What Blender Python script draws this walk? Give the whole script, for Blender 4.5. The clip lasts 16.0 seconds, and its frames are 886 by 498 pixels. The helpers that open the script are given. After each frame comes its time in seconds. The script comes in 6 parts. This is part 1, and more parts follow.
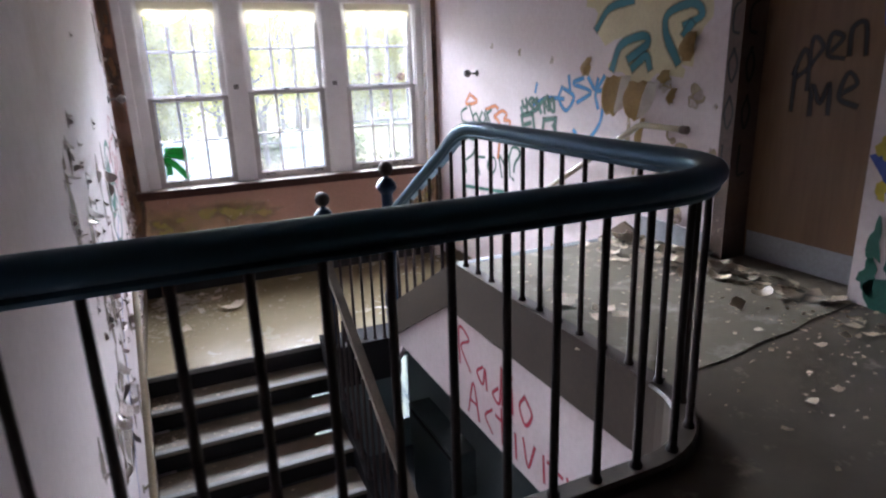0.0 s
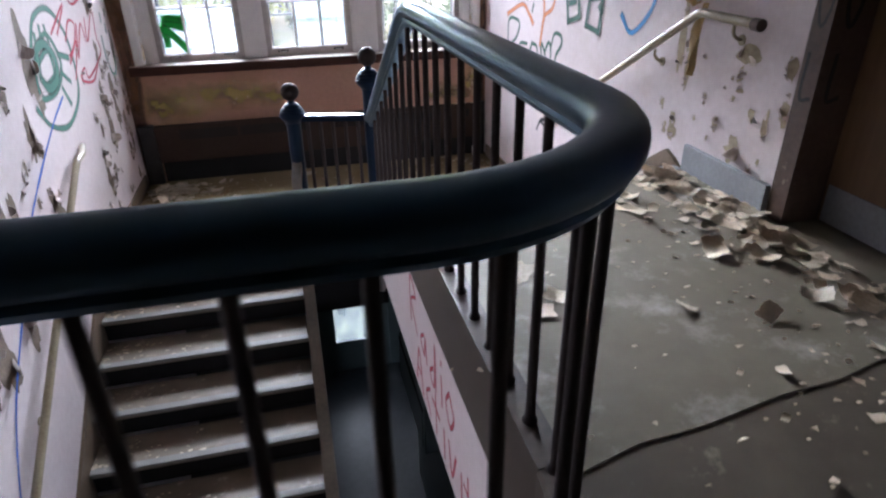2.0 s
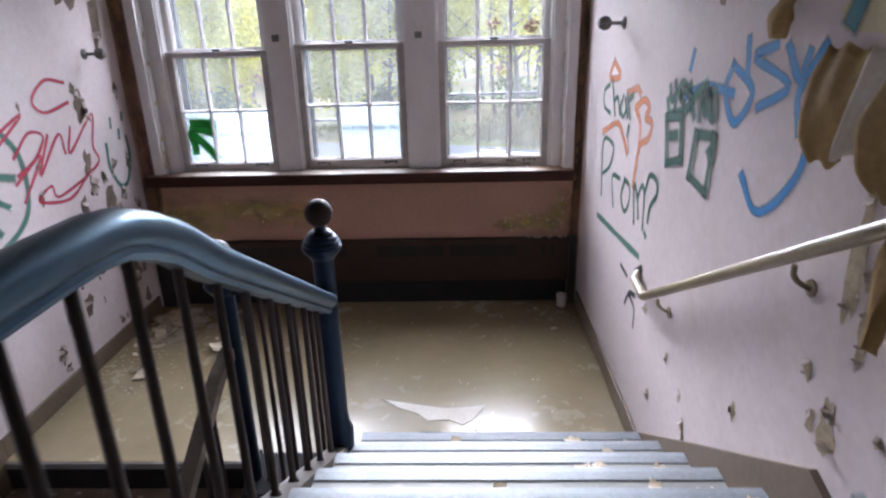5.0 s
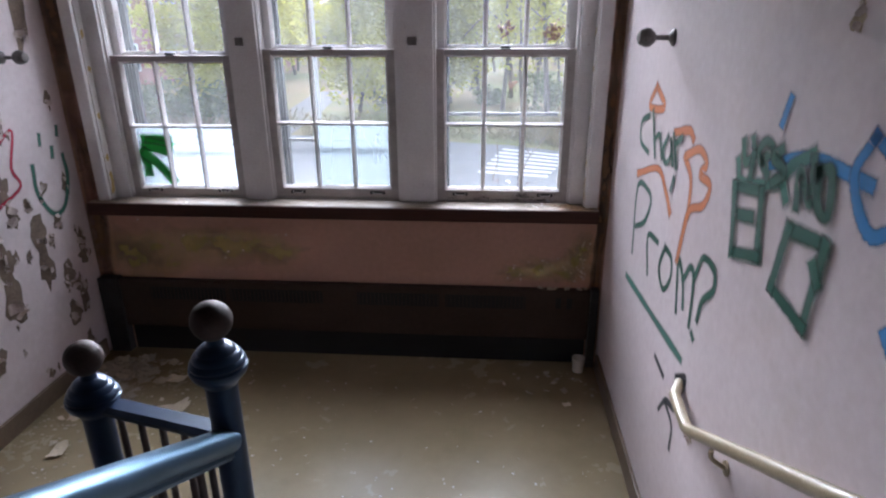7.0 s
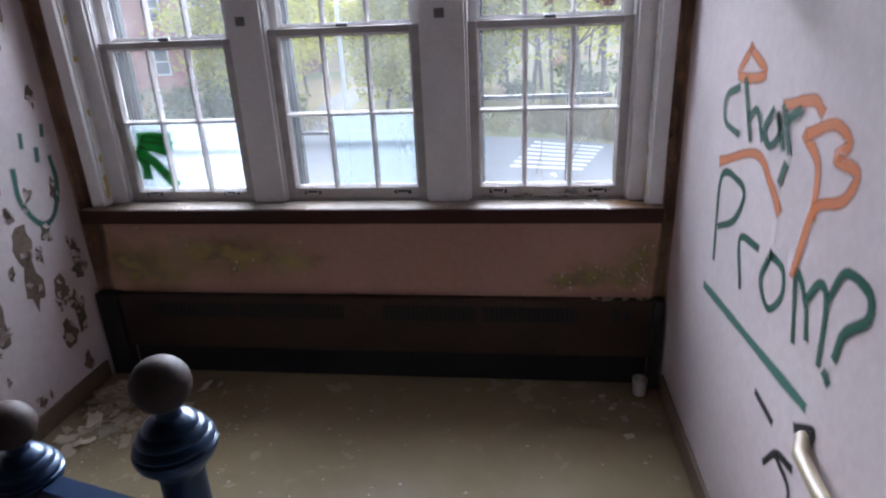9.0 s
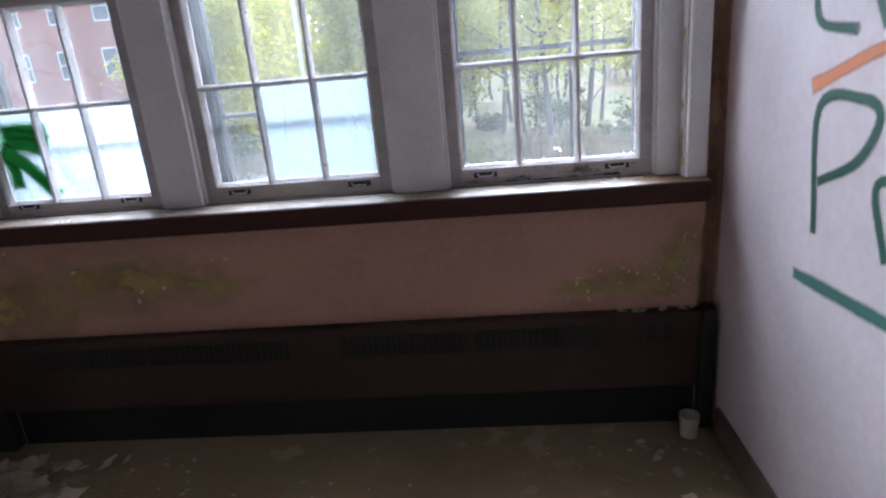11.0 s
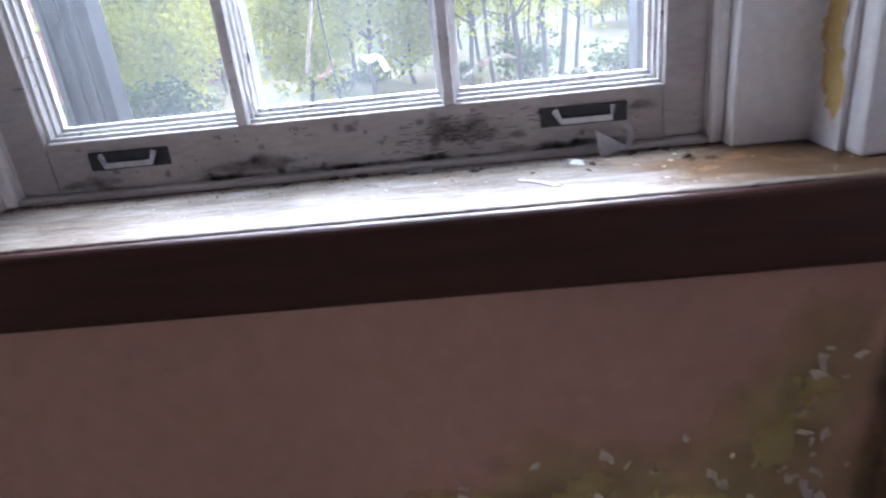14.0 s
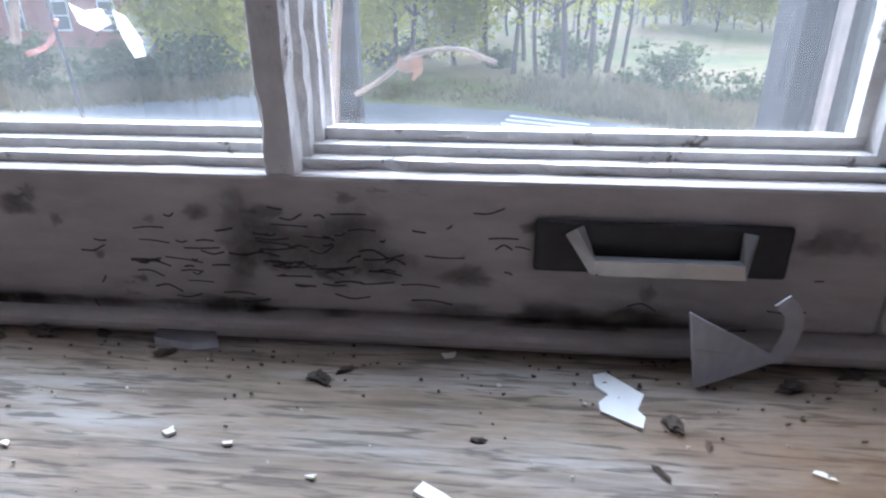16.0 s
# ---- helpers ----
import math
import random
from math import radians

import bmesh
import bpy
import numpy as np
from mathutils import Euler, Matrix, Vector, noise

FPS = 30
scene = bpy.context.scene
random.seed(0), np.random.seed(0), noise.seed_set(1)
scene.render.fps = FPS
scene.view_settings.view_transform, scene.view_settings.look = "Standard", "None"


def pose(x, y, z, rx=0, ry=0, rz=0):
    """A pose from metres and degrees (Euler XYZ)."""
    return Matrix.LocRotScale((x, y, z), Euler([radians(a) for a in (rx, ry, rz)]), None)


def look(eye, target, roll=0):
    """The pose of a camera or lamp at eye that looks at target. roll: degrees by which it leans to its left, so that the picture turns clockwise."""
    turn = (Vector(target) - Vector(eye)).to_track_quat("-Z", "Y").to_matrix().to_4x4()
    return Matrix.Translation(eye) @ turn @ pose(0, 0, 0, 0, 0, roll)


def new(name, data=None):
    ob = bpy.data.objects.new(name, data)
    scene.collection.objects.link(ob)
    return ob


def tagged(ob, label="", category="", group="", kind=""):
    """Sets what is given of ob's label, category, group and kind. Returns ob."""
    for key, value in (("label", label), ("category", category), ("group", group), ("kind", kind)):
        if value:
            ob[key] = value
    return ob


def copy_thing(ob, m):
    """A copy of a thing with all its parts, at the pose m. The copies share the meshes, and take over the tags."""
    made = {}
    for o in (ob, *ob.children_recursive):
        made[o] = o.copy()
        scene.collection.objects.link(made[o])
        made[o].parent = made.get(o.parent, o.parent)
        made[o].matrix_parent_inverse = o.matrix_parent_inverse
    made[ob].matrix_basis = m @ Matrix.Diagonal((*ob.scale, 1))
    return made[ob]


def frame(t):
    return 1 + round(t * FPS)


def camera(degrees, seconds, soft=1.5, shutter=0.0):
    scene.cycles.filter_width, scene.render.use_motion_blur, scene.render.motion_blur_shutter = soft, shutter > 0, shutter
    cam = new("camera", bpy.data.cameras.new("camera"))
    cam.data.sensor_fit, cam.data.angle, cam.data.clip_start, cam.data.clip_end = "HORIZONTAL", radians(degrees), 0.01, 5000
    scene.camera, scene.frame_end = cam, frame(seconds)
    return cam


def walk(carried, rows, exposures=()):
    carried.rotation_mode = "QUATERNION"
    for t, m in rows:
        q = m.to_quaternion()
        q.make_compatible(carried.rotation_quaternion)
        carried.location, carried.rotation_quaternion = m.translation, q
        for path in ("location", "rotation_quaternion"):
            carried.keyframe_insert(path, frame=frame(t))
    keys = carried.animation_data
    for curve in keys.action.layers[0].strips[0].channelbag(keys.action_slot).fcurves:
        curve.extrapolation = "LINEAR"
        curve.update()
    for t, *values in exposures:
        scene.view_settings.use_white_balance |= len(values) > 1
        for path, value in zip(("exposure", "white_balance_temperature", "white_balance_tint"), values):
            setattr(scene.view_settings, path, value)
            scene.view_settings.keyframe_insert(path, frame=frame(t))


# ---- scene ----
cam = camera(71.3, 16.0, soft=2.2, shutter=0.4)
PATH = [
    (0, (0.52, -0.012, 1.165), (1.301, 1.742, 0.604), -1.9),
    (0.5, (0.755, 0.189, 1.167), (1.501, 1.936, 0.541), -1.6),
    (1, (0.996, 0.368, 1.135), (1.684, 2.111, 0.435), -1.7),
    (1.5, (1.257, 0.519, 1.141), (1.833, 2.240, 0.301), -1.9),
    (2, (1.578, 0.611, 1.113), (1.994, 2.340, 0.197), -0.9),
    (2.5, (1.822, 0.854, 1.109), (2.152, 2.628, 0.248), -0.3),
    (3, (2.060, 1.060, 1.103), (2.313, 2.884, 0.321), -0.1),
    (3.5, (2.274, 1.283, 1.113), (2.437, 3.135, 0.376), 0.2),
    (4, (2.368, 1.529, 1.135), (2.458, 3.398, 0.427), -0.3),
    (4.5, (2.491, 1.819, 1.154), (2.502, 3.691, 0.448), -0.9),
    (5, (2.622, 2.128, 1.151), (2.554, 4.001, 0.454), -1.5),
    (7.5, (2.787, 3.172, 1.225), (2.608, 5.02, 0.481), -0.3),
    (8, (2.779, 3.291, 1.217), (2.554, 5.108, 0.412), -0.9),
    (10.5, (2.627, 4.056, 0.739), (2.434, 5.955, 0.141), -4.6),
    (11, (2.625, 4.282, 0.634), (2.452, 6.178, 0.023), -5.1),
    (11.5, (2.597, 4.506, 0.516), (2.438, 6.41, -0.074), -5.5),
    (12, (2.665, 4.811, 0.431), (2.516, 6.72, -0.146), -5.6),
    (12.5, (2.814, 5.162, 0.364), (2.726, 7.074, -0.216), -4.8),
    (13, (2.921, 5.548, 0.307), (2.906, 7.435, -0.355), -3.5),
    (13.5, (3.025, 5.921, 0.268), (2.916, 7.787, -0.445), -6.2),
    (14, (2.996, 6.083, 0.272), (2.88, 7.933, -0.479), -6.3),
    (14.5, (2.944, 6.244, 0.266), (2.978, 8.091, -0.501), -4.7),
    (15, (3.027, 6.421, 0.252), (2.989, 8.272, -0.505), -1.1),
    (15.5, (3.067, 6.516, 0.241), (2.94, 8.366, -0.508), 0.9),
    (16, (3.065, 6.559, 0.23), (2.879, 8.384, -0.565), -0.2),
]
walk(cam, [(t, look(eye, target, roll)) for t, eye, target, roll in PATH],
     exposures=[(0.0, 2.95, 5750, 14), (2.0, 2.9, 5700, 13), (3.0, 2.97, 5700, 11), (4.0, 2.68, 5800, 14), (5.0, 2.45, 5800, 15), (7.5, 1.96, 5750, 15), (10.5, 2.1, 5450, 12), (13.0, 2.46, 5350, 13), (14.0, 2.48, 5250, 13), (15.0, 2.1, 5280, 12), (16.0, 1.85, 5300, 11)])

# ---- world, sun, exposure ----
world = bpy.data.worlds.new("overcast_sky")
scene.world = world
world.use_nodes = True
wn = world.node_tree.nodes
wl = world.node_tree.links
wn.clear()
sky = wn.new("ShaderNodeTexSky")
sky.sky_type = "NISHITA"
sky.sun_disc = False
sky.sun_elevation = radians(25)
sky.sun_rotation = radians(-4)
sky.air_density, sky.dust_density, sky.ozone_density = 1.0, 2.0, 1.0
cloud = wn.new("ShaderNodeHueSaturation")
cloud.inputs["Saturation"].default_value = 0.45
bg = wn.new("ShaderNodeBackground")
bg.inputs["Strength"].default_value = 0.15
wout = wn.new("ShaderNodeOutputWorld")
wl.new(sky.outputs[0], cloud.inputs["Color"])
wl.new(cloud.outputs[0], bg.inputs["Color"])
wl.new(bg.outputs[0], wout.inputs[0])

sun_data = bpy.data.lights.new("sun", "SUN")
sun_data.energy, sun_data.angle, sun_data.color = 3.2, radians(50), (0.97, 0.98, 1.0)
sun = new("sun", sun_data)
sun.matrix_world = look((-1.4, 20, 9.5), (0, 0, 0))

# added unseen area lamps stand in for overcast daylight: low sky out over the ground, and the steep sky straight above
# the stair windows
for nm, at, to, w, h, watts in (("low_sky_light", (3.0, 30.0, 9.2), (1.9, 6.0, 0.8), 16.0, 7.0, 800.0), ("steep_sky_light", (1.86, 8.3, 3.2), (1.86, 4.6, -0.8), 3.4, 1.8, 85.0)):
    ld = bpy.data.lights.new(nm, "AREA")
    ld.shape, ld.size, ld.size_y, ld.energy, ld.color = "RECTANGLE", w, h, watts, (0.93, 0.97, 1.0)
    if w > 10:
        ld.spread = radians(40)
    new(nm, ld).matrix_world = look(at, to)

# ---- plan in metres: upper floor at 0, landing half a storey down ----
XL, XR = 0.15, 3.512
YN = 6.70
LAND, LOW = -1.0, -3.67
RISE, RUN, TOP_Y, NOSE_Y = 1.0 / 6, 0.288, 3.33, 4.77
CEIL = 3.0
CURB_X, RAIL_Y = 2.045, 1.172
BACK_Y = -3.2
STOOL_Z = 0.090
SASH_Y = 6.787

# ---- materials ----


def material(name, base, dark, scale=6.0, fine=60.0, rough=0.6, metal=0.0, bump=0.15, spread=(0.35, 0.65), rough_var=0.15, spots=None, spot_scale=3.0, spot_at=(0.62, 0.68), stretch=(1, 1, 1), vary=0.0, coat=0.0):
    m = bpy.data.materials.new(name)
    m.use_nodes = True
    n, l = m.node_tree.nodes, m.node_tree.links
    p = n["Principled BSDF"]
    p.inputs["Metallic"].default_value = metal
    co = n.new("ShaderNodeTexCoord")
    mp = n.new("ShaderNodeMapping")
    mp.inputs["Scale"].default_value = stretch
    l.new(co.outputs["Object"], mp.inputs["Vector"])
    big = n.new("ShaderNodeTexNoise")
    big.inputs["Scale"].default_value, big.inputs["Detail"].default_value = scale, 6.0
    small = n.new("ShaderNodeTexNoise")
    small.inputs["Scale"].default_value, small.inputs["Detail"].default_value = fine, 4.0
    l.new(mp.outputs[0], big.inputs["Vector"])
    l.new(mp.outputs[0], small.inputs["Vector"])
    mixf = n.new("ShaderNodeMath")
    mixf.operation = "MULTIPLY_ADD"
    l.new(small.outputs["Fac"], mixf.inputs[0])
    mixf.inputs[1].default_value = 0.45
    add = n.new("ShaderNodeMath")
    add.operation = "MULTIPLY"
    l.new(big.outputs["Fac"], add.inputs[0])
    add.inputs[1].default_value = 0.55
    l.new(add.outputs[0], mixf.inputs[2])
    ramp = n.new("ShaderNodeValToRGB")
    ramp.color_ramp.elements[0].position, ramp.color_ramp.elements[1].position = spread
    ramp.color_ramp.elements[0].color, ramp.color_ramp.elements[1].color = (*dark, 1), (*base, 1)
    l.new(mixf.outputs[0], ramp.inputs["Fac"])
    colour = ramp.outputs["Color"]
    if spots:
        sp = n.new("ShaderNodeTexNoise")
        sp.inputs["Scale"].default_value, sp.inputs["Detail"].default_value = spot_scale, 8.0
        sp.inputs["Roughness"].default_value = 0.7
        l.new(mp.outputs[0], sp.inputs["Vector"])
        sr = n.new("ShaderNodeValToRGB")
        sr.color_ramp.elements[0].position, sr.color_ramp.elements[1].position = spot_at
        l.new(sp.outputs["Fac"], sr.inputs["Fac"])
        mx = n.new("ShaderNodeMix")
        mx.data_type = "RGBA"
        l.new(sr.outputs["Color"], mx.inputs["Factor"])
        l.new(colour, mx.inputs["A"])
        mx.inputs["B"].default_value = (*spots, 1)
        colour = mx.outputs["Result"]
    if vary:
        info = n.new("ShaderNodeObjectInfo")
        hs = n.new("ShaderNodeHueSaturation")
        mr = n.new("ShaderNodeMapRange")
        mr.inputs["To Min"].default_value, mr.inputs["To Max"].default_value = 1 - vary, 1 + vary
        l.new(info.outputs["Random"], mr.inputs["Value"])
        l.new(mr.outputs[0], hs.inputs["Value"])
        l.new(colour, hs.inputs["Color"])
        colour = hs.outputs[0]
    l.new(colour, p.inputs["Base Color"])
    rr = n.new("ShaderNodeMapRange")
    rr.inputs["To Min"].default_value, rr.inputs["To Max"].default_value = max(0.03, rough - rough_var), min(1, rough + rough_var)
    l.new(mixf.outputs[0], rr.inputs["Value"])
    l.new(rr.outputs[0], p.inputs["Roughness"])
    if bump:
        b = n.new("ShaderNodeBump")
        b.inputs["Strength"].default_value, b.inputs["Distance"].default_value = bump, 0.004
        l.new(mixf.outputs[0], b.inputs["Height"])
        l.new(b.outputs[0], p.inputs["Normal"])
    if coat:
        p.inputs["Coat Weight"].default_value, p.inputs["Coat Roughness"].default_value = coat, 0.18
    return m


def spray(name, colour, strength=0.92):
    """Sprayed paint whose edges thin out across the stroke."""
    m = bpy.data.materials.new(name)
    m.use_nodes = True
    n, l = m.node_tree.nodes, m.node_tree.links
    p = n["Principled BSDF"]
    p.inputs["Base Color"].default_value = (*colour, 1)
    p.inputs["Roughness"].default_value = 0.55
    uv = n.new("ShaderNodeUVMap")
    sep = n.new("ShaderNodeSeparateXYZ")
    l.new(uv.outputs[0], sep.inputs[0])
    a = n.new("ShaderNodeMath")
    a.operation = "MINIMUM"
    l.new(sep.outputs["X"], a.inputs[0])
    l.new(sep.outputs["Y"], a.inputs[1])
    nz = n.new("ShaderNodeTexNoise")
    nz.inputs["Scale"].default_value = 90.0
    co = n.new("ShaderNodeTexCoord")
    l.new(co.outputs["Object"], nz.inputs["Vector"])
    b = n.new("ShaderNodeMath")
    b.operation = "MULTIPLY_ADD"
    l.new(nz.outputs["Fac"], b.inputs[0])
    b.inputs[1].default_value = 0.35
    l.new(a.outputs[0], b.inputs[2])
    r = n.new("ShaderNodeMapRange")
    r.inputs["From Min"].default_value, r.inputs["From Max"].default_value = 0.2, 0.75
    r.inputs["To Max"].default_value = strength
    l.new(b.outputs[0], r.inputs["Value"])
    l.new(r.outputs[0], p.inputs["Alpha"])
    return m


def stain(name, colour, edge=(0.45, 0.6), scale=14.0, rough=0.8, strength=1.0):
    """A patch that thins out to an uneven outline."""
    m = material(name, colour, tuple(c * 0.7 for c in colour), 12, 80, rough, bump=0.3)
    n, l = m.node_tree.nodes, m.node_tree.links
    p = n["Principled BSDF"]
    uv = n.new("ShaderNodeUVMap")
    sep = n.new("ShaderNodeSeparateXYZ")
    l.new(uv.outputs[0], sep.inputs[0])
    nz = n.new("ShaderNodeTexNoise")
    nz.inputs["Scale"].default_value, nz.inputs["Detail"].default_value = scale, 8.0
    nz.inputs["Roughness"].default_value = 0.65
    co = n.new("ShaderNodeTexCoord")
    l.new(co.outputs["Object"], nz.inputs["Vector"])
    b = n.new("ShaderNodeMath")
    b.operation = "MULTIPLY_ADD"
    l.new(sep.outputs["X"], b.inputs[0])
    b.inputs[1].default_value = 0.6
    l.new(nz.outputs["Fac"], b.inputs[2])
    c = n.new("ShaderNodeMath")
    c.operation = "SUBTRACT"
    l.new(b.outputs[0], c.inputs[0])
    c.inputs[1].default_value = 0.35
    r = n.new("ShaderNodeMapRange")
    r.inputs["From Min"].default_value, r.inputs["From Max"].default_value = edge
    r.inputs["To Max"].default_value = strength
    l.new(c.outputs[0], r.inputs["Value"])
    l.new(r.outputs[0], p.inputs["Alpha"])
    return m


def pane_glass(name, haze, tint=(1, 1, 1), scale=7.0, ragged=0.5):
    """Clear glass with a film of dirt."""
    m = bpy.data.materials.new(name)
    m.use_nodes = True
    n, l = m.node_tree.nodes, m.node_tree.links
    n.clear()
    out = n.new("ShaderNodeOutputMaterial")
    clear = n.new("ShaderNodeBsdfTransparent")
    gloss = n.new("ShaderNodeBsdfGlossy")
    gloss.inputs["Roughness"].default_value = 0.02
    film = n.new("ShaderNodeBsdfTranslucent")
    film.inputs["Color"].default_value = (*tint, 1)
    fr = n.new("ShaderNodeFresnel")
    fr.inputs["IOR"].default_value = 1.45
    m1 = n.new("ShaderNodeMixShader")
    l.new(fr.outputs[0], m1.inputs["Fac"])
    l.new(clear.outputs[0], m1.inputs[1])
    l.new(gloss.outputs[0], m1.inputs[2])
    nz = n.new("ShaderNodeTexNoise")
    nz.inputs["Scale"].default_value, nz.inputs["Detail"].default_value = scale, 7.0
    co = n.new("ShaderNodeTexCoord")
    mp = n.new("ShaderNodeMapping")
    mp.inputs["Scale"].default_value = (1, 1, 0.35)
    l.new(co.outputs["Object"], mp.inputs["Vector"])
    l.new(mp.outputs[0], nz.inputs["Vector"])
    mr = n.new("ShaderNodeMapRange")
    mr.inputs["From Min"].default_value, mr.inputs["From Max"].default_value = 0.3, 0.75
    mr.inputs["To Min"].default_value, mr.inputs["To Max"].default_value = haze * (1 - ragged), min(1, haze * (1 + ragged))
    l.new(nz.outputs["Fac"], mr.inputs["Value"])
    m2 = n.new("ShaderNodeMixShader")
    l.new(mr.outputs[0], m2.inputs["Fac"])
    l.new(m1.outputs[0], m2.inputs[1])
    l.new(film.outputs[0], m2.inputs[2])
    l.new(m2.outputs[0], out.inputs["Surface"])
    return m


PINK = material("pale_pink_wall_paint", (0.735, 0.645, 0.655), (0.63, 0.535, 0.545), 1.3, 30, 0.62, bump=0.12, spots=(0.60, 0.50, 0.48), spot_scale=1.6, spot_at=(0.56, 0.75))
SALMON = material("salmon_wall_paint", (0.48, 0.275, 0.205), (0.39, 0.22, 0.16), 1.5, 30, 0.65, bump=0.12)
WHITE_WOOD = material("old_white_window_paint", (0.78, 0.76, 0.75), (0.66, 0.63, 0.62), 5, 90, 0.45, bump=0.4, spots=(0.34, 0.29, 0.25), spot_scale=26, spot_at=(0.66, 0.72))
SASH_DIRTY = material("grimy_sash_paint", (0.49, 0.455, 0.435), (0.35, 0.315, 0.295), 10, 120, 0.55, bump=0.4, spots=(0.10, 0.08, 0.07), spot_scale=34, spot_at=(0.64, 0.72), stretch=(0.5, 1, 1.6))
STOOL_WOOD = material("weathered_varnished_wood", (0.30, 0.235, 0.175), (0.15, 0.11, 0.075), 26, 300, 0.6, bump=0.5, stretch=(0.16, 1, 1), spread=(0.36, 0.62), spots=(0.36, 0.33, 0.30), spot_scale=34, spot_at=(0.46, 0.66), rough_var=0.12)


def grain(m, stretch, colour, at, strength=0.8):
    """Thin open grain lines, running along the least stretched axis."""
    n, l = m.node_tree.nodes, m.node_tree.links
    p = n["Principled BSDF"]
    co = n.new("ShaderNodeTexCoord")
    mp = n.new("ShaderNodeMapping")
    mp.inputs["Scale"].default_value = stretch
    l.new(co.outputs["Object"], mp.inputs["Vector"])
    nz = n.new("ShaderNodeTexNoise")
    nz.inputs["Scale"].default_value, nz.inputs["Detail"].default_value = 1.0, 3.0
    nz.inputs["Distortion"].default_value = 0.6
    l.new(mp.outputs[0], nz.inputs["Vector"])
    mr = n.new("ShaderNodeMapRange")
    mr.inputs["From Min"].default_value, mr.inputs["From Max"].default_value = at
    mr.inputs["To Min"].default_value, mr.inputs["To Max"].default_value = strength, 0.0
    l.new(nz.outputs["Fac"], mr.inputs["Value"])
    mx = n.new("ShaderNodeMix")
    mx.data_type = "RGBA"
    l.new(mr.outputs[0], mx.inputs["Factor"])
    l.new(p.inputs["Base Color"].links[0].from_socket, mx.inputs["A"])
    mx.inputs["B"].default_value = (*colour, 1)
    l.new(mx.outputs["Result"], p.inputs["Base Color"])


grain(STOOL_WOOD, (46, 420, 40), (0.05, 0.036, 0.027), (0.36, 0.47), 0.7)
grain(STOOL_WOOD, (12, 130, 40), (0.10, 0.068, 0.046), (0.34, 0.50), 0.5)
FLAKY = material("flaking_white_window_paint", (0.78, 0.765, 0.75), (0.62, 0.59, 0.57), 8, 140, 0.5, bump=0.7, spots=(0.20, 0.165, 0.14), spot_scale=42, spot_at=(0.60, 0.64))
APRON_WOOD = material("dark_varnished_wood", (0.060, 0.022, 0.016), (0.028, 0.011, 0.009), 8, 50, 0.5, bump=0.3, stretch=(0.15, 1, 1))
CURB_PAINT = material("dark_brown_curb_paint", (0.078, 0.057, 0.041), (0.046, 0.033, 0.024), 3, 40, 0.5, bump=0.2, spots=(0.22, 0.18, 0.14), spot_scale=12, spot_at=(0.66, 0.74))
BROWN_PAINT = material("brown_trim_paint", (0.20, 0.145, 0.10), (0.13, 0.09, 0.06), 3, 40, 0.45, bump=0.2)
TRIM_DARK = material("dark_brown_door_frame_paint", (0.115, 0.07, 0.05), (0.06, 0.035, 0.026), 4, 40, 0.5, bump=0.25, spots=(0.30, 0.22, 0.16), spot_scale=9, spot_at=(0.66, 0.7))
DOOR_WOOD = material("brown_door_veneer", (0.20, 0.115, 0.06), (0.13, 0.07, 0.035), 4, 30, 0.5, bump=0.15, stretch=(1, 1, 0.1))
LINO = material("dusty_tan_linoleum", (0.195, 0.168, 0.125), (0.13, 0.108, 0.078), 2.2, 12, 0.52, bump=0.05, spread=(0.25, 0.75), spots=(0.36, 0.335, 0.29), spot_scale=3.5, spot_at=(0.53, 0.72), rough_var=0.14)
LINO_DARK = material("dirty_dark_linoleum", (0.125, 0.10, 0.074), (0.068, 0.054, 0.04), 2.5, 14, 0.38, bump=0.1, spread=(0.25, 0.75), spots=(0.30, 0.26, 0.20), spot_scale=6, spot_at=(0.58, 0.72))
LINO_LAND = material("worn_olive_linoleum", (0.35, 0.28, 0.168), (0.25, 0.195, 0.112), 2.0, 10, 0.26, bump=0.03, spread=(0.2, 0.8), spots=(0.36, 0.30, 0.20), spot_scale=6, spot_at=(0.6, 0.78), rough_var=0.08, coat=0.35)
TREAD_LOW = material("brown_worn_tread", (0.23, 0.18, 0.13), (0.13, 0.10, 0.07), 3, 15, 0.42, bump=0.06, spread=(0.25, 0.75), spots=(0.38, 0.33, 0.27), spot_scale=6, spot_at=(0.6, 0.7))
TREAD = material("grey_worn_tread", (0.27, 0.262, 0.25), (0.18, 0.172, 0.16), 3, 15, 0.62, bump=0.06, spread=(0.25, 0.75), spots=(0.35, 0.33, 0.31), spot_scale=6, spot_at=(0.6, 0.7))
NOSING = material("grey_blue_nosing", (0.21, 0.222, 0.245), (0.135, 0.143, 0.16), 6, 60, 0.6, bump=0.15)
RISER_DARK = material("black_painted_riser", (0.016, 0.014, 0.015), (0.009, 0.008, 0.009), 5, 50, 0.8)
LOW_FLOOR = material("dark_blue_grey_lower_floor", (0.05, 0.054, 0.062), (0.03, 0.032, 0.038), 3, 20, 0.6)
RISER = material("brown_painted_riser", (0.17, 0.135, 0.10), (0.10, 0.08, 0.06), 5, 50, 0.5)
# Navy base colour carries the blue sky sheen of the dark handrail.
RAIL_WOOD = material("dark_varnished_handrail_sky_sheen", (0.012, 0.020, 0.034), (0.006, 0.009, 0.015), 5, 60, 0.34, bump=0.12, rough_var=0.14, spots=(0.035, 0.03, 0.028), spot_scale=30, spot_at=(0.66, 0.72))
IRON = material("dark_painted_iron", (0.034, 0.018, 0.015), (0.018, 0.010, 0.008), 8, 70, 0.6, bump=0.2)
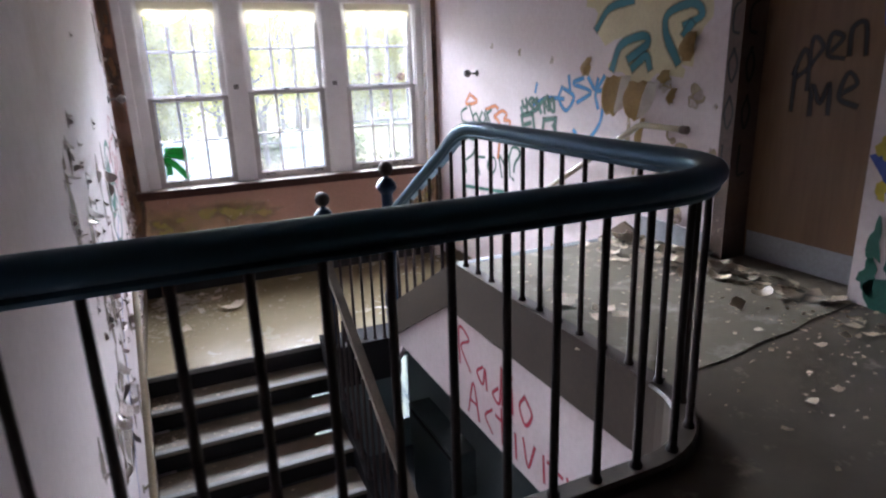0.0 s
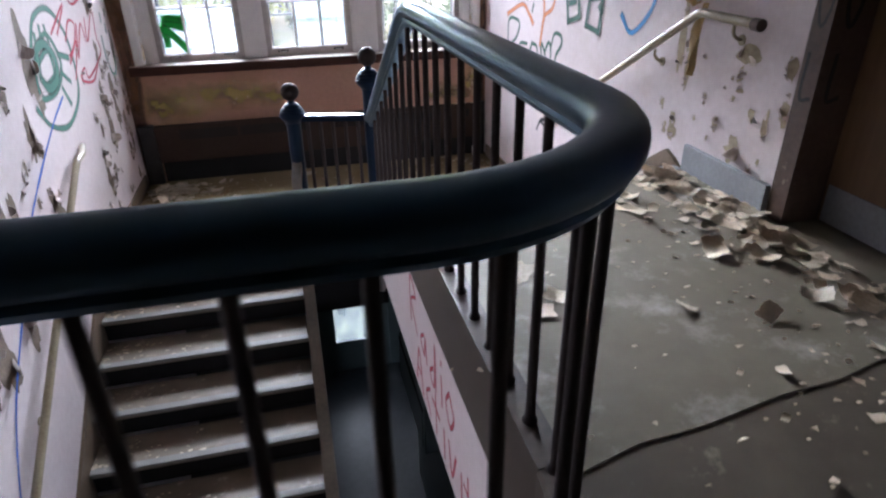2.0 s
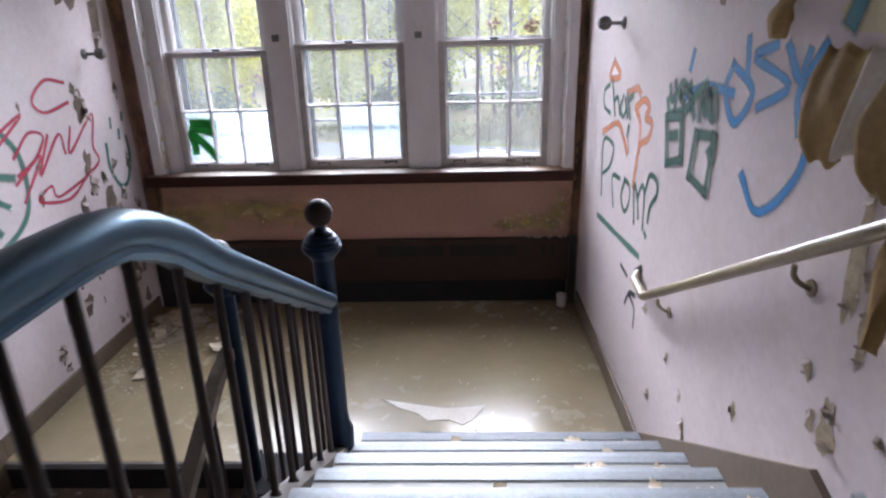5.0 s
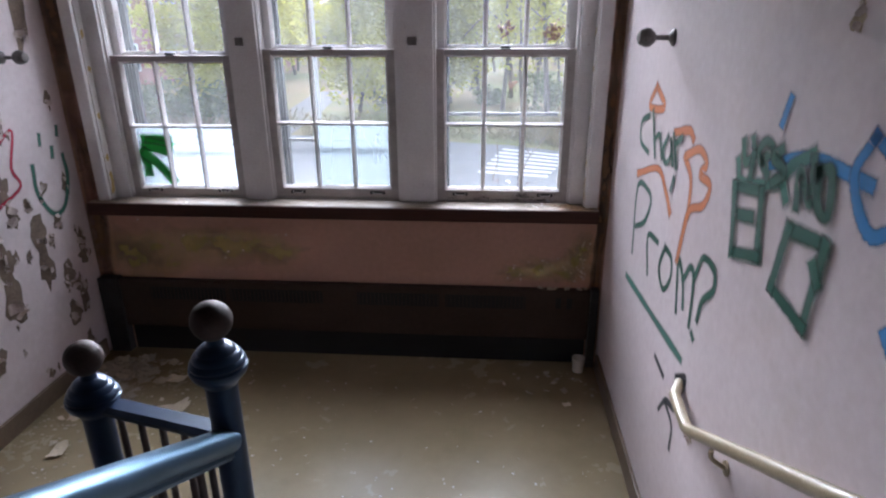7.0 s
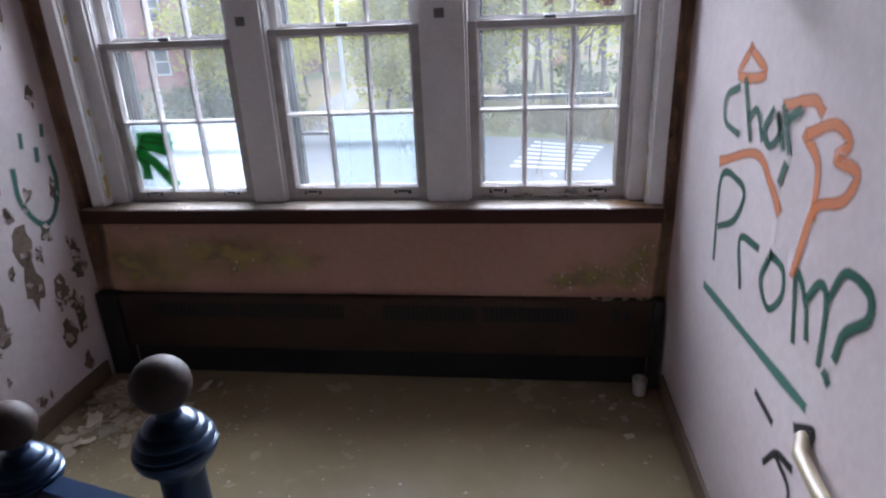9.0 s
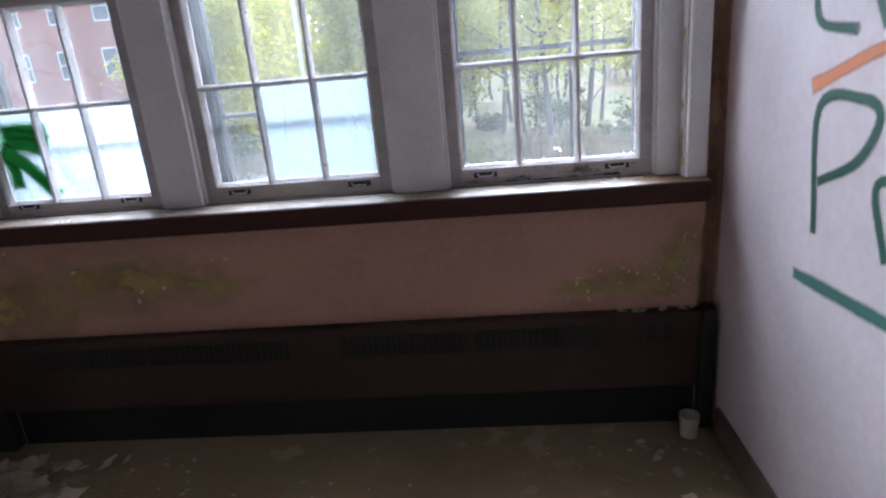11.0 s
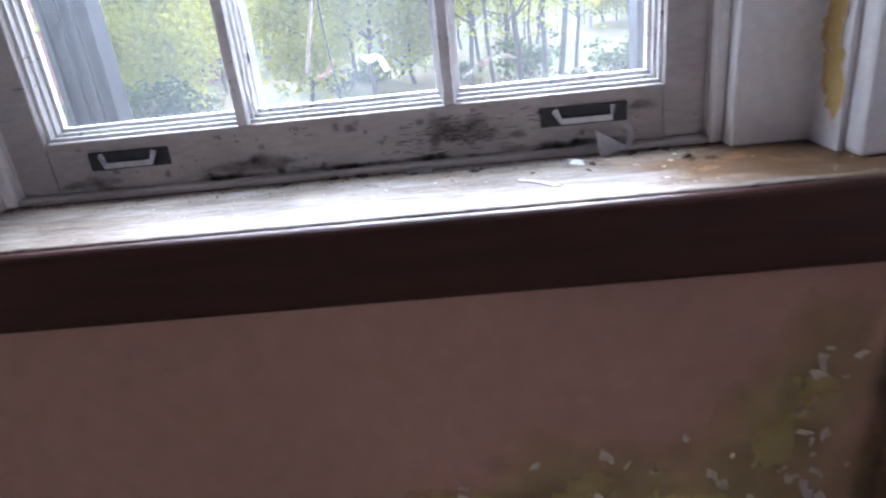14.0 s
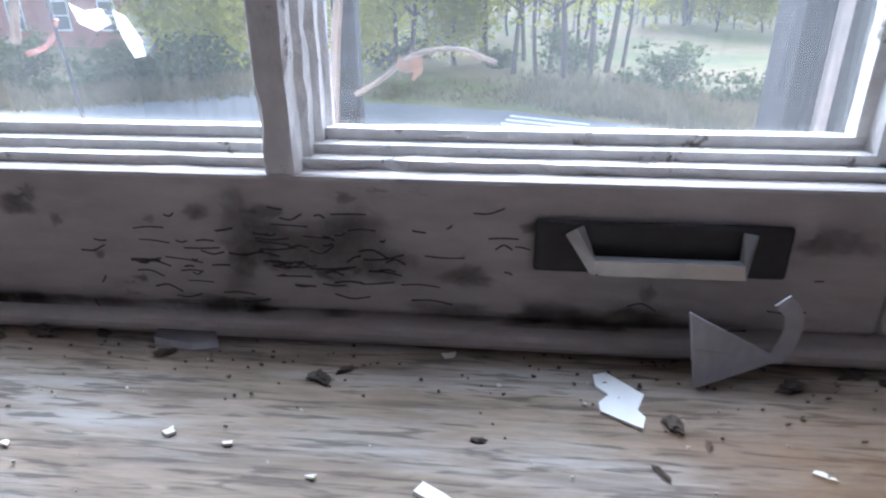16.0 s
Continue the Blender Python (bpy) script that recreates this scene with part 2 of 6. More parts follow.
NEWEL_IRON = material("glossy_navy_newel_paint", (0.010, 0.019, 0.046), (0.007, 0.013, 0.032), 5, 30, 0.33, bump=0.08, rough_var=0.1, coat=0.05)
BALL_WOOD = material("worn_brown_ball", (0.045, 0.030, 0.026), (0.022, 0.015, 0.013), 12, 90, 0.6, bump=0.3)
POLE = material("tan_painted_pipe", (0.36, 0.295, 0.195), (0.25, 0.195, 0.12), 7, 60, 0.35, bump=0.15, spots=(0.16, 0.10, 0.06), spot_scale=10, spot_at=(0.68, 0.74))
PEWTER = material("tarnished_grey_metal", (0.24, 0.22, 0.21), (0.13, 0.12, 0.115), 10, 80, 0.45, 0.6)
DARK_METAL = material("blackened_metal", (0.05, 0.048, 0.05), (0.025, 0.024, 0.026), 12, 90, 0.42, 0.5)
BRIGHT_METAL = material("worn_bright_metal", (0.62, 0.62, 0.62), (0.40, 0.40, 0.41), 12, 90, 0.3, 0.8)
HEATER = material("brown_enamel_heater", (0.052, 0.030, 0.022), (0.032, 0.018, 0.013), 3, 40, 0.6, bump=0.15, spots=(0.04, 0.03, 0.026), spot_scale=6)
# One near-black for slots and gaps, and for shade painted in the toe space.
BLACK = material("black_gaps_and_toe_shade", (0.012, 0.011, 0.012), (0.007, 0.007, 0.007), 5, 40, 0.8, bump=0)
PLASTER = material("bare_tan_plaster", (0.50, 0.42, 0.29), (0.28, 0.21, 0.14), 9, 60, 0.85, bump=0.6)
PLASTER_GREY = material("bare_brown_plaster", (0.25, 0.185, 0.14), (0.10, 0.07, 0.052), 9, 60, 0.85, bump=0.6)
CREAM = material("cream_old_paint", (0.72, 0.64, 0.42), (0.60, 0.52, 0.33), 4, 50, 0.6, bump=0.3, spots=(0.45, 0.36, 0.22), spot_scale=7, spot_at=(0.66, 0.74))
FLAKE = material("curled_paint_flake", (0.60, 0.51, 0.385), (0.40, 0.32, 0.22), 9, 70, 0.6, bump=0.2, vary=0.35)
FLAP = material("tan_paper_backing", (0.46, 0.31, 0.12), (0.30, 0.19, 0.07), 6, 60, 0.6, bump=0.3)
PAPER = material("dirty_white_paper", (0.76, 0.70, 0.63), (0.60, 0.54, 0.47), 6, 60, 0.7, bump=0.2)
DUST = material("dark_debris", (0.09, 0.07, 0.055), (0.04, 0.03, 0.025), 20, 90, 0.9, bump=0.4)
GREY_BASE = material("blue_grey_base_board", (0.30, 0.31, 0.33), (0.22, 0.225, 0.24), 4, 50, 0.5, bump=0.2)
MOULD = stain("yellow_green_mould", (0.64, 0.52, 0.20), (0.12, 0.8), 7.0, strength=0.55)
BROWN_STAIN = stain("brown_water_stain", (0.25, 0.14, 0.075), (0.25, 0.8), 6.0, strength=0.85)
TEAL = material("teal_grey_lower_wall_paint", (0.09, 0.115, 0.118), (0.055, 0.07, 0.073), 3, 40, 0.5)
# Out-of-view ceiling, greyed so that less light bounces down the well.
CEILING = material("low_bounce_ceiling_grey", (0.47, 0.45, 0.42), (0.36, 0.34, 0.31), 2, 40, 0.8)
SHADE = material("torn_cloth_shade", (0.72, 0.68, 0.56), (0.58, 0.53, 0.42), 6, 90, 0.9)
GLASS = pane_glass("dirty_window_glass", 0.019, (0.66, 0.68, 0.68))
GLASS_HAZE = pane_glass("hazy_window_glass", 0.22, (0.26, 0.30, 0.34))
# Dark film added to hold back daylight through the exit doors.
GLASS_DOOR = pane_glass("dimmed_door_glass", 0.85, (0.07, 0.08, 0.09))
GLASS_MILK = pane_glass("milky_plastic_sheet", 0.78, (0.084, 0.098, 0.106), 3.0, 0.14)
PLASTIC = pane_glass("clear_plastic_scrap", 0.5, (0.9, 0.9, 0.95), 20)
STORM = material("dark_aluminium_storm_frame", (0.014, 0.014, 0.017), (0.008, 0.008, 0.010), 8, 60, 0.7)
G_GREEN = spray("dark_green_spray", (0.02, 0.10, 0.065))
G_GREEN2 = spray("faded_green_spray", (0.05, 0.19, 0.14), 0.8)
G_BRIGHT = spray("bright_green_spray", (0.005, 0.42, 0.03), 1.0)
G_BLACK = spray("black_spray", (0.015, 0.015, 0.018))
G_ORANGE = spray("orange_spray", (0.75, 0.24, 0.08), 0.75)
G_BLUE = spray("sky_blue_spray", (0.035, 0.26, 0.62), 0.85)
G_BLUE2 = spray("cobalt_spray", (0.02, 0.11, 0.55), 0.9)
G_RED = spray("red_marker", (0.50, 0.02, 0.06), 0.85)
G_TEAL = spray("teal_brush_paint", (0.06, 0.24, 0.30), 0.85)

# Raised IOR and blue specular tints paint the sky's sheen on rail, newels, linoleum.
RAIL_WOOD.node_tree.nodes["Principled BSDF"].inputs["IOR"].default_value = 2.4
for m, level, tint in ((LINO, 0.14, (0.8, 0.9, 1.0)), (RAIL_WOOD, 0.5, (0.38, 0.70, 1.0)), (NEWEL_IRON, 0.28, (0.45, 0.75, 1.0)), (BALL_WOOD, 0.15, (1, 1, 1)), (STORM, 0.1, (1, 1, 1)), (RISER_DARK, 0.2, (1, 1, 1)), (TREAD, 0.3, (1, 1, 1)), (APRON_WOOD, 0.2, (1, 0.85, 0.8)), (HEATER, 0.25, (1, 1, 1)), (STOOL_WOOD, 0.3, (1, 1, 1))):
    p = m.node_tree.nodes["Principled BSDF"]
    p.inputs["Specular IOR Level"].default_value = level
    p.inputs["Specular Tint"].default_value = (*tint, 1)

# ---- building helpers ----


def smooth(me, angle=40):
    bm = bmesh.new()
    bm.from_mesh(me)
    for f in bm.faces:
        f.smooth = True
    for e in bm.edges:
        if len(e.link_faces) == 2 and e.calc_face_angle(0) > radians(angle):
            e.smooth = False
    bm.to_mesh(me)
    bm.free()


def part(name, bm, mat, parent=None, label="", shade=False):
    me = bpy.data.meshes.new(name)
    bmesh.ops.recalc_face_normals(bm, faces=bm.faces)
    bm.to_mesh(me)
    bm.free()
    me.materials.append(mat)
    if shade:
        smooth(me)
    ob = new(name, me)
    if parent:
        ob.parent = parent
    if label:
        ob["label"] = label
    return ob


def shared(name, me, parent, loc=(0, 0, 0), rot=(0, 0, 0), scale=(1, 1, 1)):
    ob = new(name, me)
    ob.parent = parent
    ob.location, ob.rotation_euler, ob.scale = loc, rot, scale
    return ob


def thing(name, at, label, category, group="", kind=""):
    ob = new(name)
    ob.location = at
    return tagged(ob, label, category, group, kind)


def add_box(bm, lo, hi, bevel=0.0, segments=2):
    x0, y0, z0 = lo
    x1, y1, z1 = hi
    v = [bm.verts.new(c) for c in ((x0, y0, z0), (x1, y0, z0), (x1, y1, z0), (x0, y1, z0), (x0, y0, z1), (x1, y0, z1), (x1, y1, z1), (x0, y1, z1))]
    fs = [bm.faces.new([v[i] for i in q]) for q in ((0, 3, 2, 1), (4, 5, 6, 7), (0, 1, 5, 4), (1, 2, 6, 5), (2, 3, 7, 6), (3, 0, 4, 7))]
    if bevel:
        es = list({e for f in fs for e in f.edges})
        bmesh.ops.bevel(bm, geom=es, offset=bevel, segments=segments, affect="EDGES", profile=0.5)
    return bm


def box(lo, hi, bevel=0.0, segments=2):
    return add_box(bmesh.new(), lo, hi, bevel, segments)


def prism(outline, axis, a, b):
    """A closed outline in two axes, pushed from a to b along the third ('x', 'y' or 'z')."""
    bm = bmesh.new()

    def at(u, v, w):
        return {"x": (w, u, v), "y": (u, w, v), "z": (u, v, w)}[axis]
    lo = [bm.verts.new(at(u, v, a)) for u, v in outline]
    hi = [bm.verts.new(at(u, v, b)) for u, v in outline]
    bm.faces.new(lo)
    bm.faces.new(list(reversed(hi)))
    k = len(outline)
    for i in range(k):
        bm.faces.new((lo[i], lo[(i + 1) % k], hi[(i + 1) % k], hi[i]))
    return bm


def lathe(profile, steps=24, at=(0, 0, 0)):
    bm = bmesh.new()
    rings = []
    for r, z in profile:
        if r < 1e-5:
            rings.append([bm.verts.new((at[0], at[1], at[2] + z))])
        else:
            rings.append([bm.verts.new((at[0] + r * math.cos(2 * math.pi * i / steps), at[1] + r * math.sin(2 * math.pi * i / steps), at[2] + z)) for i in range(steps)])
    for a, b in zip(rings, rings[1:]):
        for i in range(steps):
            j = (i + 1) % steps
            q = [a[i % len(a)], a[j % len(a)], b[j % len(b)], b[i % len(b)]]
            q = [v for k, v in enumerate(q) if v not in q[:k]]
            if len(q) > 2:
                bm.faces.new(q)
    for ring in (rings[0], rings[-1]):
        if len(ring) > 1:
            bm.faces.new(ring)
    return bm


def sweep(profile, path, up=Vector((0, 0, 1)), close=True):
    """A closed profile (side, up) carried along a path."""
    bm = bmesh.new()
    pts = [Vector(p) for p in path]
    rings = []
    for i, p in enumerate(pts):
        d = (pts[min(i + 1, len(pts) - 1)] - pts[max(i - 1, 0)]).normalized()
        side = d.cross(up).normalized()
        u = side.cross(d).normalized()
        rings.append([bm.verts.new(p + side * a + u * b) for a, b in profile])
    k = len(profile)
    for a, b in zip(rings, rings[1:]):
        for i in range(k):
            bm.faces.new((a[i], a[(i + 1) % k], b[(i + 1) % k], b[i]))
    if close:
        bm.faces.new(rings[0])
        bm.faces.new(list(reversed(rings[-1])))
    return bm


def circle(r, k=10):
    return [(r * math.cos(2 * math.pi * i / k), r * math.sin(2 * math.pi * i / k)) for i in range(k)]


def curve_through(points, steps=6):
    """A soft line through the points (Catmull-Rom)."""
    p = [Vector(q) for q in points]
    if len(p) < 3:
        return [p[0].lerp(p[-1], i / steps) for i in range(steps + 1)]
    ext = [p[0] * 2 - p[1]] + p + [p[-1] * 2 - p[-2]]
    out = []
    for i in range(1, len(ext) - 2):
        a, b, c, d = ext[i - 1:i + 3]
        for s in range(steps):
            t = s / steps
            out.append(0.5 * (2 * b + (c - a) * t + (2 * a - 5 * b + 4 * c - d) * t * t + (3 * b - a - 3 * c + d) * t ** 3))
    out.append(p[-1])
    return out


def on_x(x, side):
    return lambda u, v, d: Vector((x + side * d, u, v))


def on_y(y, side):
    return lambda u, v, d: Vector((u, y + side * d, v))


LEFT_FACE, RIGHT_FACE, NORTH_FACE = on_x(XL, 1), on_x(XR, -1), on_y(YN, -1)


def graffiti(label, face, strokes, width, mat, parent, lift=0.0015):
    """Painted strokes lying on a face, each a soft-edged ribbon."""
    verts, faces, uvs = [], [], []
    for k, s in enumerate(strokes):
        line = curve_through([(u, v, 0) for u, v in s])
        d0, d1 = (line[0] - line[1]).normalized(), (line[-1] - line[-2]).normalized()
        line = [line[0] + d0 * width * 0.5] + line + [line[-1] + d1 * width * 0.5]
        base = len(verts)
        for i, p in enumerate(line):
            d = (line[min(i + 1, len(line) - 1)] - line[max(i - 1, 0)]).normalized()
            n = Vector((-d.y, d.x, 0))
            w = width * (0.9 + 0.25 * noise.noise(p * 6 + Vector((k, 0, 0))))
            end = 0.0 if i in (0, len(line) - 1) else 1.0
            for o, e in ((-0.62, 0.0), (0.0, 1.0), (0.62, 0.0)):
                q = p + n * w * o
                verts.append(face(q.x, q.y, lift + 0.00012 * k))
                uvs.append((e, end))
        for i in range(len(line) - 1):
            for j in range(2):
                a = base + i * 3 + j
                faces.append((a, a + 1, a + 4, a + 3))
    me = bpy.data.meshes.new("graffiti")
    me.from_pydata(verts, [], faces)
    lay = me.uv_layers.new()
    for lp in me.loops:
        lay.data[lp.index].uv = uvs[lp.vertex_index]
    me.materials.append(mat)
    ob = new("graffiti", me)
    ob.parent = parent
    ob["label"] = label
    return ob


def blot(bm_data, face, u, v, ru, rv, rng, lift, k=20):
    """An uneven patch on a face, added to lists of vertices, faces and edge weights."""
    verts, faces, uvs = bm_data
    base = len(verts)
    verts.append(face(u, v, lift))
    uvs.append((1.0, 0.0))
    ph = rng.uniform(0, 50)
    for ring, e in ((0.55, 0.75), (1.0, 0.0)):
        for i in range(k):
            a = 2 * math.pi * i / k
            r = ring * (1 + 0.75 * noise.noise(Vector((math.cos(a) * 1.5 + ph, math.sin(a) * 1.5, ring * 0.2))) + (0.14 * rng.uniform(-1, 1) if ring > 0.9 else 0))
            verts.append(face(u + ru * r * math.cos(a), v + rv * r * math.sin(a), lift))
            uvs.append((e, 0.0))
    for i in range(k):
        j = (i + 1) % k
        faces.append((base, base + 1 + i, base + 1 + j))
        faces.append((base + 1 + i, base + 1 + k + i, base + 1 + k + j, base + 1 + j))


def from_lists(name, data, mat, parent, label="", kind=""):
    verts, faces, uvs = data
    me = bpy.data.meshes.new(name)
    me.from_pydata(verts, [], faces)
    if uvs:
        lay = me.uv_layers.new()
        for lp in me.loops:
            lay.data[lp.index].uv = uvs[lp.vertex_index]
    me.materials.append(mat)
    ob = new(name, me)
    if parent:
        ob.parent = parent
    if label:
        ob["label"] = label
    if kind:
        ob["kind"] = kind
    return ob


def curl(data, face, u, v, length, width, turn, lift, rng):
    """A curled scale of paint that still hangs on the face."""
    verts, faces, uvs = data
    base = len(verts)
    steps = 4
    bend = rng.uniform(0.6, 2.0)
    for i in range(steps + 1):
        t = i / steps
        along = length * (math.sin(bend * t) / bend)
        out = lift + length * ((1 - math.cos(bend * t)) / bend)
        w = width * (1 - 0.55 * t * t) * rng.uniform(0.8, 1.1)
        for s in (-0.5, 0.5):
            du = along * math.cos(turn) - s * w * math.sin(turn)
            dv = along * math.sin(turn) + s * w * math.cos(turn)
            verts.append(face(u + du, v + dv, out))
    for i in range(steps):
        a = base + i * 2
        faces.append((a, a + 1, a + 3, a + 2))


def peeling(face, spots, parent, mat, seed, curls=3):
    """Bare plaster where paint has come off, with curled scales round it."""
    rng = random.Random(seed)
    bare, scales = ([], [], []), ([], [], [])
    for u, v, ru, rv in spots:
        blot(bare, face, u, v, ru, rv, rng, 0.0012 + 0.0004 * rng.random())
        for _ in range(rng.randint(1, curls)):
            a = rng.uniform(0, 2 * math.pi)
            curl(scales, face, u + ru * 0.9 * math.cos(a), v + rv * 0.9 * math.sin(a), rng.uniform(0.4, 1.1) * min(ru, rv) + 0.008, rng.uniform(0.4, 1.1) * min(ru, rv) + 0.006, a + math.pi + rng.uniform(-0.7, 0.7), 0.003, rng)
    bare = (bare[0], bare[1], None)
    ob = from_lists("bare_plaster", bare, mat, parent, "bare plaster where paint has peeled", "stuff")
    sc = from_lists("curled_paint", (scales[0], scales[1], None), PEEL, parent, "curled scales of peeling paint", "stuff")
    mod = sc.modifiers.new("thick", "SOLIDIFY")
    mod.thickness = 0.0012
    return ob


def thin_leaf(m):
    """Lets light shine through a leaf."""
    n, l = m.node_tree.nodes, m.node_tree.links
    p, out = n["Principled BSDF"], n["Material Output"]
    tr = n.new("ShaderNodeBsdfTranslucent")
    l.new(p.inputs["Base Color"].links[0].from_socket, tr.inputs["Color"])
    mx = n.new("ShaderNodeMixShader")
    mx.inputs["Fac"].default_value = 0.6
    l.new(p.outputs[0], mx.inputs[1])
    l.new(tr.outputs[0], mx.inputs[2])
    l.new(mx.outputs[0], out.inputs["Surface"])
    return m


PEEL = material("peeling_paint_scale", (0.66, 0.57, 0.55), (0.42, 0.33, 0.28), 20, 90, 0.6, bump=0.2)

# ---- large structure ----
T = 0.25
wall_west = part("wall_west", box((XL - T, BACK_Y, LOW), (XL, YN, CEIL)), PINK)
tagged(wall_west, "pale pink painted stair wall with peeling paint and graffiti", "wall", kind="structure")
wall_east = part("wall_east", box((XR, 2.65, LOW), (XR + T, YN, CEIL)), PINK)
tagged(wall_east, "pale pink painted stair wall with graffiti and torn paint", "wall", kind="structure")
# window wall: below, above and beside the opening
WX0, WX1, WZ0, WZ1 = 0.35, 3.365, STOOL_Z - 0.01, 1.93
bm = bmesh.new()
DX0, DX1, DZ1 = 1.66, 3.10, -1.45
add_box(bm, (XL - T, YN, LAND), (XR + T, YN + 0.3, WZ0))
add_box(bm, (XL - T, YN, WZ1), (XR + T, YN + 0.3, CEIL))
add_box(bm, (XL - T, YN, WZ0), (WX0, YN + 0.3, WZ1))
add_box(bm, (WX1, YN, WZ0), (XR + T, YN + 0.3, WZ1))
wall_north = part("wall_north", bm, SALMON)
tagged(wall_north, "salmon painted window wall with yellow mould patches", "wall", kind="structure")
bm = bmesh.new()
add_box(bm, (XL - T, YN, LOW), (DX0, YN + 0.3, LAND - 0.002))
add_box(bm, (DX1, YN, LOW), (XR + T, YN + 0.3, LAND - 0.002))
add_box(bm, (DX0, YN, DZ1), (DX1, YN + 0.3, LAND - 0.002))
wall_lower = part("wall_lower_north", bm, TEAL)
tagged(wall_lower, "teal grey lower wall with a doorway", "wall", kind="structure")
# Unseen wall, toned dark to keep bounced light off the handrail.
wall_south = part("wall_south", box((XL - T, BACK_Y - T, LOW), (3.812, BACK_Y, CEIL)), TEAL)
tagged(wall_south, "unseen teal grey wall closing the hall, dark against bounce light", "wall", kind="structure")
ceiling = part("ceiling", box((XL - T, BACK_Y - T, CEIL), (3.812, YN + 0.3, CEIL + 0.2)), CEILING)
tagged(ceiling, "unseen plaster ceiling of the stair hall, greyed to bounce less light", "ceiling", kind="structure")

# upper floor: older dark covering near the hall, lighter sheet towards the stair with a torn edge
SEAM = [(2.095, 1.53), (2.30, 1.585), (2.50, 1.60), (2.74, 1.645), (2.95, 1.66), (3.12, 1.70), (3.34, 1.72), (XR + 0.17, 1.76)]
R_C = 0.36
arc = [(CURB_X - R_C + R_C * math.cos(a), RAIL_Y + R_C - R_C * math.sin(a)) for a in [math.pi / 2 * i / 10 for i in range(11)]]
floor = part("floor", prism([(XL, BACK_Y), (3.812, BACK_Y), (3.812, TOP_Y - 0.036), (CURB_X, TOP_Y - 0.036)] + arc + [(XL, RAIL_Y)], "z", -0.28, -0.004), LINO_DARK)
tagged(floor, "dirty dark linoleum floor littered with paint flakes", "floor", kind="structure")
sheet = part("linoleum_sheet", prism(SEAM + [(XR + 0.17, 2.64), (XR, 2.65), (XR, TOP_Y - 0.037), (2.095, TOP_Y - 0.037)], "z", -0.0035, 0.0), LINO)
tagged(sheet, "dusty tan linoleum sheet with a torn edge", "floor covering", kind="structure")

# landing
landing = part("landing_floor", box((XL, NOSE_Y - 0.02, LAND - 0.2), (XR, YN, LAND)), LINO_LAND)
tagged(landing, "worn olive linoleum stair landing with paint chips", "landing", kind="structure")
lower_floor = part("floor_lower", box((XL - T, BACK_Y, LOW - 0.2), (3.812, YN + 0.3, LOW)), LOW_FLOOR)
tagged(lower_floor, "dark lower hall floor", "floor", kind="structure")
part("landing_edge", box((1.553, 4.44, LAND - 0.3), (2.088, NOSE_Y - 0.022, LAND + 0.06), 0.006), RISER_DARK, landing, "black painted edge board")

# right flight, going down to the landing
flight = thing("stair_flight_upper", (2.75, TOP_Y, 0), "worn grey stair flight with paint scraps down to the landing", "stairs", kind="structure")
flight.matrix_world = Matrix()
FX0 = CURB_X + 0.045
for i in range(6):
    y, z = TOP_Y + RUN * i, -RISE * i
    back = y - RUN - 0.03 if i else y - 0.34
    if i:
        part("tread", box((FX0, y - RUN, z - 0.04), (XR - 0.02, y - 0.03, z)), TREAD, flight)
    bm = sweep([(-0.006, -0.035), (0.028, -0.035), (0.032, -0.012), (0.026, 0.0), (0.0, 0.003), (-0.04, 0.004), (-0.045, 0.0)], [(FX0, y - 0.03, z), (XR - 0.02, y - 0.03, z)])
    ob = part("nosing", bm, NOSING, flight, "grey blue metal nosing")
    ob.matrix_basis = Matrix.Translation((0, y - 0.03, 0)) @ Matrix.Diagonal((1, -1, 1, 1)) @ Matrix.Translation((0, -(y - 0.03), 0))
    ob.data.flip_normals()
    part("riser", box((FX0, y - 0.035, z - RISE), (XR - 0.02, y - 0.022, z - 0.036)), RISER, flight)
soffit = [(TOP_Y, -0.36), (4.74, LAND - 0.25), (4.74, LAND - 0.2), (TOP_Y, -0.30)]
part("soffit", prism(soffit, "x", FX0, XR), PINK, flight)
# stringer on the well side, with its raised curb
sl = RISE / RUN
stringer = [(RAIL_Y + R_C, 0.045), (TOP_Y - 0.13, 0.045), (4.46, 0.045 - sl * (4.46 - TOP_Y + 0.10)), (4.46, -0.30 - sl * (4.46 - TOP_Y)), (TOP_Y, -0.285), (RAIL_Y + R_C, -0.285)]
ob = part("stringer", prism(stringer, "x", CURB_X - 0.035, CURB_X + 0.043), CURB_PAINT, flight, "brown painted stringer and curb")
# rounded corner and front of the curb
curb_path = [(x, y, -0.12) for x, y in arc] + [(XL, RAIL_Y, -0.12)]
curb_front = part("curb", sweep([(-0.036, -0.165), (0.038, -0.165), (0.038, 0.15), (0.030, 0.162), (-0.028, 0.162), (-0.036, 0.15)], curb_path), CURB_PAINT, flight, "brown curved curb of the stair well")
# pale strip of wall under the stringer
strip = [(RAIL_Y + R_C, -0.287), (TOP_Y, -0.287), (4.46, -0.302 - sl * (4.46 - TOP_Y)), (4.46, -1.22), (4.2, -0.93), (RAIL_Y + R_C, -0.93)]
well_wall = part("wall_well", prism(strip, "x", CURB_X - 0.02, CURB_X + 0.02), PINK)
tagged(well_wall, "pale pink strip of wall with red writing in the stair well", "wall", kind="structure")
low_wall = part("wall_lower_east", box((2.36, BACK_Y, LOW), (2.48, 5.0, -1.0)), TEAL)
tagged(low_wall, "teal grey wall of the lower stair", "wall", kind="structure")
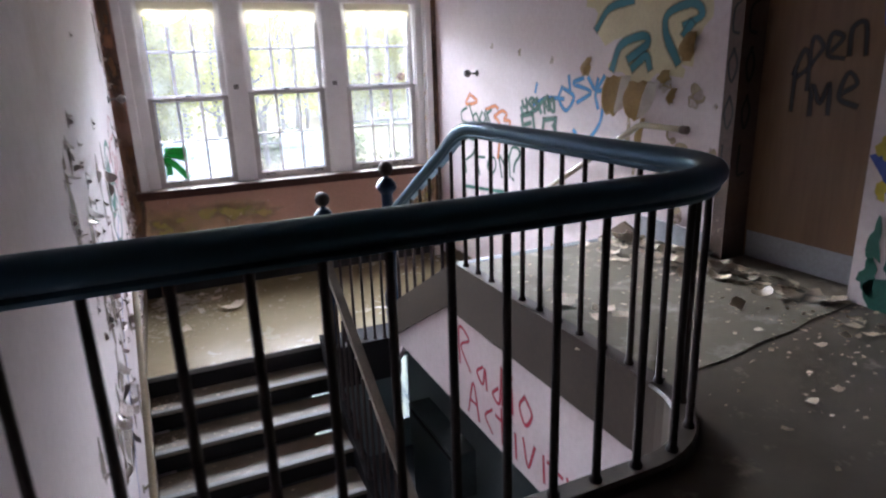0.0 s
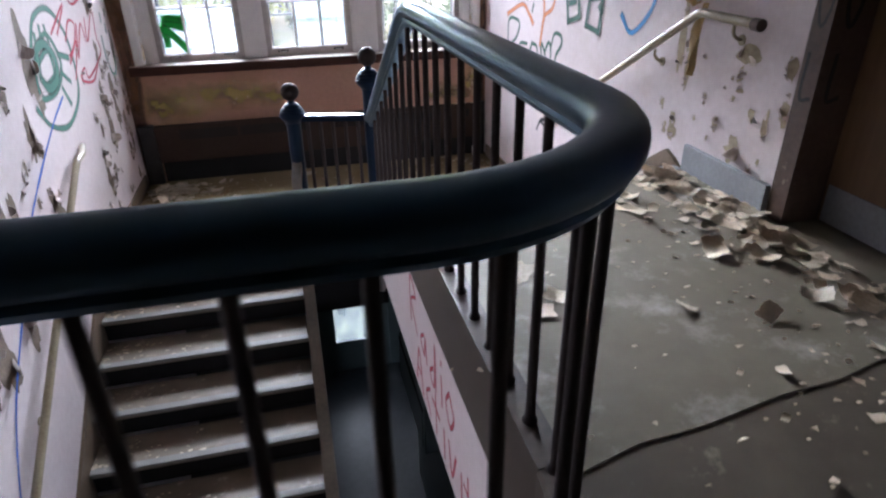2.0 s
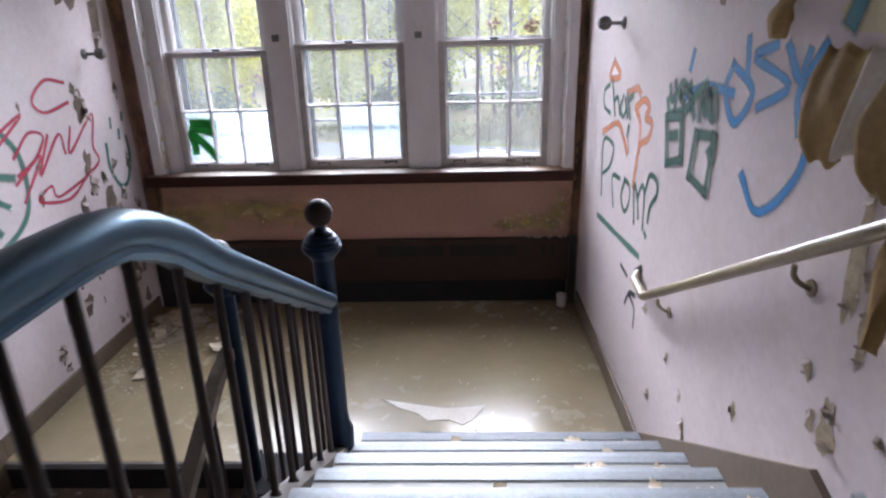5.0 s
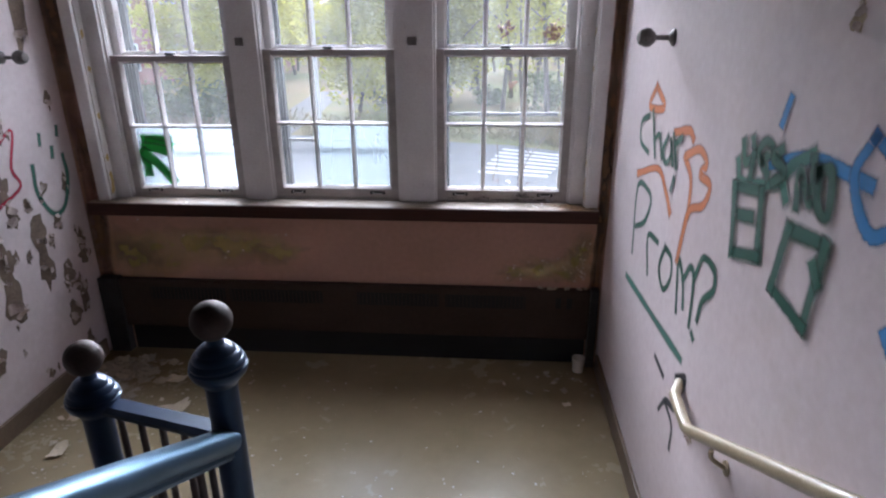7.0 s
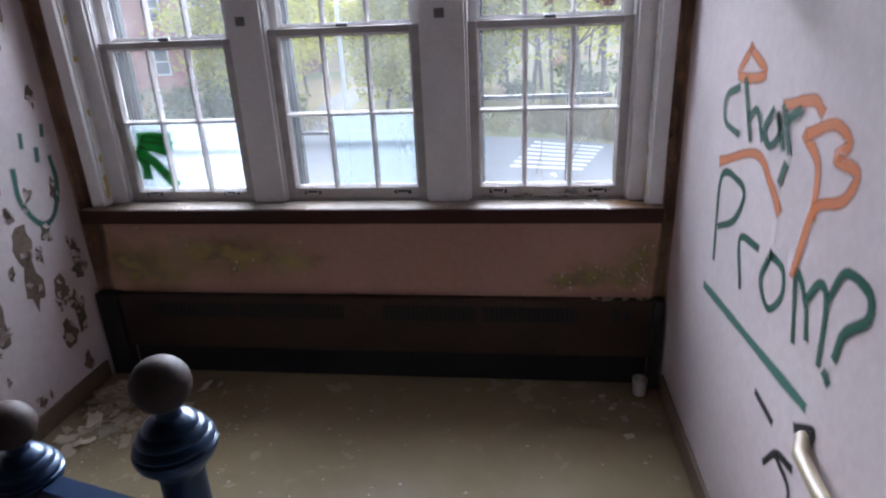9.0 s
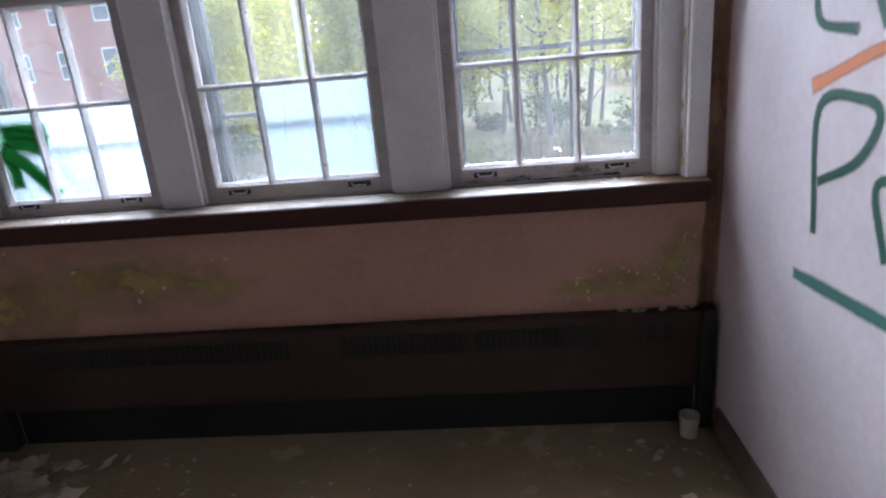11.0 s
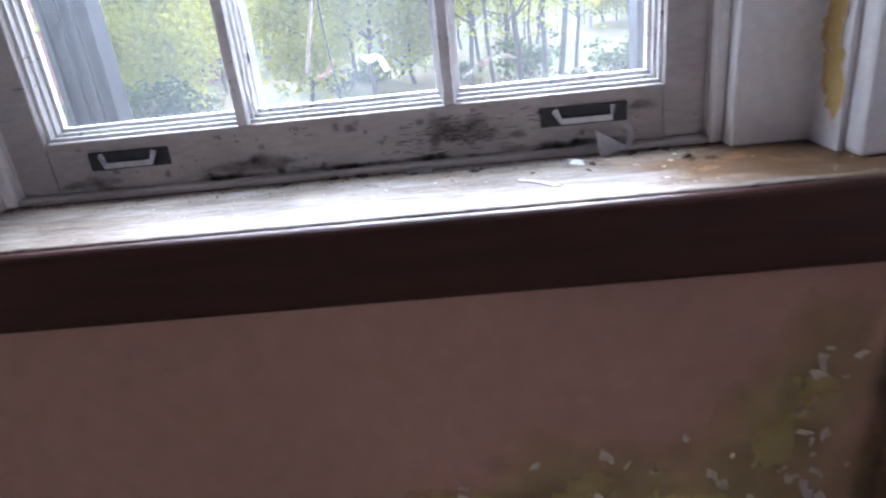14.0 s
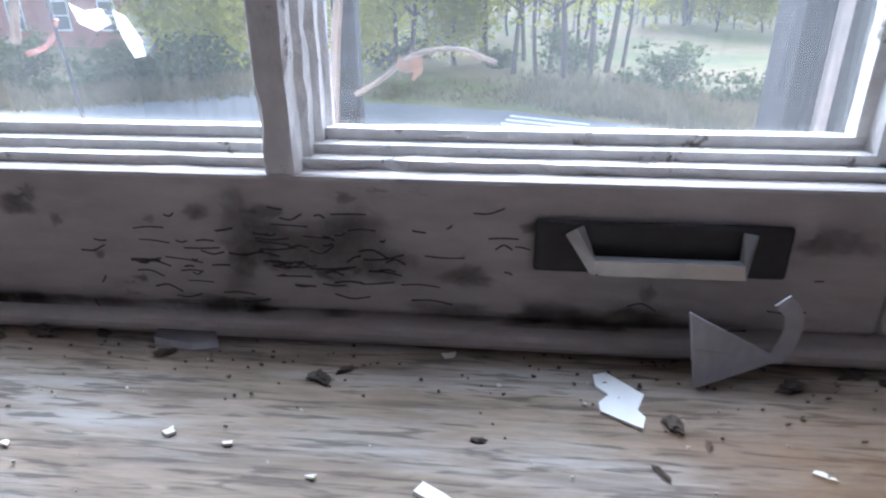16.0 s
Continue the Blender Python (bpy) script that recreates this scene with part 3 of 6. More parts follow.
# brown stringer board rising along the right wall, and base boards
wallboard = [(4.83, LAND), (4.83, LAND + 0.12), (TOP_Y + 0.10, 0.055), (TOP_Y + 0.02, 0.03), (TOP_Y - 0.03, 0.0), (TOP_Y - 0.03, -0.30), (4.6, LAND)]
part("wall_string", prism(wallboard, "x", XR - 0.022, XR), BROWN_PAINT, flight, "brown sloping skirting")
for name, lo, hi in (("baseboard_east", (XR - 0.02, 4.832, LAND), (XR, 6.60, LAND + 0.12)), ("baseboard_west", (XL, NOSE_Y, LAND), (XL + 0.02, 6.60, LAND + 0.12))):
    tagged(part(name, box(lo, hi, 0.006), BROWN_PAINT), "brown painted wooden baseboard of the landing", "baseboard", kind="structure")

# left flight, going on down from the landing towards the hall side
flight2 = thing("stair_flight_lower", (0.8, NOSE_Y, LAND), "dark stair flight with pale worn treads", "stairs", kind="structure")
flight2.matrix_world = Matrix()
LX1 = 1.49
for i in range(16):
    y, z = NOSE_Y - RUN * i, LAND - RISE * i
    if i:
        part("tread", box((XL + 0.02, y, z - 0.035), (LX1, y + RUN + 0.004, z), 0.008), TREAD_LOW, flight2)
        # Pale strip puts the light on each worn front edge into colour.
        part("nosing", box((XL + 0.021, y - 0.001, z - 0.02), (LX1 - 0.001, y + 0.05, z + 0.0015), 0.004), TREAD, flight2, "pale worn front edge, its light painted in")
    part("riser", box((XL + 0.02, y + 0.028, z - RISE), (LX1, y + 0.04, z - 0.036)), RISER_DARK, flight2)
part("landing_nosing", box((XL + 0.02, NOSE_Y - 0.035, LAND - 0.04), (LX1, NOSE_Y - 0.021, LAND - 0.001), 0.006), TREAD, flight2)
part("riser", box((XL + 0.02, NOSE_Y - 0.033, LAND - RISE - 0.02), (LX1, NOSE_Y - 0.0205, LAND - 0.041)), RISER_DARK, flight2)
st2 = [(NOSE_Y, LAND + 0.06), (NOSE_Y - 15 * RUN, LAND - 15 * RISE + 0.06), (NOSE_Y - 15 * RUN, LAND - 15 * RISE - 0.3), (NOSE_Y, LAND - 0.3)]
part("stringer", prism(st2, "x", LX1 + 0.002, LX1 + 0.06), RISER_DARK, flight2, "black painted open stringer")
st3 = [(NOSE_Y, LAND + 0.12), (NOSE_Y - 15 * RUN, LAND - 15 * RISE + 0.12), (NOSE_Y - 15 * RUN, LAND - 15 * RISE - 0.2), (NOSE_Y, LAND - 0.2)]
part("wall_string", prism(st3, "x", XL, XL + 0.018), BROWN_PAINT, flight2, "brown sloping skirting")

# recessed door beside the stair
DOOR_X = XR + 0.16
frame_e = part("door_frame", box((XR - 0.012, 2.555, 0), (DOOR_X + 0.10, 2.648, CEIL)), TRIM_DARK)
tagged(frame_e, "dark brown chipped door frame post with black lettering", "door frame", kind="structure")
wall_hall = part("wall_hall_east", box((XR - 0.02, BACK_Y, 0), (XR + 0.3, 1.78, CEIL)), PINK)
tagged(wall_hall, "painted hall wall with a bright mural", "wall", kind="structure")
over = part("wall_over_door", box((DOOR_X + 0.06, 1.781, -0.003), (DOOR_X + 0.3, 2.65, CEIL)), TRIM_DARK)
tagged(over, "dark wall behind the recessed door", "wall", kind="structure")
door = thing("door_1", (DOOR_X, 2.12, 0), "brown wooden door with spray painted words, closed", "door", kind="structure")
door.matrix_world = Matrix()
door_leaf = part("door_leaf", box((DOOR_X, 1.80, 0.008), (DOOR_X + 0.045, 2.548, 2.08), 0.004), DOOR_WOOD, door)
part("kick_plate", box((DOOR_X - 0.006, 1.815, 0.012), (DOOR_X - 0.001, 2.53, 0.17), 0.002), GREY_BASE, door, "grey metal kick plate")
part("door_head", box((DOOR_X - 0.02, 1.782, 2.085), (DOOR_X + 0.058, 2.553, 2.20), 0.004), TRIM_DARK, door)
base_e = part("baseboard_upper", box((XR - 0.030, 2.66, 0.001), (XR - 0.004, 3.26, 0.135), 0.003), GREY_BASE)
tagged(base_e, "loose blue-grey base board at the stair head", "baseboard", kind="structure")

# exit door at the bottom
exit_door = thing("door_2", (2.3, YN, LOW), "pair of glazed exit doors under the landing", "door", kind="structure")
exit_door.matrix_world = Matrix()
for a, b, g0, g1 in ((DX0, 2.38, 1.74, 2.12), (2.38, DX1, 2.80, 3.00)):
    bm = bmesh.new()
    z0, z1 = -3.25, -2.35
    add_box(bm, (a, YN + 0.1, LOW), (b - 0.004, YN + 0.15, z0))
    add_box(bm, (a, YN + 0.1, z1), (b - 0.004, YN + 0.15, DZ1))
    add_box(bm, (a, YN + 0.1, z0), (g0, YN + 0.15, z1))
    add_box(bm, (g1, YN + 0.1, z0), (b - 0.004, YN + 0.15, z1))
    leaf = part("door_leaf", bm, TEAL, exit_door)
    p = part("pane", box((g0, YN + 0.12, z0), (g1, YN + 0.126, z1)), GLASS_DOOR, leaf)

# window opening: stool, casings, mullions
stool = part("window_stool", box((0.232, 6.6215, 0.047), (3.438, SASH_Y + 0.05, STOOL_Z), 0.003, 2), STOOL_WOOD)
tagged(stool, "deep weathered wooden window stool with grit and paint chips", "window sill", kind="structure")
for k, x0 in enumerate((0.45, 1.40, 2.44)):
    part("sill_strip", box((x0, SASH_Y - 0.012, STOOL_Z + 0.0005), (x0 + (0.775, 0.822, 0.835)[k], SASH_Y + 0.05, STOOL_Z + 0.009), 0.003), SASH_DIRTY, stool, "narrow painted strip under the sash")
part("apron", box((0.245, 6.627, 0.010), (3.425, YN - 0.002, 0.0465), 0.006), APRON_WOOD, stool, "dark varnished apron")
part("front_edge", box((0.229, 6.603, 0.008), (3.441, 6.621, 0.0895), 0.0085, 4), APRON_WOOD, stool, "dark varnished front edge")
OCHRE = material("bare_ochre_undercoat", (0.58, 0.43, 0.16), (0.44, 0.31, 0.10), 30, 120, 0.7, bump=0.4)
casing = thing("window_casing", (1.85, YN, 0), "white painted window casing with chipped edges", "window casing", kind="structure")
casing.matrix_world = Matrix()
for lo, hi in (((0.275, YN - 0.03, STOOL_Z), (0.35, YN + 0.001, 1.929)), ((3.365, YN - 0.03, STOOL_Z), (3.44, YN + 0.001, 1.929)), ((0.275, YN - 0.03, 1.93), (3.44, YN + 0.001, 2.02))):
    part("casing", box(lo, hi, 0.006), WHITE_WOOD, casing)
for x0, x1 in ((0.35, 0.447), (1.227, 1.399), (2.224, 2.44), (3.277, 3.37)):
    part("mullion", box((x0, SASH_Y - 0.035, STOOL_Z), (x1, SASH_Y + 0.09, 1.93), 0.003), WHITE_WOOD, casing)
part("head", box((0.34, SASH_Y - 0.04, 1.86), (3.355, SASH_Y + 0.09, 1.929), 0.003), WHITE_WOOD, casing)
for x0, x1, u in ((0.3505, 0.356, 1), (3.359, 3.3645, -1)):
    lining = part("jamb_lining", box((x0, YN - 0.002, STOOL_Z + 0.0005), (x1, SASH_Y - 0.036, 1.929)), WHITE_WOOD, casing)
    d = ([], [], [])
    rng = random.Random(33)
    for v in (0.145, 0.17, 0.20, 0.215, 0.24, 0.36, 0.62, 0.9, 1.1):
        blot(d, on_x(x1 if u > 0 else x0, u), 6.722 + rng.gauss(0, 0.006), v, 0.016, 0.022, rng, 0.0008 + 0.0003 * (len(d[1]) // 30))
    for v, ru, rv in ((0.205, 0.017, 0.020), (0.165, 0.012, 0.020), (0.26, 0.010, 0.014)):
        blot(d, on_x(x1 if u > 0 else x0, u), 6.726, v, ru, rv, rng, 0.0016)
    from_lists("peeled_spot", (d[0], d[1], None), OCHRE, lining, "yellowed peeled paint spots", "stuff")
for x in (1.295, 2.318):
    part("bolt_plate", box((x - 0.025, SASH_Y - 0.041, 1.03), (x + 0.025, SASH_Y - 0.036, 1.075), 0.002), PEWTER, casing, "rusty small square plate")

def ragged(bm, outline, axis, a, b, steps, amp, seed):
    """An outline pushed along an axis, its edges chipped and uneven."""
    def at(u, v, w):
        return {"x": (w, u, v), "y": (u, w, v), "z": (u, v, w)}[axis]
    cu = sum(u for u, v in outline) / len(outline)
    cv = sum(v for u, v in outline) / len(outline)
    rings = []
    for i in range(steps + 1):
        w = a + (b - a) * i / steps
        ring = []
        for j, (u, v) in enumerate(outline):
            c = noise.noise(Vector((w * 55, j * 0.55, seed))) + 0.5 * noise.noise(Vector((w * 190, j * 0.9, seed + 4)))
            k = 1 - amp * max(0.0, c) - 0.25 * amp * max(0.0, -c)
            ring.append(bm.verts.new(at(cu + (u - cu) * k, cv + (v - cv) * (1 - (1 - k) * 0.35), w)))
        rings.append(ring)
    n = len(outline)
    for p, q in zip(rings, rings[1:]):
        for j in range(n):
            bm.faces.new((p[j], p[(j + 1) % n], q[(j + 1) % n], q[j]))
    bm.faces.new(rings[0])
    bm.faces.new(list(reversed(rings[-1])))
    return bm


def sash(name, x0, x1, z0, z1, y, parent, bottom, top, mats):
    """Two rows of three panes in deep, ridged glazing bars; x0..x1, z0..z1 bound the opening."""
    st = 0.045
    bm = bmesh.new()
    add_box(bm, (x0 + 0.0004, y, z0 - bottom), (x1 - 0.0004, y + 0.045, z0), 0.002)
    add_box(bm, (x0 + 0.0004, y, z1), (x1 - 0.0004, y + 0.045, z1 + top), 0.002)
    s = part(name, bm, SASH_DIRTY, parent, "white painted sash with grimy rails")
    for a, b in ((x0 - st, x0), (x1, x1 + st)):
        part("stile", box((a, y + 0.0003, z0 - bottom), (b, y + 0.0447, z1 + top), 0.002), WHITE_WOOD if top > 0.035 else SASH_DIRTY, s)
    w, h = (x1 - x0) / 3, (z1 - z0) / 2
    half = [(0.006, 0.001), (0.0075, 0.004), (0.0065, 0.012), (0.010, 0.014), (0.0095, 0.022), (0.0125, 0.024), (0.012, 0.031), (0.0145, 0.033), (0.0145, 0.0355)]
    prof = [(a, b) for a, b in half] + [(-a, b) for a, b in reversed(half)]
    for i in (1, 2):
        part("glazing_bar", ragged(bmesh.new(), [(x0 + w * i + a, y + b) for a, b in prof], "z", z0, z1, 90, 0.30, i + x0), FLAKY, s)
    zc = z0 + h
    part("glazing_bar", ragged(bmesh.new(), [(y + b + 0.0008, zc + a * 0.9) for a, b in prof], "x", x0, x1, 60, 0.18, 7 + x0), FLAKY, s)
    # stepped mouldings running down to the glass
    bm = bmesh.new()
    for d0, d1, t in ((0.010, 0.0355, 0.004), (0.019, 0.0357, 0.008), (0.028, 0.0359, 0.013)):
        for lo, hi in (((x0, z0), (x1, z0 + t)), ((x0, z1 - t), (x1, z1))):
            ragged(bm, [(y + d0, lo[1]), (y + d1, lo[1]), (y + d1, hi[1]), (y + d0, hi[1])], "x", x0, x1, 110, 0.26, t * 900 + x0)
        for lo, hi in ((x0, x0 + t), (x1 - t, x1)):
            ragged(bm, [(lo, y + d0), (hi, y + d0), (hi, y + d1), (lo, y + d1)], "z", z0 + t, z1 - t, 90, 0.26, t * 700 + x0)
    part("moulding", bm, FLAKY, s, "flaking ridged sash moulding")
    for r in range(2):
        for c in range(3):
            m = mats.get((r, c), GLASS)
            p = part("pane", box((x0 + w * c + 0.002, y + 0.0362, z0 + h * r + 0.002), (x0 + w * (c + 1) - 0.002, y + 0.0392, z0 + h * (r + 1) - 0.002)), m, s)
            p.visible_shadow = False
    return s


def lift_handle(x, z, y, parent):
    h = part("lift_handle", box((x - 0.048, y - 0.004, z - 0.0108), (x + 0.048, y - 0.0005, z + 0.0108), 0.0015), DARK_METAL, parent, "recessed dark metal sash lift")
    bar = sweep([(-0.0025, -0.003), (0.0025, -0.003), (0.0025, 0.003), (-0.0025, 0.003)], [(x - 0.033, y - 0.004, z + 0.0075), (x - 0.026, y - 0.010, z - 0.0045), (x + 0.029, y - 0.010, z - 0.0045), (x + 0.032, y - 0.004, z + 0.0075)])
    part("grip", bar, BRIGHT_METAL, h, "worn bright grip")


MEET = 0.985
for k, (x0, x1) in enumerate(((0.507, 1.165), (1.459, 2.162), (2.500, 3.215))):
    w = thing("window_%d" % (k + 1), ((x0 + x1) / 2, SASH_Y, STOOL_Z), "white six-light double-hung sash window with dirty panes", "window", "stair windows", "structure")
    w.matrix_world = Matrix()
    if k == 0:
        mats = {(0, 0): GLASS_MILK, (0, 1): GLASS_HAZE, (0, 2): GLASS_HAZE}
    elif k == 1:
        mats = {(0, 1): GLASS_MILK, (0, 2): GLASS_MILK}
    else:
        mats = {}
    z0, meet = (0.160, MEET) if k else (0.145, 0.95)
    lo = sash("lower_sash", x0, x1, z0, meet - 0.012, SASH_Y, w, z0 - STOOL_Z - 0.0095, 0.034, mats)
    sash("upper_sash", x0, x1, meet + 0.03, 1.825, SASH_Y + 0.050, w, 0.04, 0.04, {})
    for x in (x0 + 0.098, x1 - 0.089):
        lift_handle(x, 0.135, SASH_Y, lo)
    part("sash_lock", box(((x0 + x1) / 2 - 0.03, SASH_Y + 0.002, meet + 0.0225), ((x0 + x1) / 2 + 0.03, SASH_Y + 0.03, meet + 0.038), 0.005), DARK_METAL, lo, "dark sash lock")
    # parting stops either side
    for a, b in ((x0 - 0.062, x0 - 0.047), (x1 + 0.047, x1 + 0.062)):
        part("stop_bead", box((a, SASH_Y - 0.016, STOOL_Z + 0.001), (b, SASH_Y - 0.001, 1.86), 0.004), WHITE_WOOD, w)
    for a, b in ((x0 - 0.0615, x0 - 0.0452), (x1 + 0.0452, x1 + 0.0615)):
        part("parting_strip", box((a, SASH_Y + 0.0005, STOOL_Z + 0.001), (b, SASH_Y + 0.088, 1.859)), WHITE_WOOD, w)
    # storm frame outside
    st = thing("storm_frame", (x0, 6.94, 0.1), "dark aluminium storm window frame outside the sash", "storm window", "storm frames", "structure")
    st.matrix_world = Matrix()
    for a, b in ((x0 - 0.05, x0 + 0.020), (x1 + 0.006, x1 + 0.056)):
        bm = bmesh.new()
        add_box(bm, (a, 6.925, 0.09), (b, 6.965, 1.9), 0.002)
        for j in range(3):
            add_box(bm, (a + 0.008 + j * 0.02, 6.917, 0.09), (a + 0.014 + j * 0.02, 6.925, 1.9))
        part("storm_stile", bm, STORM, st)
    part("storm_track", box((x1 + 0.016, 6.908, 0.09), (x1 + 0.022, 6.916, 1.9), 0.002), PEWTER, st, "grey metal storm window track")
    if k == 2:
        part("storm_bar", box((2.962, 6.932, 0.09), (2.976, 6.948, 0.62), 0.002), STORM, st)
    zr = (0.40, 0.43, 0.60)[k]
    part("storm_rail", box((x0 + 0.02, 6.93, zr), (x1 - 0.02, 6.955, zr + (0.018 if k < 2 else 0.022))), STORM, st)
outer_sill = part("window_sill", box((0.30, SASH_Y + 0.041, STOOL_Z - 0.07), (3.4, 7.06, STOOL_Z - 0.012), 0.004), WHITE_WOOD)
tagged(outer_sill, "white painted outer window sill with flaking paint", "window sill", kind="structure")

# ---- railing round the well ----
railing = thing("stair_railing", (CURB_X, RAIL_Y, 0), "dark moulded handrail on slim iron balusters round the stair well", "railing")
railing.matrix_world = Matrix()
RT = 0.885
RX = CURB_X + 0.007
RAIL_PROFILE = [(-0.020, -0.080), (0.020, -0.080), (0.028, -0.068), (0.025, -0.058), (0.034, -0.052), (0.043, -0.040), (0.0455, -0.026), (0.043, -0.012), (0.034, -0.001), (0.018, 0.006), (0.0, 0.008), (-0.018, 0.006), (-0.034, -0.001), (-0.043, -0.012), (-0.0455, -0.026), (-0.043, -0.040), (-0.034, -0.052), (-0.025, -0.058), (-0.028, -0.068)]
BEND_Y = 3.07


def slope_z(y):
    return RT - 0.575 * (y - BEND_Y) if y > BEND_Y else RT


line = [(XL + 0.002, RAIL_Y, RT), (0.9, RAIL_Y, RT)]
line += [(RX - R_C + R_C * math.sin(a), RAIL_Y + R_C - R_C * math.cos(a), RT) for a in [math.pi / 2 * i / 12 for i in range(13)]]
line += [(RX, y, RT) for y in (2.0, 2.6, 2.88)]
line += [(RX, 3.0, RT - 0.004), (RX, 3.08, RT - 0.016), (RX, 3.16, RT - 0.045), (RX, 3.26, RT - 0.095)]
line += [(RX, y, slope_z(y)) for y in (3.4, 3.8, 4.15, 4.435)]
part("handrail", sweep(RAIL_PROFILE, line), RAIL_WOOD, railing, shade=True)


def baluster_mesh(h):
    bm = lathe([(0.0, 0.0), (0.019, 0.0), (0.019, 0.012), (0.0125, 0.02), (0.0115, h * 0.5), (0.0105, h)], 10)
    me = bpy.data.meshes.new("baluster")
    bmesh.ops.recalc_face_normals(bm, faces=bm.faces)
    bm.to_mesh(me)
    bm.free()
    me.materials.append(IRON)
    smooth(me)
    return me


def curb_z(y):
    return 0.045 if y < TOP_Y - 0.13 else 0.045 - sl * (y - TOP_Y + 0.12)


LEVEL = baluster_mesh(RT - 0.072 - 0.040)
for k in range(11):
    shared("baluster", LEVEL, railing, (0.210 + 0.1425 * k, RAIL_Y, 0.040))
for a in (0.26, 0.70, 1.14):
    shared("baluster", LEVEL, railing, (RX - R_C + R_C * math.sin(a), RAIL_Y + R_C - R_C * math.cos(a), 0.040))
for k in range(11):
    y = 1.523 + 0.157 * k
    h = min(slope_z(y), RT - 0.016 * (y > 3.05)) - 0.075 - 0.038
    shared("baluster", LEVEL, railing, (RX - 0.006, y, 0.042), scale=(1, 1, h / (RT - 0.112)))
for k in range(7):
    y = 3.262 + 0.168 * k
    h = slope_z(y) - 0.075 - curb_z(y) + 0.004
    shared("baluster", LEVEL, railing, (RX - 0.006, y, curb_z(y) - 0.004), scale=(1, 1, h / (RT - 0.112)))


def newel(name, x, y, ball_z, foot, label):
    n = thing(name, (x, y, foot), label, "newel post", "newel posts")
    n.matrix_world = Matrix.Translation((x, y, 0))
    h = ball_z
    part("shaft", lathe([(0.0, foot), (0.062, foot), (0.062, foot + 0.10), (0.05, foot + 0.13), (0.044, foot + 0.2), (0.044, h - 0.21), (0.05, h - 0.18)], 16), NEWEL_IRON, n, shade=True)
    part("cap", lathe([(0.046, h - 0.195), (0.058, h - 0.178), (0.074, h - 0.160), (0.080, h - 0.145), (0.080, h - 0.136), (0.075, h - 0.131), (0.077, h - 0.124), (0.072, h - 0.114), (0.067, h - 0.111), (0.067, h - 0.104), (0.059, h - 0.094), (0.053, h - 0.091), (0.051, h - 0.084), (0.040, h - 0.074), (0.026, h - 0.068), (0.022, h - 0.058), (0.022, h - 0.045)], 24), NEWEL_IRON, n, "ridged turned cap", shade=True)
    part("ball", lathe([(0.0, h - 0.056)] + [(0.056 * math.sin(math.pi * i / 12), h - 0.056 * math.cos(math.pi * i / 12)) for i in range(1, 12)] + [(0.0, h + 0.056)], 24), BALL_WOOD, n, "dull brown ball finial", shade=True)
    return n


newel("newel_post", 2.049, 4.450, 0.446, LAND + 0.33, "glossy navy newel post with a brown ball at the flight's foot")
newel("newel_post", 1.570, 4.565, 0.242, LAND - 0.25, "glossy navy newel post with a brown ball at the landing edge")
short_rail = thing("landing_railing", (1.78, 4.54, LAND), "short navy iron railing between the two newel posts", "railing")
short_rail.matrix_world = Matrix()
RZ2 = 0.09
part("top_rail", sweep([(-0.025, -0.03), (0.025, -0.03), (0.032, -0.012), (0.025, 0.008), (-0.025, 0.008), (-0.032, -0.012)], [(1.612, 4.556, RZ2), (2.008, 4.459, RZ2)]), NEWEL_IRON, short_rail)
SHORT = baluster_mesh(RZ2 - 0.028 - (LAND + 0.06))
for i in range(5):
    t = (i + 0.6) / 5.2
    shared("baluster", SHORT, short_rail, (1.612 + 0.40 * t, 4.556 - 0.097 * t, LAND + 0.058))
low_rail = thing("lower_railing", (1.5, 4.4, LAND), "worn wooden rail going down the lower flight", "railing")
low_rail.matrix_world = Matrix()
lz = LAND + 0.80
pts = [(1.56, 4.53, lz), (1.545, 4.4, lz - 0.06), (1.53, 1.6, lz - 0.06 - sl * 2.8)]
part("rail", sweep([(-0.03, -0.05), (0.03, -0.05), (0.03, 0.0), (-0.03, 0.0)], pts), RISER, low_rail, "brown flat rail")
LOWB = baluster_mesh(0.80)
for i in range(19):
    y = 4.36 - 0.144 * i
    shared("baluster", LOWB, low_rail, (1.522, y, LAND - sl * (NOSE_Y - y) + 0.045))

# ---- wall handrails ----


def wall_rail(name, face, pts, brackets, label):
    r = thing(name, face(pts[0][0], pts[0][1], 0.06), label, "handrail")
    r.matrix_world = Matrix()
    path3 = [face(u, v, d) for u, v, d in pts]
    part("pole", sweep(circle(0.021, 12), path3), POLE, r, shade=True)
    for u, v in brackets:
        b = [face(u, v - 0.021, 0.055), face(u + 0.005, v - 0.05, 0.05), face(u + 0.01, v - 0.075, 0.028), face(u, v - 0.085, 0.004)]
        k = part("bracket", sweep(circle(0.008, 8), curve_through(b, 4), Vector((0, 1, 0.3))), POLE, r, shade=True)
        part("bracket_plate", sweep(circle(0.024, 10), [face(u, v - 0.085, 0.0005), face(u, v - 0.085, 0.006)], Vector((0, 0, 1))), POLE, k)
    return r


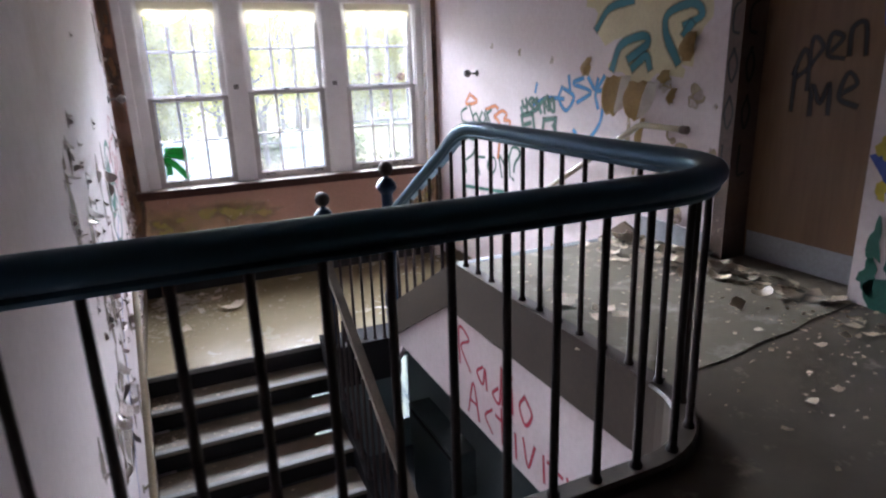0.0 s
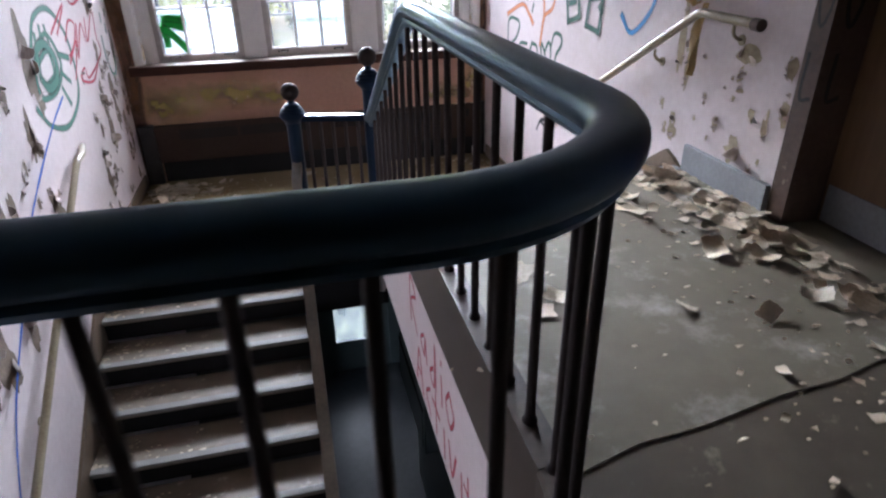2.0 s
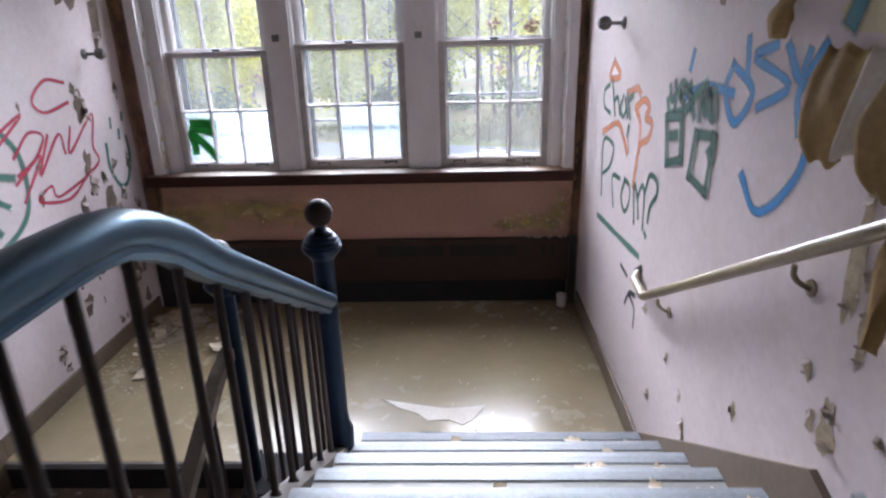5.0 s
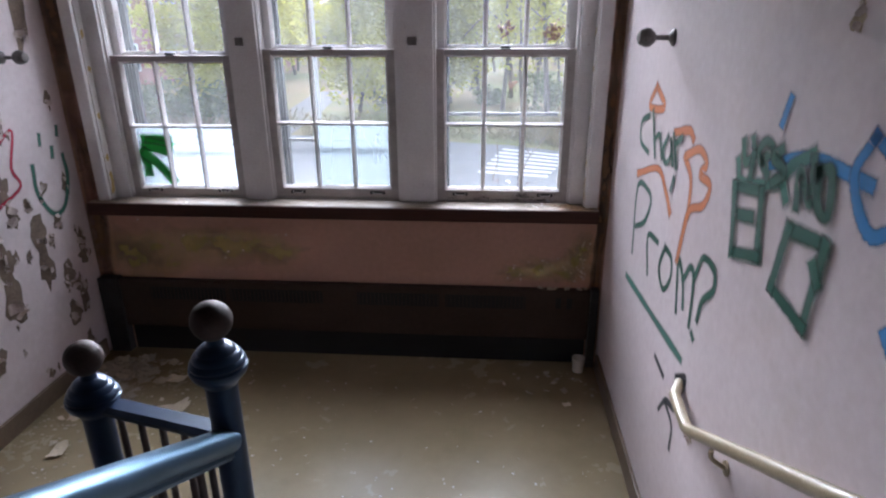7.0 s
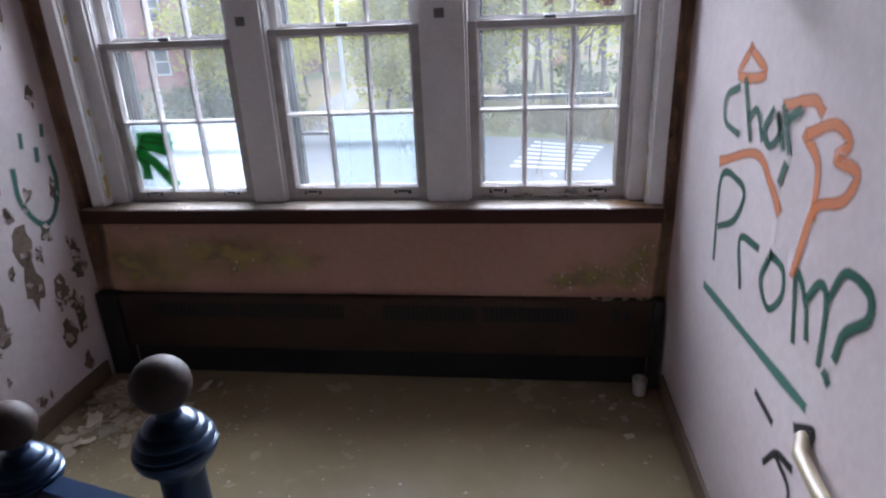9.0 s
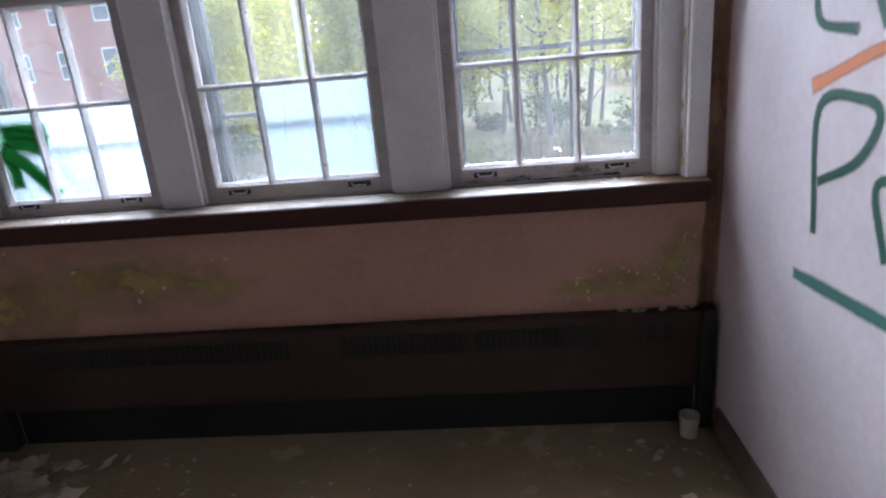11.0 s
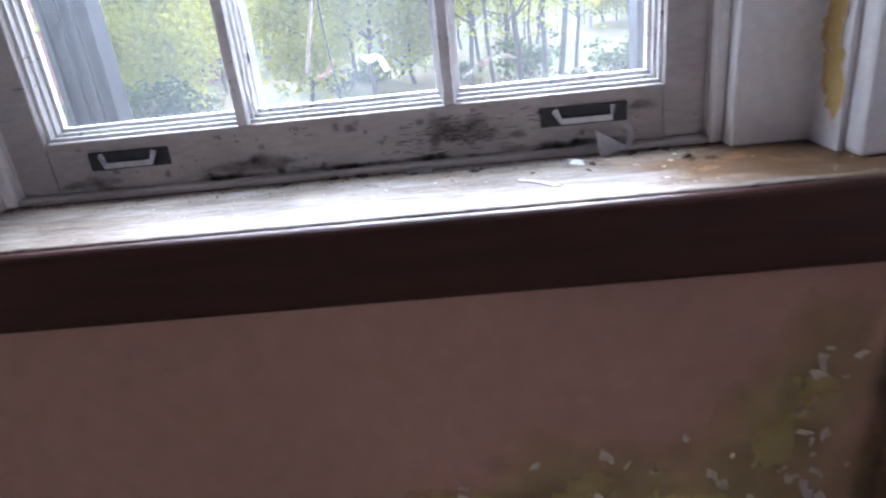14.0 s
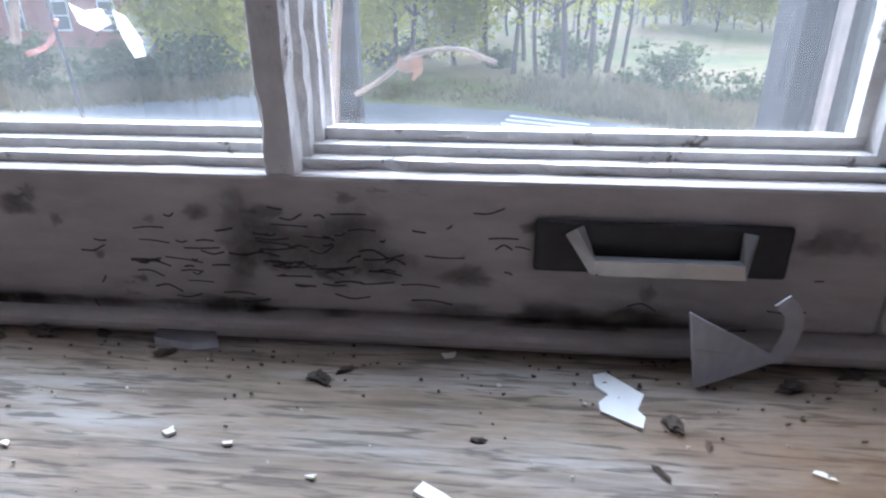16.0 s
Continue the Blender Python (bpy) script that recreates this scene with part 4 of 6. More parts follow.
hr = wall_rail("wall_handrail", RIGHT_FACE, [(5.06, -0.085, 0.004), (4.98, -0.085, 0.045), (4.80, -0.090, 0.055), (4.77, -0.080, 0.055), (3.29, 0.752, 0.055), (3.25, 0.762, 0.055), (2.95, 0.757, 0.055), (2.90, 0.755, 0.055)],
               [(4.58, 0.015), (3.60, 0.567), (3.02, 0.757)], "tan painted pipe handrail fixed to the pink wall")
part("end_cap", sweep(circle(0.026, 12), [RIGHT_FACE(2.90, 0.755, 0.055), RIGHT_FACE(2.855, 0.754, 0.055)]), TRIM_DARK, hr, "dark rusty end cap")
wall_rail("wall_handrail", LEFT_FACE, [(5.15, -0.155, 0.004), (4.95, -0.155, 0.05), (4.83, -0.15, 0.055), (4.78, -0.17, 0.055), (1.6, -2.01, 0.055)],
          [(4.5, -0.33), (3.4, -0.965)], "tan painted pipe handrail on the peeling wall")

# ---- wall knobs ----
for face, u, v, s in ((RIGHT_FACE, 5.72, 1.109, 1), (LEFT_FACE, 6.30, 0.995, 1)):
    k = thing("tieback_knob", face(u, v, 0), "tarnished metal knob on a stalk fixed to the wall", "wall knob", "wall knobs")
    k.matrix_world = Matrix()
    ax = (face(u, v, 1) - face(u, v, 0))
    rot = Vector((0, 0, 1)).rotation_difference(ax).to_matrix().to_4x4()
    for nm, prof in (("rose", [(0.0, 0.0), (0.034, 0.0), (0.034, 0.006), (0.02, 0.016), (0.011, 0.022)]), ("stalk", [(0.011, 0.02), (0.010, 0.07), (0.016, 0.08)]), ("knob", [(0.0, 0.072), (0.02, 0.076), (0.036, 0.095), (0.038, 0.112), (0.026, 0.14), (0.0, 0.15)])):
        bm = lathe(prof, 16)
        bmesh.ops.transform(bm, matrix=Matrix.Translation(face(u, v, 0)) @ rot, verts=bm.verts)
        part(nm, bm, PEWTER, k, shade=True)

# ---- heater under the window ----
heater = thing("convector_heater", (1.8, 6.6, LAND), "long brown enamel convector heater with slotted grilles, dusty top", "heater")
heater.matrix_world = Matrix()
HT, HY = -0.455, 6.645
bm = bmesh.new()
add_box(bm, (XL + 0.16, HY, -0.80), (XR - 0.075, HY + 0.012, HT), 0.004)
add_box(bm, (XL + 0.16, HY + 0.0121, HT - 0.012), (XR - 0.075, YN - 0.001, HT), 0.003)
part("cover", bm, HEATER, heater)
# Black slab painted as the shade in the toe space below the cover.
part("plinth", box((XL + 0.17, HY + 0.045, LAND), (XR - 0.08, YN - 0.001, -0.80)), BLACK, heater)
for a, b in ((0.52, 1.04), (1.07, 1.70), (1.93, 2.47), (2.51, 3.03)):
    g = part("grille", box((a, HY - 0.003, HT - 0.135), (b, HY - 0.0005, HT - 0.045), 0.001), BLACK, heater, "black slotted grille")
    bm = bmesh.new()
    x = a + 0.01
    while x < b - 0.008:
        add_box(bm, (x, HY - 0.006, HT - 0.130), (x + 0.004, HY - 0.0032, HT - 0.05))
        x += 0.026
    tagged(part("grille_fin", bm, HEATER, g), kind="stuff")
for x in (3.22, 3.29):
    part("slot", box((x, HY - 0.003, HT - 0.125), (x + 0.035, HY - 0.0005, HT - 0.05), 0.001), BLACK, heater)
for x0, x1 in ((XL + 0.021, XL + 0.158), (XR - 0.073, XR - 0.022)):
    part("end_cover", box((x0, HY - 0.02, LAND), (x1, YN - 0.001, HT + 0.012), 0.006), DARK_METAL, heater, "dark rusted end cover")
# ---- graffiti ----
graffiti("dark green words asking a question, prom", RIGHT_FACE, [[(6.01, 0.07), (6.04, 0.4), (5.84, 0.44), (5.77, 0.4), (5.84, 0.29), (6.0, 0.21)], [(5.69, 0.09), (5.75, 0.25), (5.58, 0.28)], [(5.47, 0.3), (5.52, 0.19), (5.43, 0.13), (5.35, 0.21), (5.37, 0.29), (5.47, 0.3)], [(5.23, 0.13), (5.28, 0.32), (5.2, 0.27), (5.16, 0.18)], [(5.2, 0.27), (5.14, 0.35), (5.09, 0.32), (5.07, 0.15)], [(5.08, 0.34), (5.03, 0.43), (4.92, 0.43), (4.9, 0.37), (4.98, 0.29), (5.0, 0.21)], [(5.03, 0.14), (5.01, 0.13)]], 0.034, G_GREEN, wall_east)
graffiti("green underline", RIGHT_FACE, [[(6.08, -0.09), (5.58, -0.05), (5.1, -0.01)]], 0.045, G_GREEN2, wall_east)
graffiti("dark green name, char", RIGHT_FACE, [[(5.96, 0.76), (6.09, 0.71), (6.07, 0.62), (5.91, 0.6)], [(5.9, 0.79), (5.79, 0.61)], [(5.82, 0.68), (5.75, 0.71), (5.68, 0.63)], [(5.62, 0.73), (5.67, 0.66), (5.61, 0.62), (5.55, 0.67), (5.58, 0.73), (5.51, 0.64)], [(5.54, 0.75), (5.46, 0.64)], [(5.51, 0.72), (5.43, 0.76)], [(5.47, 0.59), (5.49, 0.54)]], 0.036, G_GREEN, wall_east, 0.0032)
graffiti("orange sprayed heart and strokes", RIGHT_FACE, [[(5.89, 0.9), (5.98, 0.8), (5.73, 0.83), (5.89, 0.9)], [(6.07, 0.46), (5.72, 0.57), (5.56, 0.51), (5.47, 0.45)], [(5.37, 0.7), (5.27, 0.64), (5.25, 0.51)], [(5.35, 0.71), (5.22, 0.76), (5.13, 0.73), (5.18, 0.68), (5.07, 0.67), (5.11, 0.59), (5.24, 0.53), (5.28, 0.41), (5.3, 0.31)], [(5.54, 0.76), (5.36, 0.8), (5.3, 0.78)]], 0.046, G_ORANGE, wall_east)
graffiti("dark green words, yes no", RIGHT_FACE, [[(4.85, 0.86), (4.82, 0.81), (4.77, 0.84), (4.79, 0.88)], [(4.77, 0.84), (4.77, 0.78)], [(4.71, 0.84), (4.66, 0.88), (4.71, 0.89), (4.74, 0.85), (4.67, 0.81)], [(4.61, 0.89), (4.65, 0.86), (4.58, 0.84), (4.63, 0.8)], [(4.49, 0.78), (4.5, 0.86), (4.43, 0.8), (4.45, 0.9)], [(4.42, 0.88), (4.4, 0.81), (4.35, 0.8), (4.37, 0.89), (4.42, 0.88)]], 0.045, G_GREEN, wall_east, 0.0036)
graffiti("green smear", RIGHT_FACE, [[(4.87, 0.8), (4.82, 0.75), (4.62, 0.8), (4.55, 0.86), (4.46, 0.91)], [(4.62, 0.86), (4.55, 0.78)]], 0.05, G_GREEN2, wall_east, 0.0028)
graffiti("dark green tick boxes", RIGHT_FACE, [[(4.86, 0.73), (4.68, 0.76)], [(4.68, 0.76), (4.64, 0.59)], [(4.64, 0.59), (4.81, 0.54)], [(4.81, 0.54), (4.86, 0.73)], [(4.8, 0.66), (4.71, 0.68)], [(4.5, 0.72), (4.33, 0.74)], [(4.33, 0.74), (4.35, 0.53)], [(4.35, 0.53), (4.53, 0.55)], [(4.53, 0.55), (4.5, 0.72)], [(4.36, 0.68), (4.33, 0.65)]], 0.048, G_GREEN, wall_east, 0.0044)
graffiti("black arrow tag", RIGHT_FACE, [[(5.41, -0.18), (5.27, -0.19)], [(5.12, -0.1), (5.02, -0.04), (5.05, -0.12)], [(5.27, -0.35), (5.2, -0.26), (5.1, -0.23)], [(5.19, -0.27), (5.09, -0.3), (5.08, -0.4)]], 0.032, G_BLACK, wall_east)
graffiti("sky blue sprayed tag with a long tail", RIGHT_FACE, [[(4.62, 1.01), (4.64, 0.95)], [(4.66, 0.84), (4.47, 0.9), (4.23, 0.9)], [(4.25, 0.99), (4.09, 0.92), (4.19, 0.81), (4.29, 0.9), (4.25, 0.99)], [(4.16, 1.07), (4.14, 0.97)], [(3.98, 1.06), (4.1, 1.02), (3.88, 0.96), (4.04, 0.88)], [(3.91, 1.06), (3.83, 0.98), (3.8, 1.05)], [(3.73, 1.07), (3.82, 0.95), (3.79, 0.85)], [(3.79, 0.97), (3.68, 0.98)], [(3.73, 0.86), (3.76, 0.74), (3.86, 0.63), (3.97, 0.58), (4.08, 0.66)]], 0.042, G_BLUE, wall_east, 0.0022)
graffiti("faded green eye with lashes in a ring", LEFT_FACE, [[(4.77, 0.53), (4.95, 0.69), (5.24, 0.71), (5.45, 0.53), (5.46, 0.27), (5.34, 0.11), (5.04, 0.02), (4.75, 0.09), (4.6, 0.23)], [(4.83, 0.52), (5.09, 0.58), (5.21, 0.39), (5.02, 0.26), (4.74, 0.26), (4.73, 0.39), (4.83, 0.52)], [(4.85, 0.46), (5.03, 0.49), (5.04, 0.35), (4.87, 0.31)], [(4.89, 0.6), (4.86, 0.52)], [(5.0, 0.63), (4.97, 0.53)], [(5.09, 0.62), (5.09, 0.53)], [(5.2, 0.44), (5.38, 0.39)], [(5.17, 0.33), (5.29, 0.25)], [(5.11, 0.24), (5.18, 0.13)]], 0.05, G_GREEN2, wall_west)
graffiti("faded green thick iris", LEFT_FACE, [[(4.80, 0.40), (4.86, 0.52), (5.02, 0.53), (5.12, 0.42), (5.05, 0.31), (4.88, 0.29), (4.80, 0.36)]], 0.085, G_GREEN2, wall_west, 0.0021)
graffiti("red marker tag of looping letters", LEFT_FACE, [[(6.01, 0.84), (5.83, 0.87), (5.68, 0.77), (5.77, 0.69), (6.01, 0.72)], [(5.18, 0.57), (5.56, 0.71), (5.29, 0.55)], [(5.42, 0.49), (5.58, 0.6), (5.7, 0.56), (5.59, 0.45), (5.42, 0.39)], [(5.74, 0.56), (5.6, 0.35), (5.84, 0.55), (5.87, 0.43)], [(5.97, 0.57), (5.92, 0.42), (6.23, 0.62), (6.17, 0.42), (6.18, 0.29), (5.73, 0.19), (5.67, 0.27), (5.54, 0.21), (5.81, 0.15), (6.03, 0.24)], [(5.39, 0.35), (5.64, 0.46), (5.42, 0.24)]], 0.026, G_RED, wall_west, 0.0032)
graffiti("faded green smiling face", LEFT_FACE, [[(6.44, 0.55), (6.43, 0.5)], [(6.6, 0.57), (6.59, 0.53)], [(6.52, 0.46), (6.51, 0.41)], [(6.33, 0.39), (6.32, 0.23), (6.41, 0.08), (6.52, 0.1), (6.60, 0.26), (6.60, 0.4)]], 0.04, G_GREEN2, wall_west)
graffiti("cobalt blue line trailing down the wall", LEFT_FACE, [[(5.06, 0.2), (4.76, 0.1), (4.3, -0.1), (3.93, -0.30), (3.67, -0.51), (3.31, -0.79), (3.11, -1.02), (2.9, -1.35)]], 0.022, G_BLUE2, wall_west, 0.0026)
graffiti("dark spray words on the door, open me", on_x(DOOR_X, -1), [[(2.35, 1.08), (2.30, 1.2), (2.26, 1.12), (2.33, 1.06)], [(2.34, 1.1), (2.34, 0.89)], [(2.26, 1.0), (2.26, 1.25), (2.20, 1.21), (2.25, 1.13)], [(2.15, 1.19), (2.10, 1.25), (2.16, 1.27), (2.17, 1.17), (2.09, 1.15)], [(2.06, 1.17), (2.06, 1.29), (2.0, 1.31), (1.98, 1.17)], [(2.23, 0.87), (2.23, 1.02), (2.18, 0.93), (2.14, 1.03), (2.13, 0.88)], [(2.07, 0.98), (2.0, 1.03), (2.05, 1.08), (2.08, 0.96), (1.99, 0.92)]], 0.034, G_BLACK, door)
graffiti("black letters down the post, cool", on_y(2.5548, -1), [[(3.60, 1.47), (3.55, 1.43), (3.55, 1.32), (3.60, 1.30)], [(3.58, 1.22), (3.55, 1.13), (3.58, 1.04), (3.61, 1.13), (3.58, 1.22)], [(3.58, 0.96), (3.55, 0.87), (3.58, 0.78), (3.61, 0.87), (3.58, 0.96)], [(3.56, 0.68), (3.56, 0.52), (3.61, 0.52)]], 0.02, G_BLACK, frame_e)
graffiti("black letters along the wall's edge, cool", on_x(XR - 0.0122, -1), [[(2.58, 1.47), (2.62, 1.43), (2.62, 1.32), (2.58, 1.30)], [(2.60, 1.22), (2.63, 1.13), (2.60, 1.04), (2.57, 1.13), (2.60, 1.22)], [(2.60, 0.96), (2.63, 0.87), (2.60, 0.78), (2.57, 0.87), (2.60, 0.96)], [(2.62, 0.68), (2.62, 0.52), (2.57, 0.52)]], 0.016, G_BLACK, frame_e)
WELL_FACE = on_x(CURB_X - 0.02, -1)
graffiti("red hand-painted words, radio activity", WELL_FACE, [[(3.16, -0.60), (3.16, -0.36), (3.03, -0.40), (3.14, -0.48), (3.02, -0.60)], [(2.86, -0.50), (2.93, -0.56), (2.86, -0.61), (2.83, -0.50), (2.81, -0.62)], [(2.68, -0.55), (2.74, -0.61), (2.66, -0.63), (2.64, -0.40), (2.63, -0.63)], [(2.53, -0.48), (2.52, -0.62)], [(2.53, -0.41), (2.53, -0.42)], [(2.40, -0.46), (2.45, -0.54), (2.39, -0.62), (2.33, -0.53), (2.40, -0.46)], [(3.05, -0.88), (2.98, -0.66), (2.91, -0.88)], [(3.02, -0.79), (2.94, -0.79)], [(2.75, -0.72), (2.83, -0.80), (2.75, -0.87)], [(2.64, -0.66), (2.63, -0.87)], [(2.70, -0.73), (2.57, -0.74)], [(2.49, -0.73), (2.48, -0.87)], [(2.41, -0.71), (2.36, -0.85), (2.30, -0.70)], [(2.22, -0.70), (2.21, -0.84)], [(2.13, -0.63), (2.12, -0.84)], [(2.18, -0.71), (2.06, -0.72)], [(2.02, -0.70), (1.97, -0.79)], [(1.92, -0.70), (2.0, -0.92)]], 0.026, G_RED, well_wall)
# mural on the hall wall beyond the door
MURAL = on_x(XR - 0.02, -1)
M_BLUE = material("ultramarine_mural_paint", (0.05, 0.09, 0.42), (0.03, 0.055, 0.30), 8, 60, 0.5)
M_YELLOW = material("yellow_mural_paint", (0.62, 0.50, 0.06), (0.48, 0.38, 0.04), 8, 60, 0.5)
M_GREEN = material("dark_green_mural_paint", (0.02, 0.12, 0.09), (0.012, 0.08, 0.06), 8, 60, 0.5)
rng = random.Random(4)
for mat, spots, lift in ((M_BLUE, ((1.50, 0.62, 0.245, 0.26), (1.52, 0.98, 0.21, 0.20), (1.45, 1.4, 0.26, 0.25)), 0.001), (M_YELLOW, ((1.715, 0.76, 0.03, 0.05), (1.70, 0.56, 0.028, 0.05), (1.66, 1.02, 0.04, 0.06)), 0.0022), (M_GREEN, ((1.50, 0.14, 0.20, 0.13), (1.69, 0.32, 0.03, 0.10), (1.70, 0.16, 0.04, 0.10)), 0.003)):
    d = ([], [], [])
    for u, v, ru, rv in spots:
        blot(d, MURAL, u, v, ru, rv, rng, lift)
    from_lists("mural_patch", (d[0], d[1], None), mat, wall_hall)

# ---- peeling paint ----
rng = random.Random(11)
left = []
for _ in range(120):
    if rng.random() < 0.6:
        u = rng.uniform(2.7, 4.6)
        v = 0.65 - 0.52 * (u - 2.7) + rng.gauss(0, 0.42)
    else:
        u, v = rng.uniform(5.5, 6.6), rng.gauss(-0.15, 0.38)
    s = 0.012 + 0.05 * rng.random() ** 2.6
    left.append((u, v, s, s * rng.uniform(1.0, 2.4)))
left += [(3.35, 0.35, 0.10, 0.26), (3.7, 0.05, 0.09, 0.2), (3.15, -0.5, 0.10, 0.2), (2.9, 0.65, 0.07, 0.2), (5.95, -0.28, 0.07, 0.13), (6.25, -0.2, 0.05, 0.12), (5.75, -0.55, 0.05, 0.08), (6.5, 1.25, 0.07, 0.25), (6.2, 1.5, 0.12, 0.2), (6.58, 0.75, 0.03, 0.06), (5.4, -0.72, 0.04, 0.07), (5.42, -0.83, 0.025, 0.03), (4.2, 0.62, 0.09, 0.12), (2.92, -0.40, 0.08, 0.10), (3.37, -0.33, 0.09, 0.13), (3.32, 0.03, 0.06, 0.09), (3.72, -0.37, 0.06, 0.12), (2.90, -0.60, 0.06, 0.06), (2.33, -0.20, 0.05, 0.09), (4.66, 0.46, 0.09, 0.22), (3.89, -0.15, 0.05, 0.18), (3.33, -0.64, 0.08, 0.18), (4.1, -0.9, 0.06, 0.14)]
peeling(LEFT_FACE, left, wall_west, PLASTER_GREY, 5, 4)
rng = random.Random(12)
right = []
for _ in range(26):
    u = rng.uniform(2.68, 3.5)
    v = rng.uniform(0.13, 0.62) if rng.random() < 0.75 else rng.uniform(0.6, 1.3)
    s = 0.008 + 0.024 * rng.random() ** 2
    right.append((u, v, s, s * rng.uniform(0.9, 2.0)))
for u, v in ((4.55, -0.28), (4.36, -0.35), (4.3, -0.45), (4.27, -0.5), (4.75, -0.6), (3.9, -0.1), (3.55, 0.28), (3.5, 0.15), (4.9, -0.2), (5.4, 1.35), (4.9, 1.28), (4.4, 1.2)):
    right.append((u, v, 0.022, 0.03))
right += [(2.95, 0.62, 0.07, 0.05), (2.86, 0.95, 0.06, 0.07), (2.78, 0.35, 0.02, 0.06), (2.95, 0.2, 0.05, 0.06), (3.12, 1.02, 0.05, 0.05), (3.45, 0.62, 0.03, 0.16), (3.38, 0.46, 0.02, 0.08)]
peeling(RIGHT_FACE, right, wall_east, PLASTER, 6, 4)
# large patch of older cream paint with brushed arcs, its skin hanging below
d = ([], [], [])
rng = random.Random(3)
for u, v, ru, rv in ((3.38, 1.50, 0.48, 0.36), (3.30, 1.20, 0.30, 0.16), (3.62, 1.62, 0.36, 0.25), (3.05, 1.40, 0.25, 0.22)):
    blot(d, RIGHT_FACE, u, v, ru, rv, rng, 0.001 + 0.0003 * len(d[1]) / 60, 28)
cream = from_lists("cream_patch", (d[0], d[1], None), CREAM, wall_east, "patch of older cream paint laid bare")
graffiti("teal brushed arcs", RIGHT_FACE, [[(3.83, 1.41), (3.7, 1.53), (3.47, 1.56)], [(3.64, 1.13), (3.56, 1.28), (3.34, 1.33), (3.31, 1.27), (3.47, 1.19)], [(3.43, 1.13), (3.31, 1.2), (3.27, 1.13)], [(3.03, 1.16), (3.14, 1.33), (3.13, 1.45), (2.93, 1.49), (2.86, 1.42), (2.98, 1.37)], [(2.98, 1.32), (2.94, 1.37)], [(3.9, 1.7), (3.7, 1.8), (3.4, 1.75)]], 0.075, G_TEAL, wall_east, 0.004)


def hanging_flap(u, v, width, length, roll, seed):
    """A torn skin of paint that hangs and curls off the wall."""
    rng = random.Random(seed)
    verts, faces = [], []
    n, m = 8, 6
    for i in range(n + 1):
        t = i / n
        for j in range(m + 1):
            s = j / m - 0.5
            w = width * (0.55 + 0.6 * math.sin(math.pi * min(1, t * 0.9 + 0.1))) * (1 - 0.25 * t)
            bulge = 0.012 + roll * math.sin(t * 2.4) * (1 - 0.5 * abs(s)) + 0.03 * (s + 0.5) * t + 0.006 * noise.noise(Vector((s * 4, t * 4, seed)))
            verts.append(RIGHT_FACE(u + s * w + 0.03 * noise.noise(Vector((t * 3, s * 3, seed + 9))), v - length * t * (1 + 0.12 * noise.noise(Vector((s * 6, 0, seed)))), bulge))
    for i in range(n):
        for j in range(m):
            a = i * (m + 1) + j
            faces.append((a, a + 1, a + m + 2, a + m + 1))
    ob = from_lists("paint_flap", (verts, faces, None), FLAP, None)
    tagged(ob, "tan skin of torn paint hanging and curling off the wall", "paint flap", "hanging paint")
    mod = ob.modifiers.new("thick", "SOLIDIFY")
    mod.thickness = 0.002
    for p in ob.data.polygons:
        p.use_smooth = True
    return ob


def tongue(u0, u1, v, length, out, tip, seed):
    """A broad tongue of torn skin: gold backing outward, one edge curled over to its cream face."""
    t0 = thing("paint_flap", RIGHT_FACE((u0 + u1) / 2, v, 0.01), "broad gold-backed tongue of torn paint hanging off the wall", "paint flap", "hanging paint")
    t0.matrix_world = Matrix()
    n, m = 12, 12
    sheets = {"backing": ([], [], None), "curled_edge": ([], [], None)}
    for nm, s0, s1 in (("backing", 0.0, 0.68), ("curled_edge", 0.66, 1.0)):
        verts, faces, _ = sheets[nm]
        for i in range(n + 1):
            t = i / n
            taper = 1.0 - (1.0 - tip) * max(0.0, (t - 0.35) / 0.65) ** 1.6
            for j in range(m + 1):
                s = s0 + (s1 - s0) * j / m
                mid = 0.5 - 0.10 * t
                e = mid + (s - 0.5) * taper
                u = u0 + (u1 - u0) * e + 0.008 * noise.noise(Vector((t * 4, s * 3, seed)))
                d = 0.010 + out * (1.5 - 1.3 * s) * math.sin(math.pi * min(1.0, 0.12 + 0.62 * t)) + 0.010 * noise.noise(Vector((t * 3, s * 4, seed + 5)))
                if nm == "curled_edge":
                    d += 0.004 + 0.02 * t * (1 - (s - s0) / (s1 - s0))
                z = v - length * (t - 0.10 * (s - 0.5) * t) * (1 - 0.22 * abs(s - 0.45) * t) - 0.02 * noise.noise(Vector((s * 5, seed, 0)))
                verts.append(RIGHT_FACE(u, z, d))
        for i in range(n):
            for j in range(m):
                a = i * (m + 1) + j
                faces.append((a, a + 1, a + m + 2, a + m + 1))
        ob = from_lists(nm, sheets[nm], FLAP if nm == "backing" else PAPER, t0, "curled cream face of the paint" if nm == "curled_edge" else "")
        ob.modifiers.new("thick", "SOLIDIFY").thickness = 0.0018
        for p in ob.data.polygons:
            p.use_smooth = True


tongue(3.66, 3.43, 1.075, 0.27, 0.045, 0.55, 1)
tongue(3.42, 3.17, 1.04, 0.255, 0.05, 0.40, 2)
hanging_flap(3.30, 0.80, 0.05, 0.33, 0.02, 4)
hanging_flap(3.90, 1.21, 0.085, 0.13, 0.035, 5)
hanging_flap(3.10, 1.11, 0.075, 0.08, 0.03, 6)
hanging_flap(3.03, 1.00, 0.06, 0.09, 0.03, 7)
hanging_flap(2.91, 1.33, 0.10, 0.17, 0.05, 3)

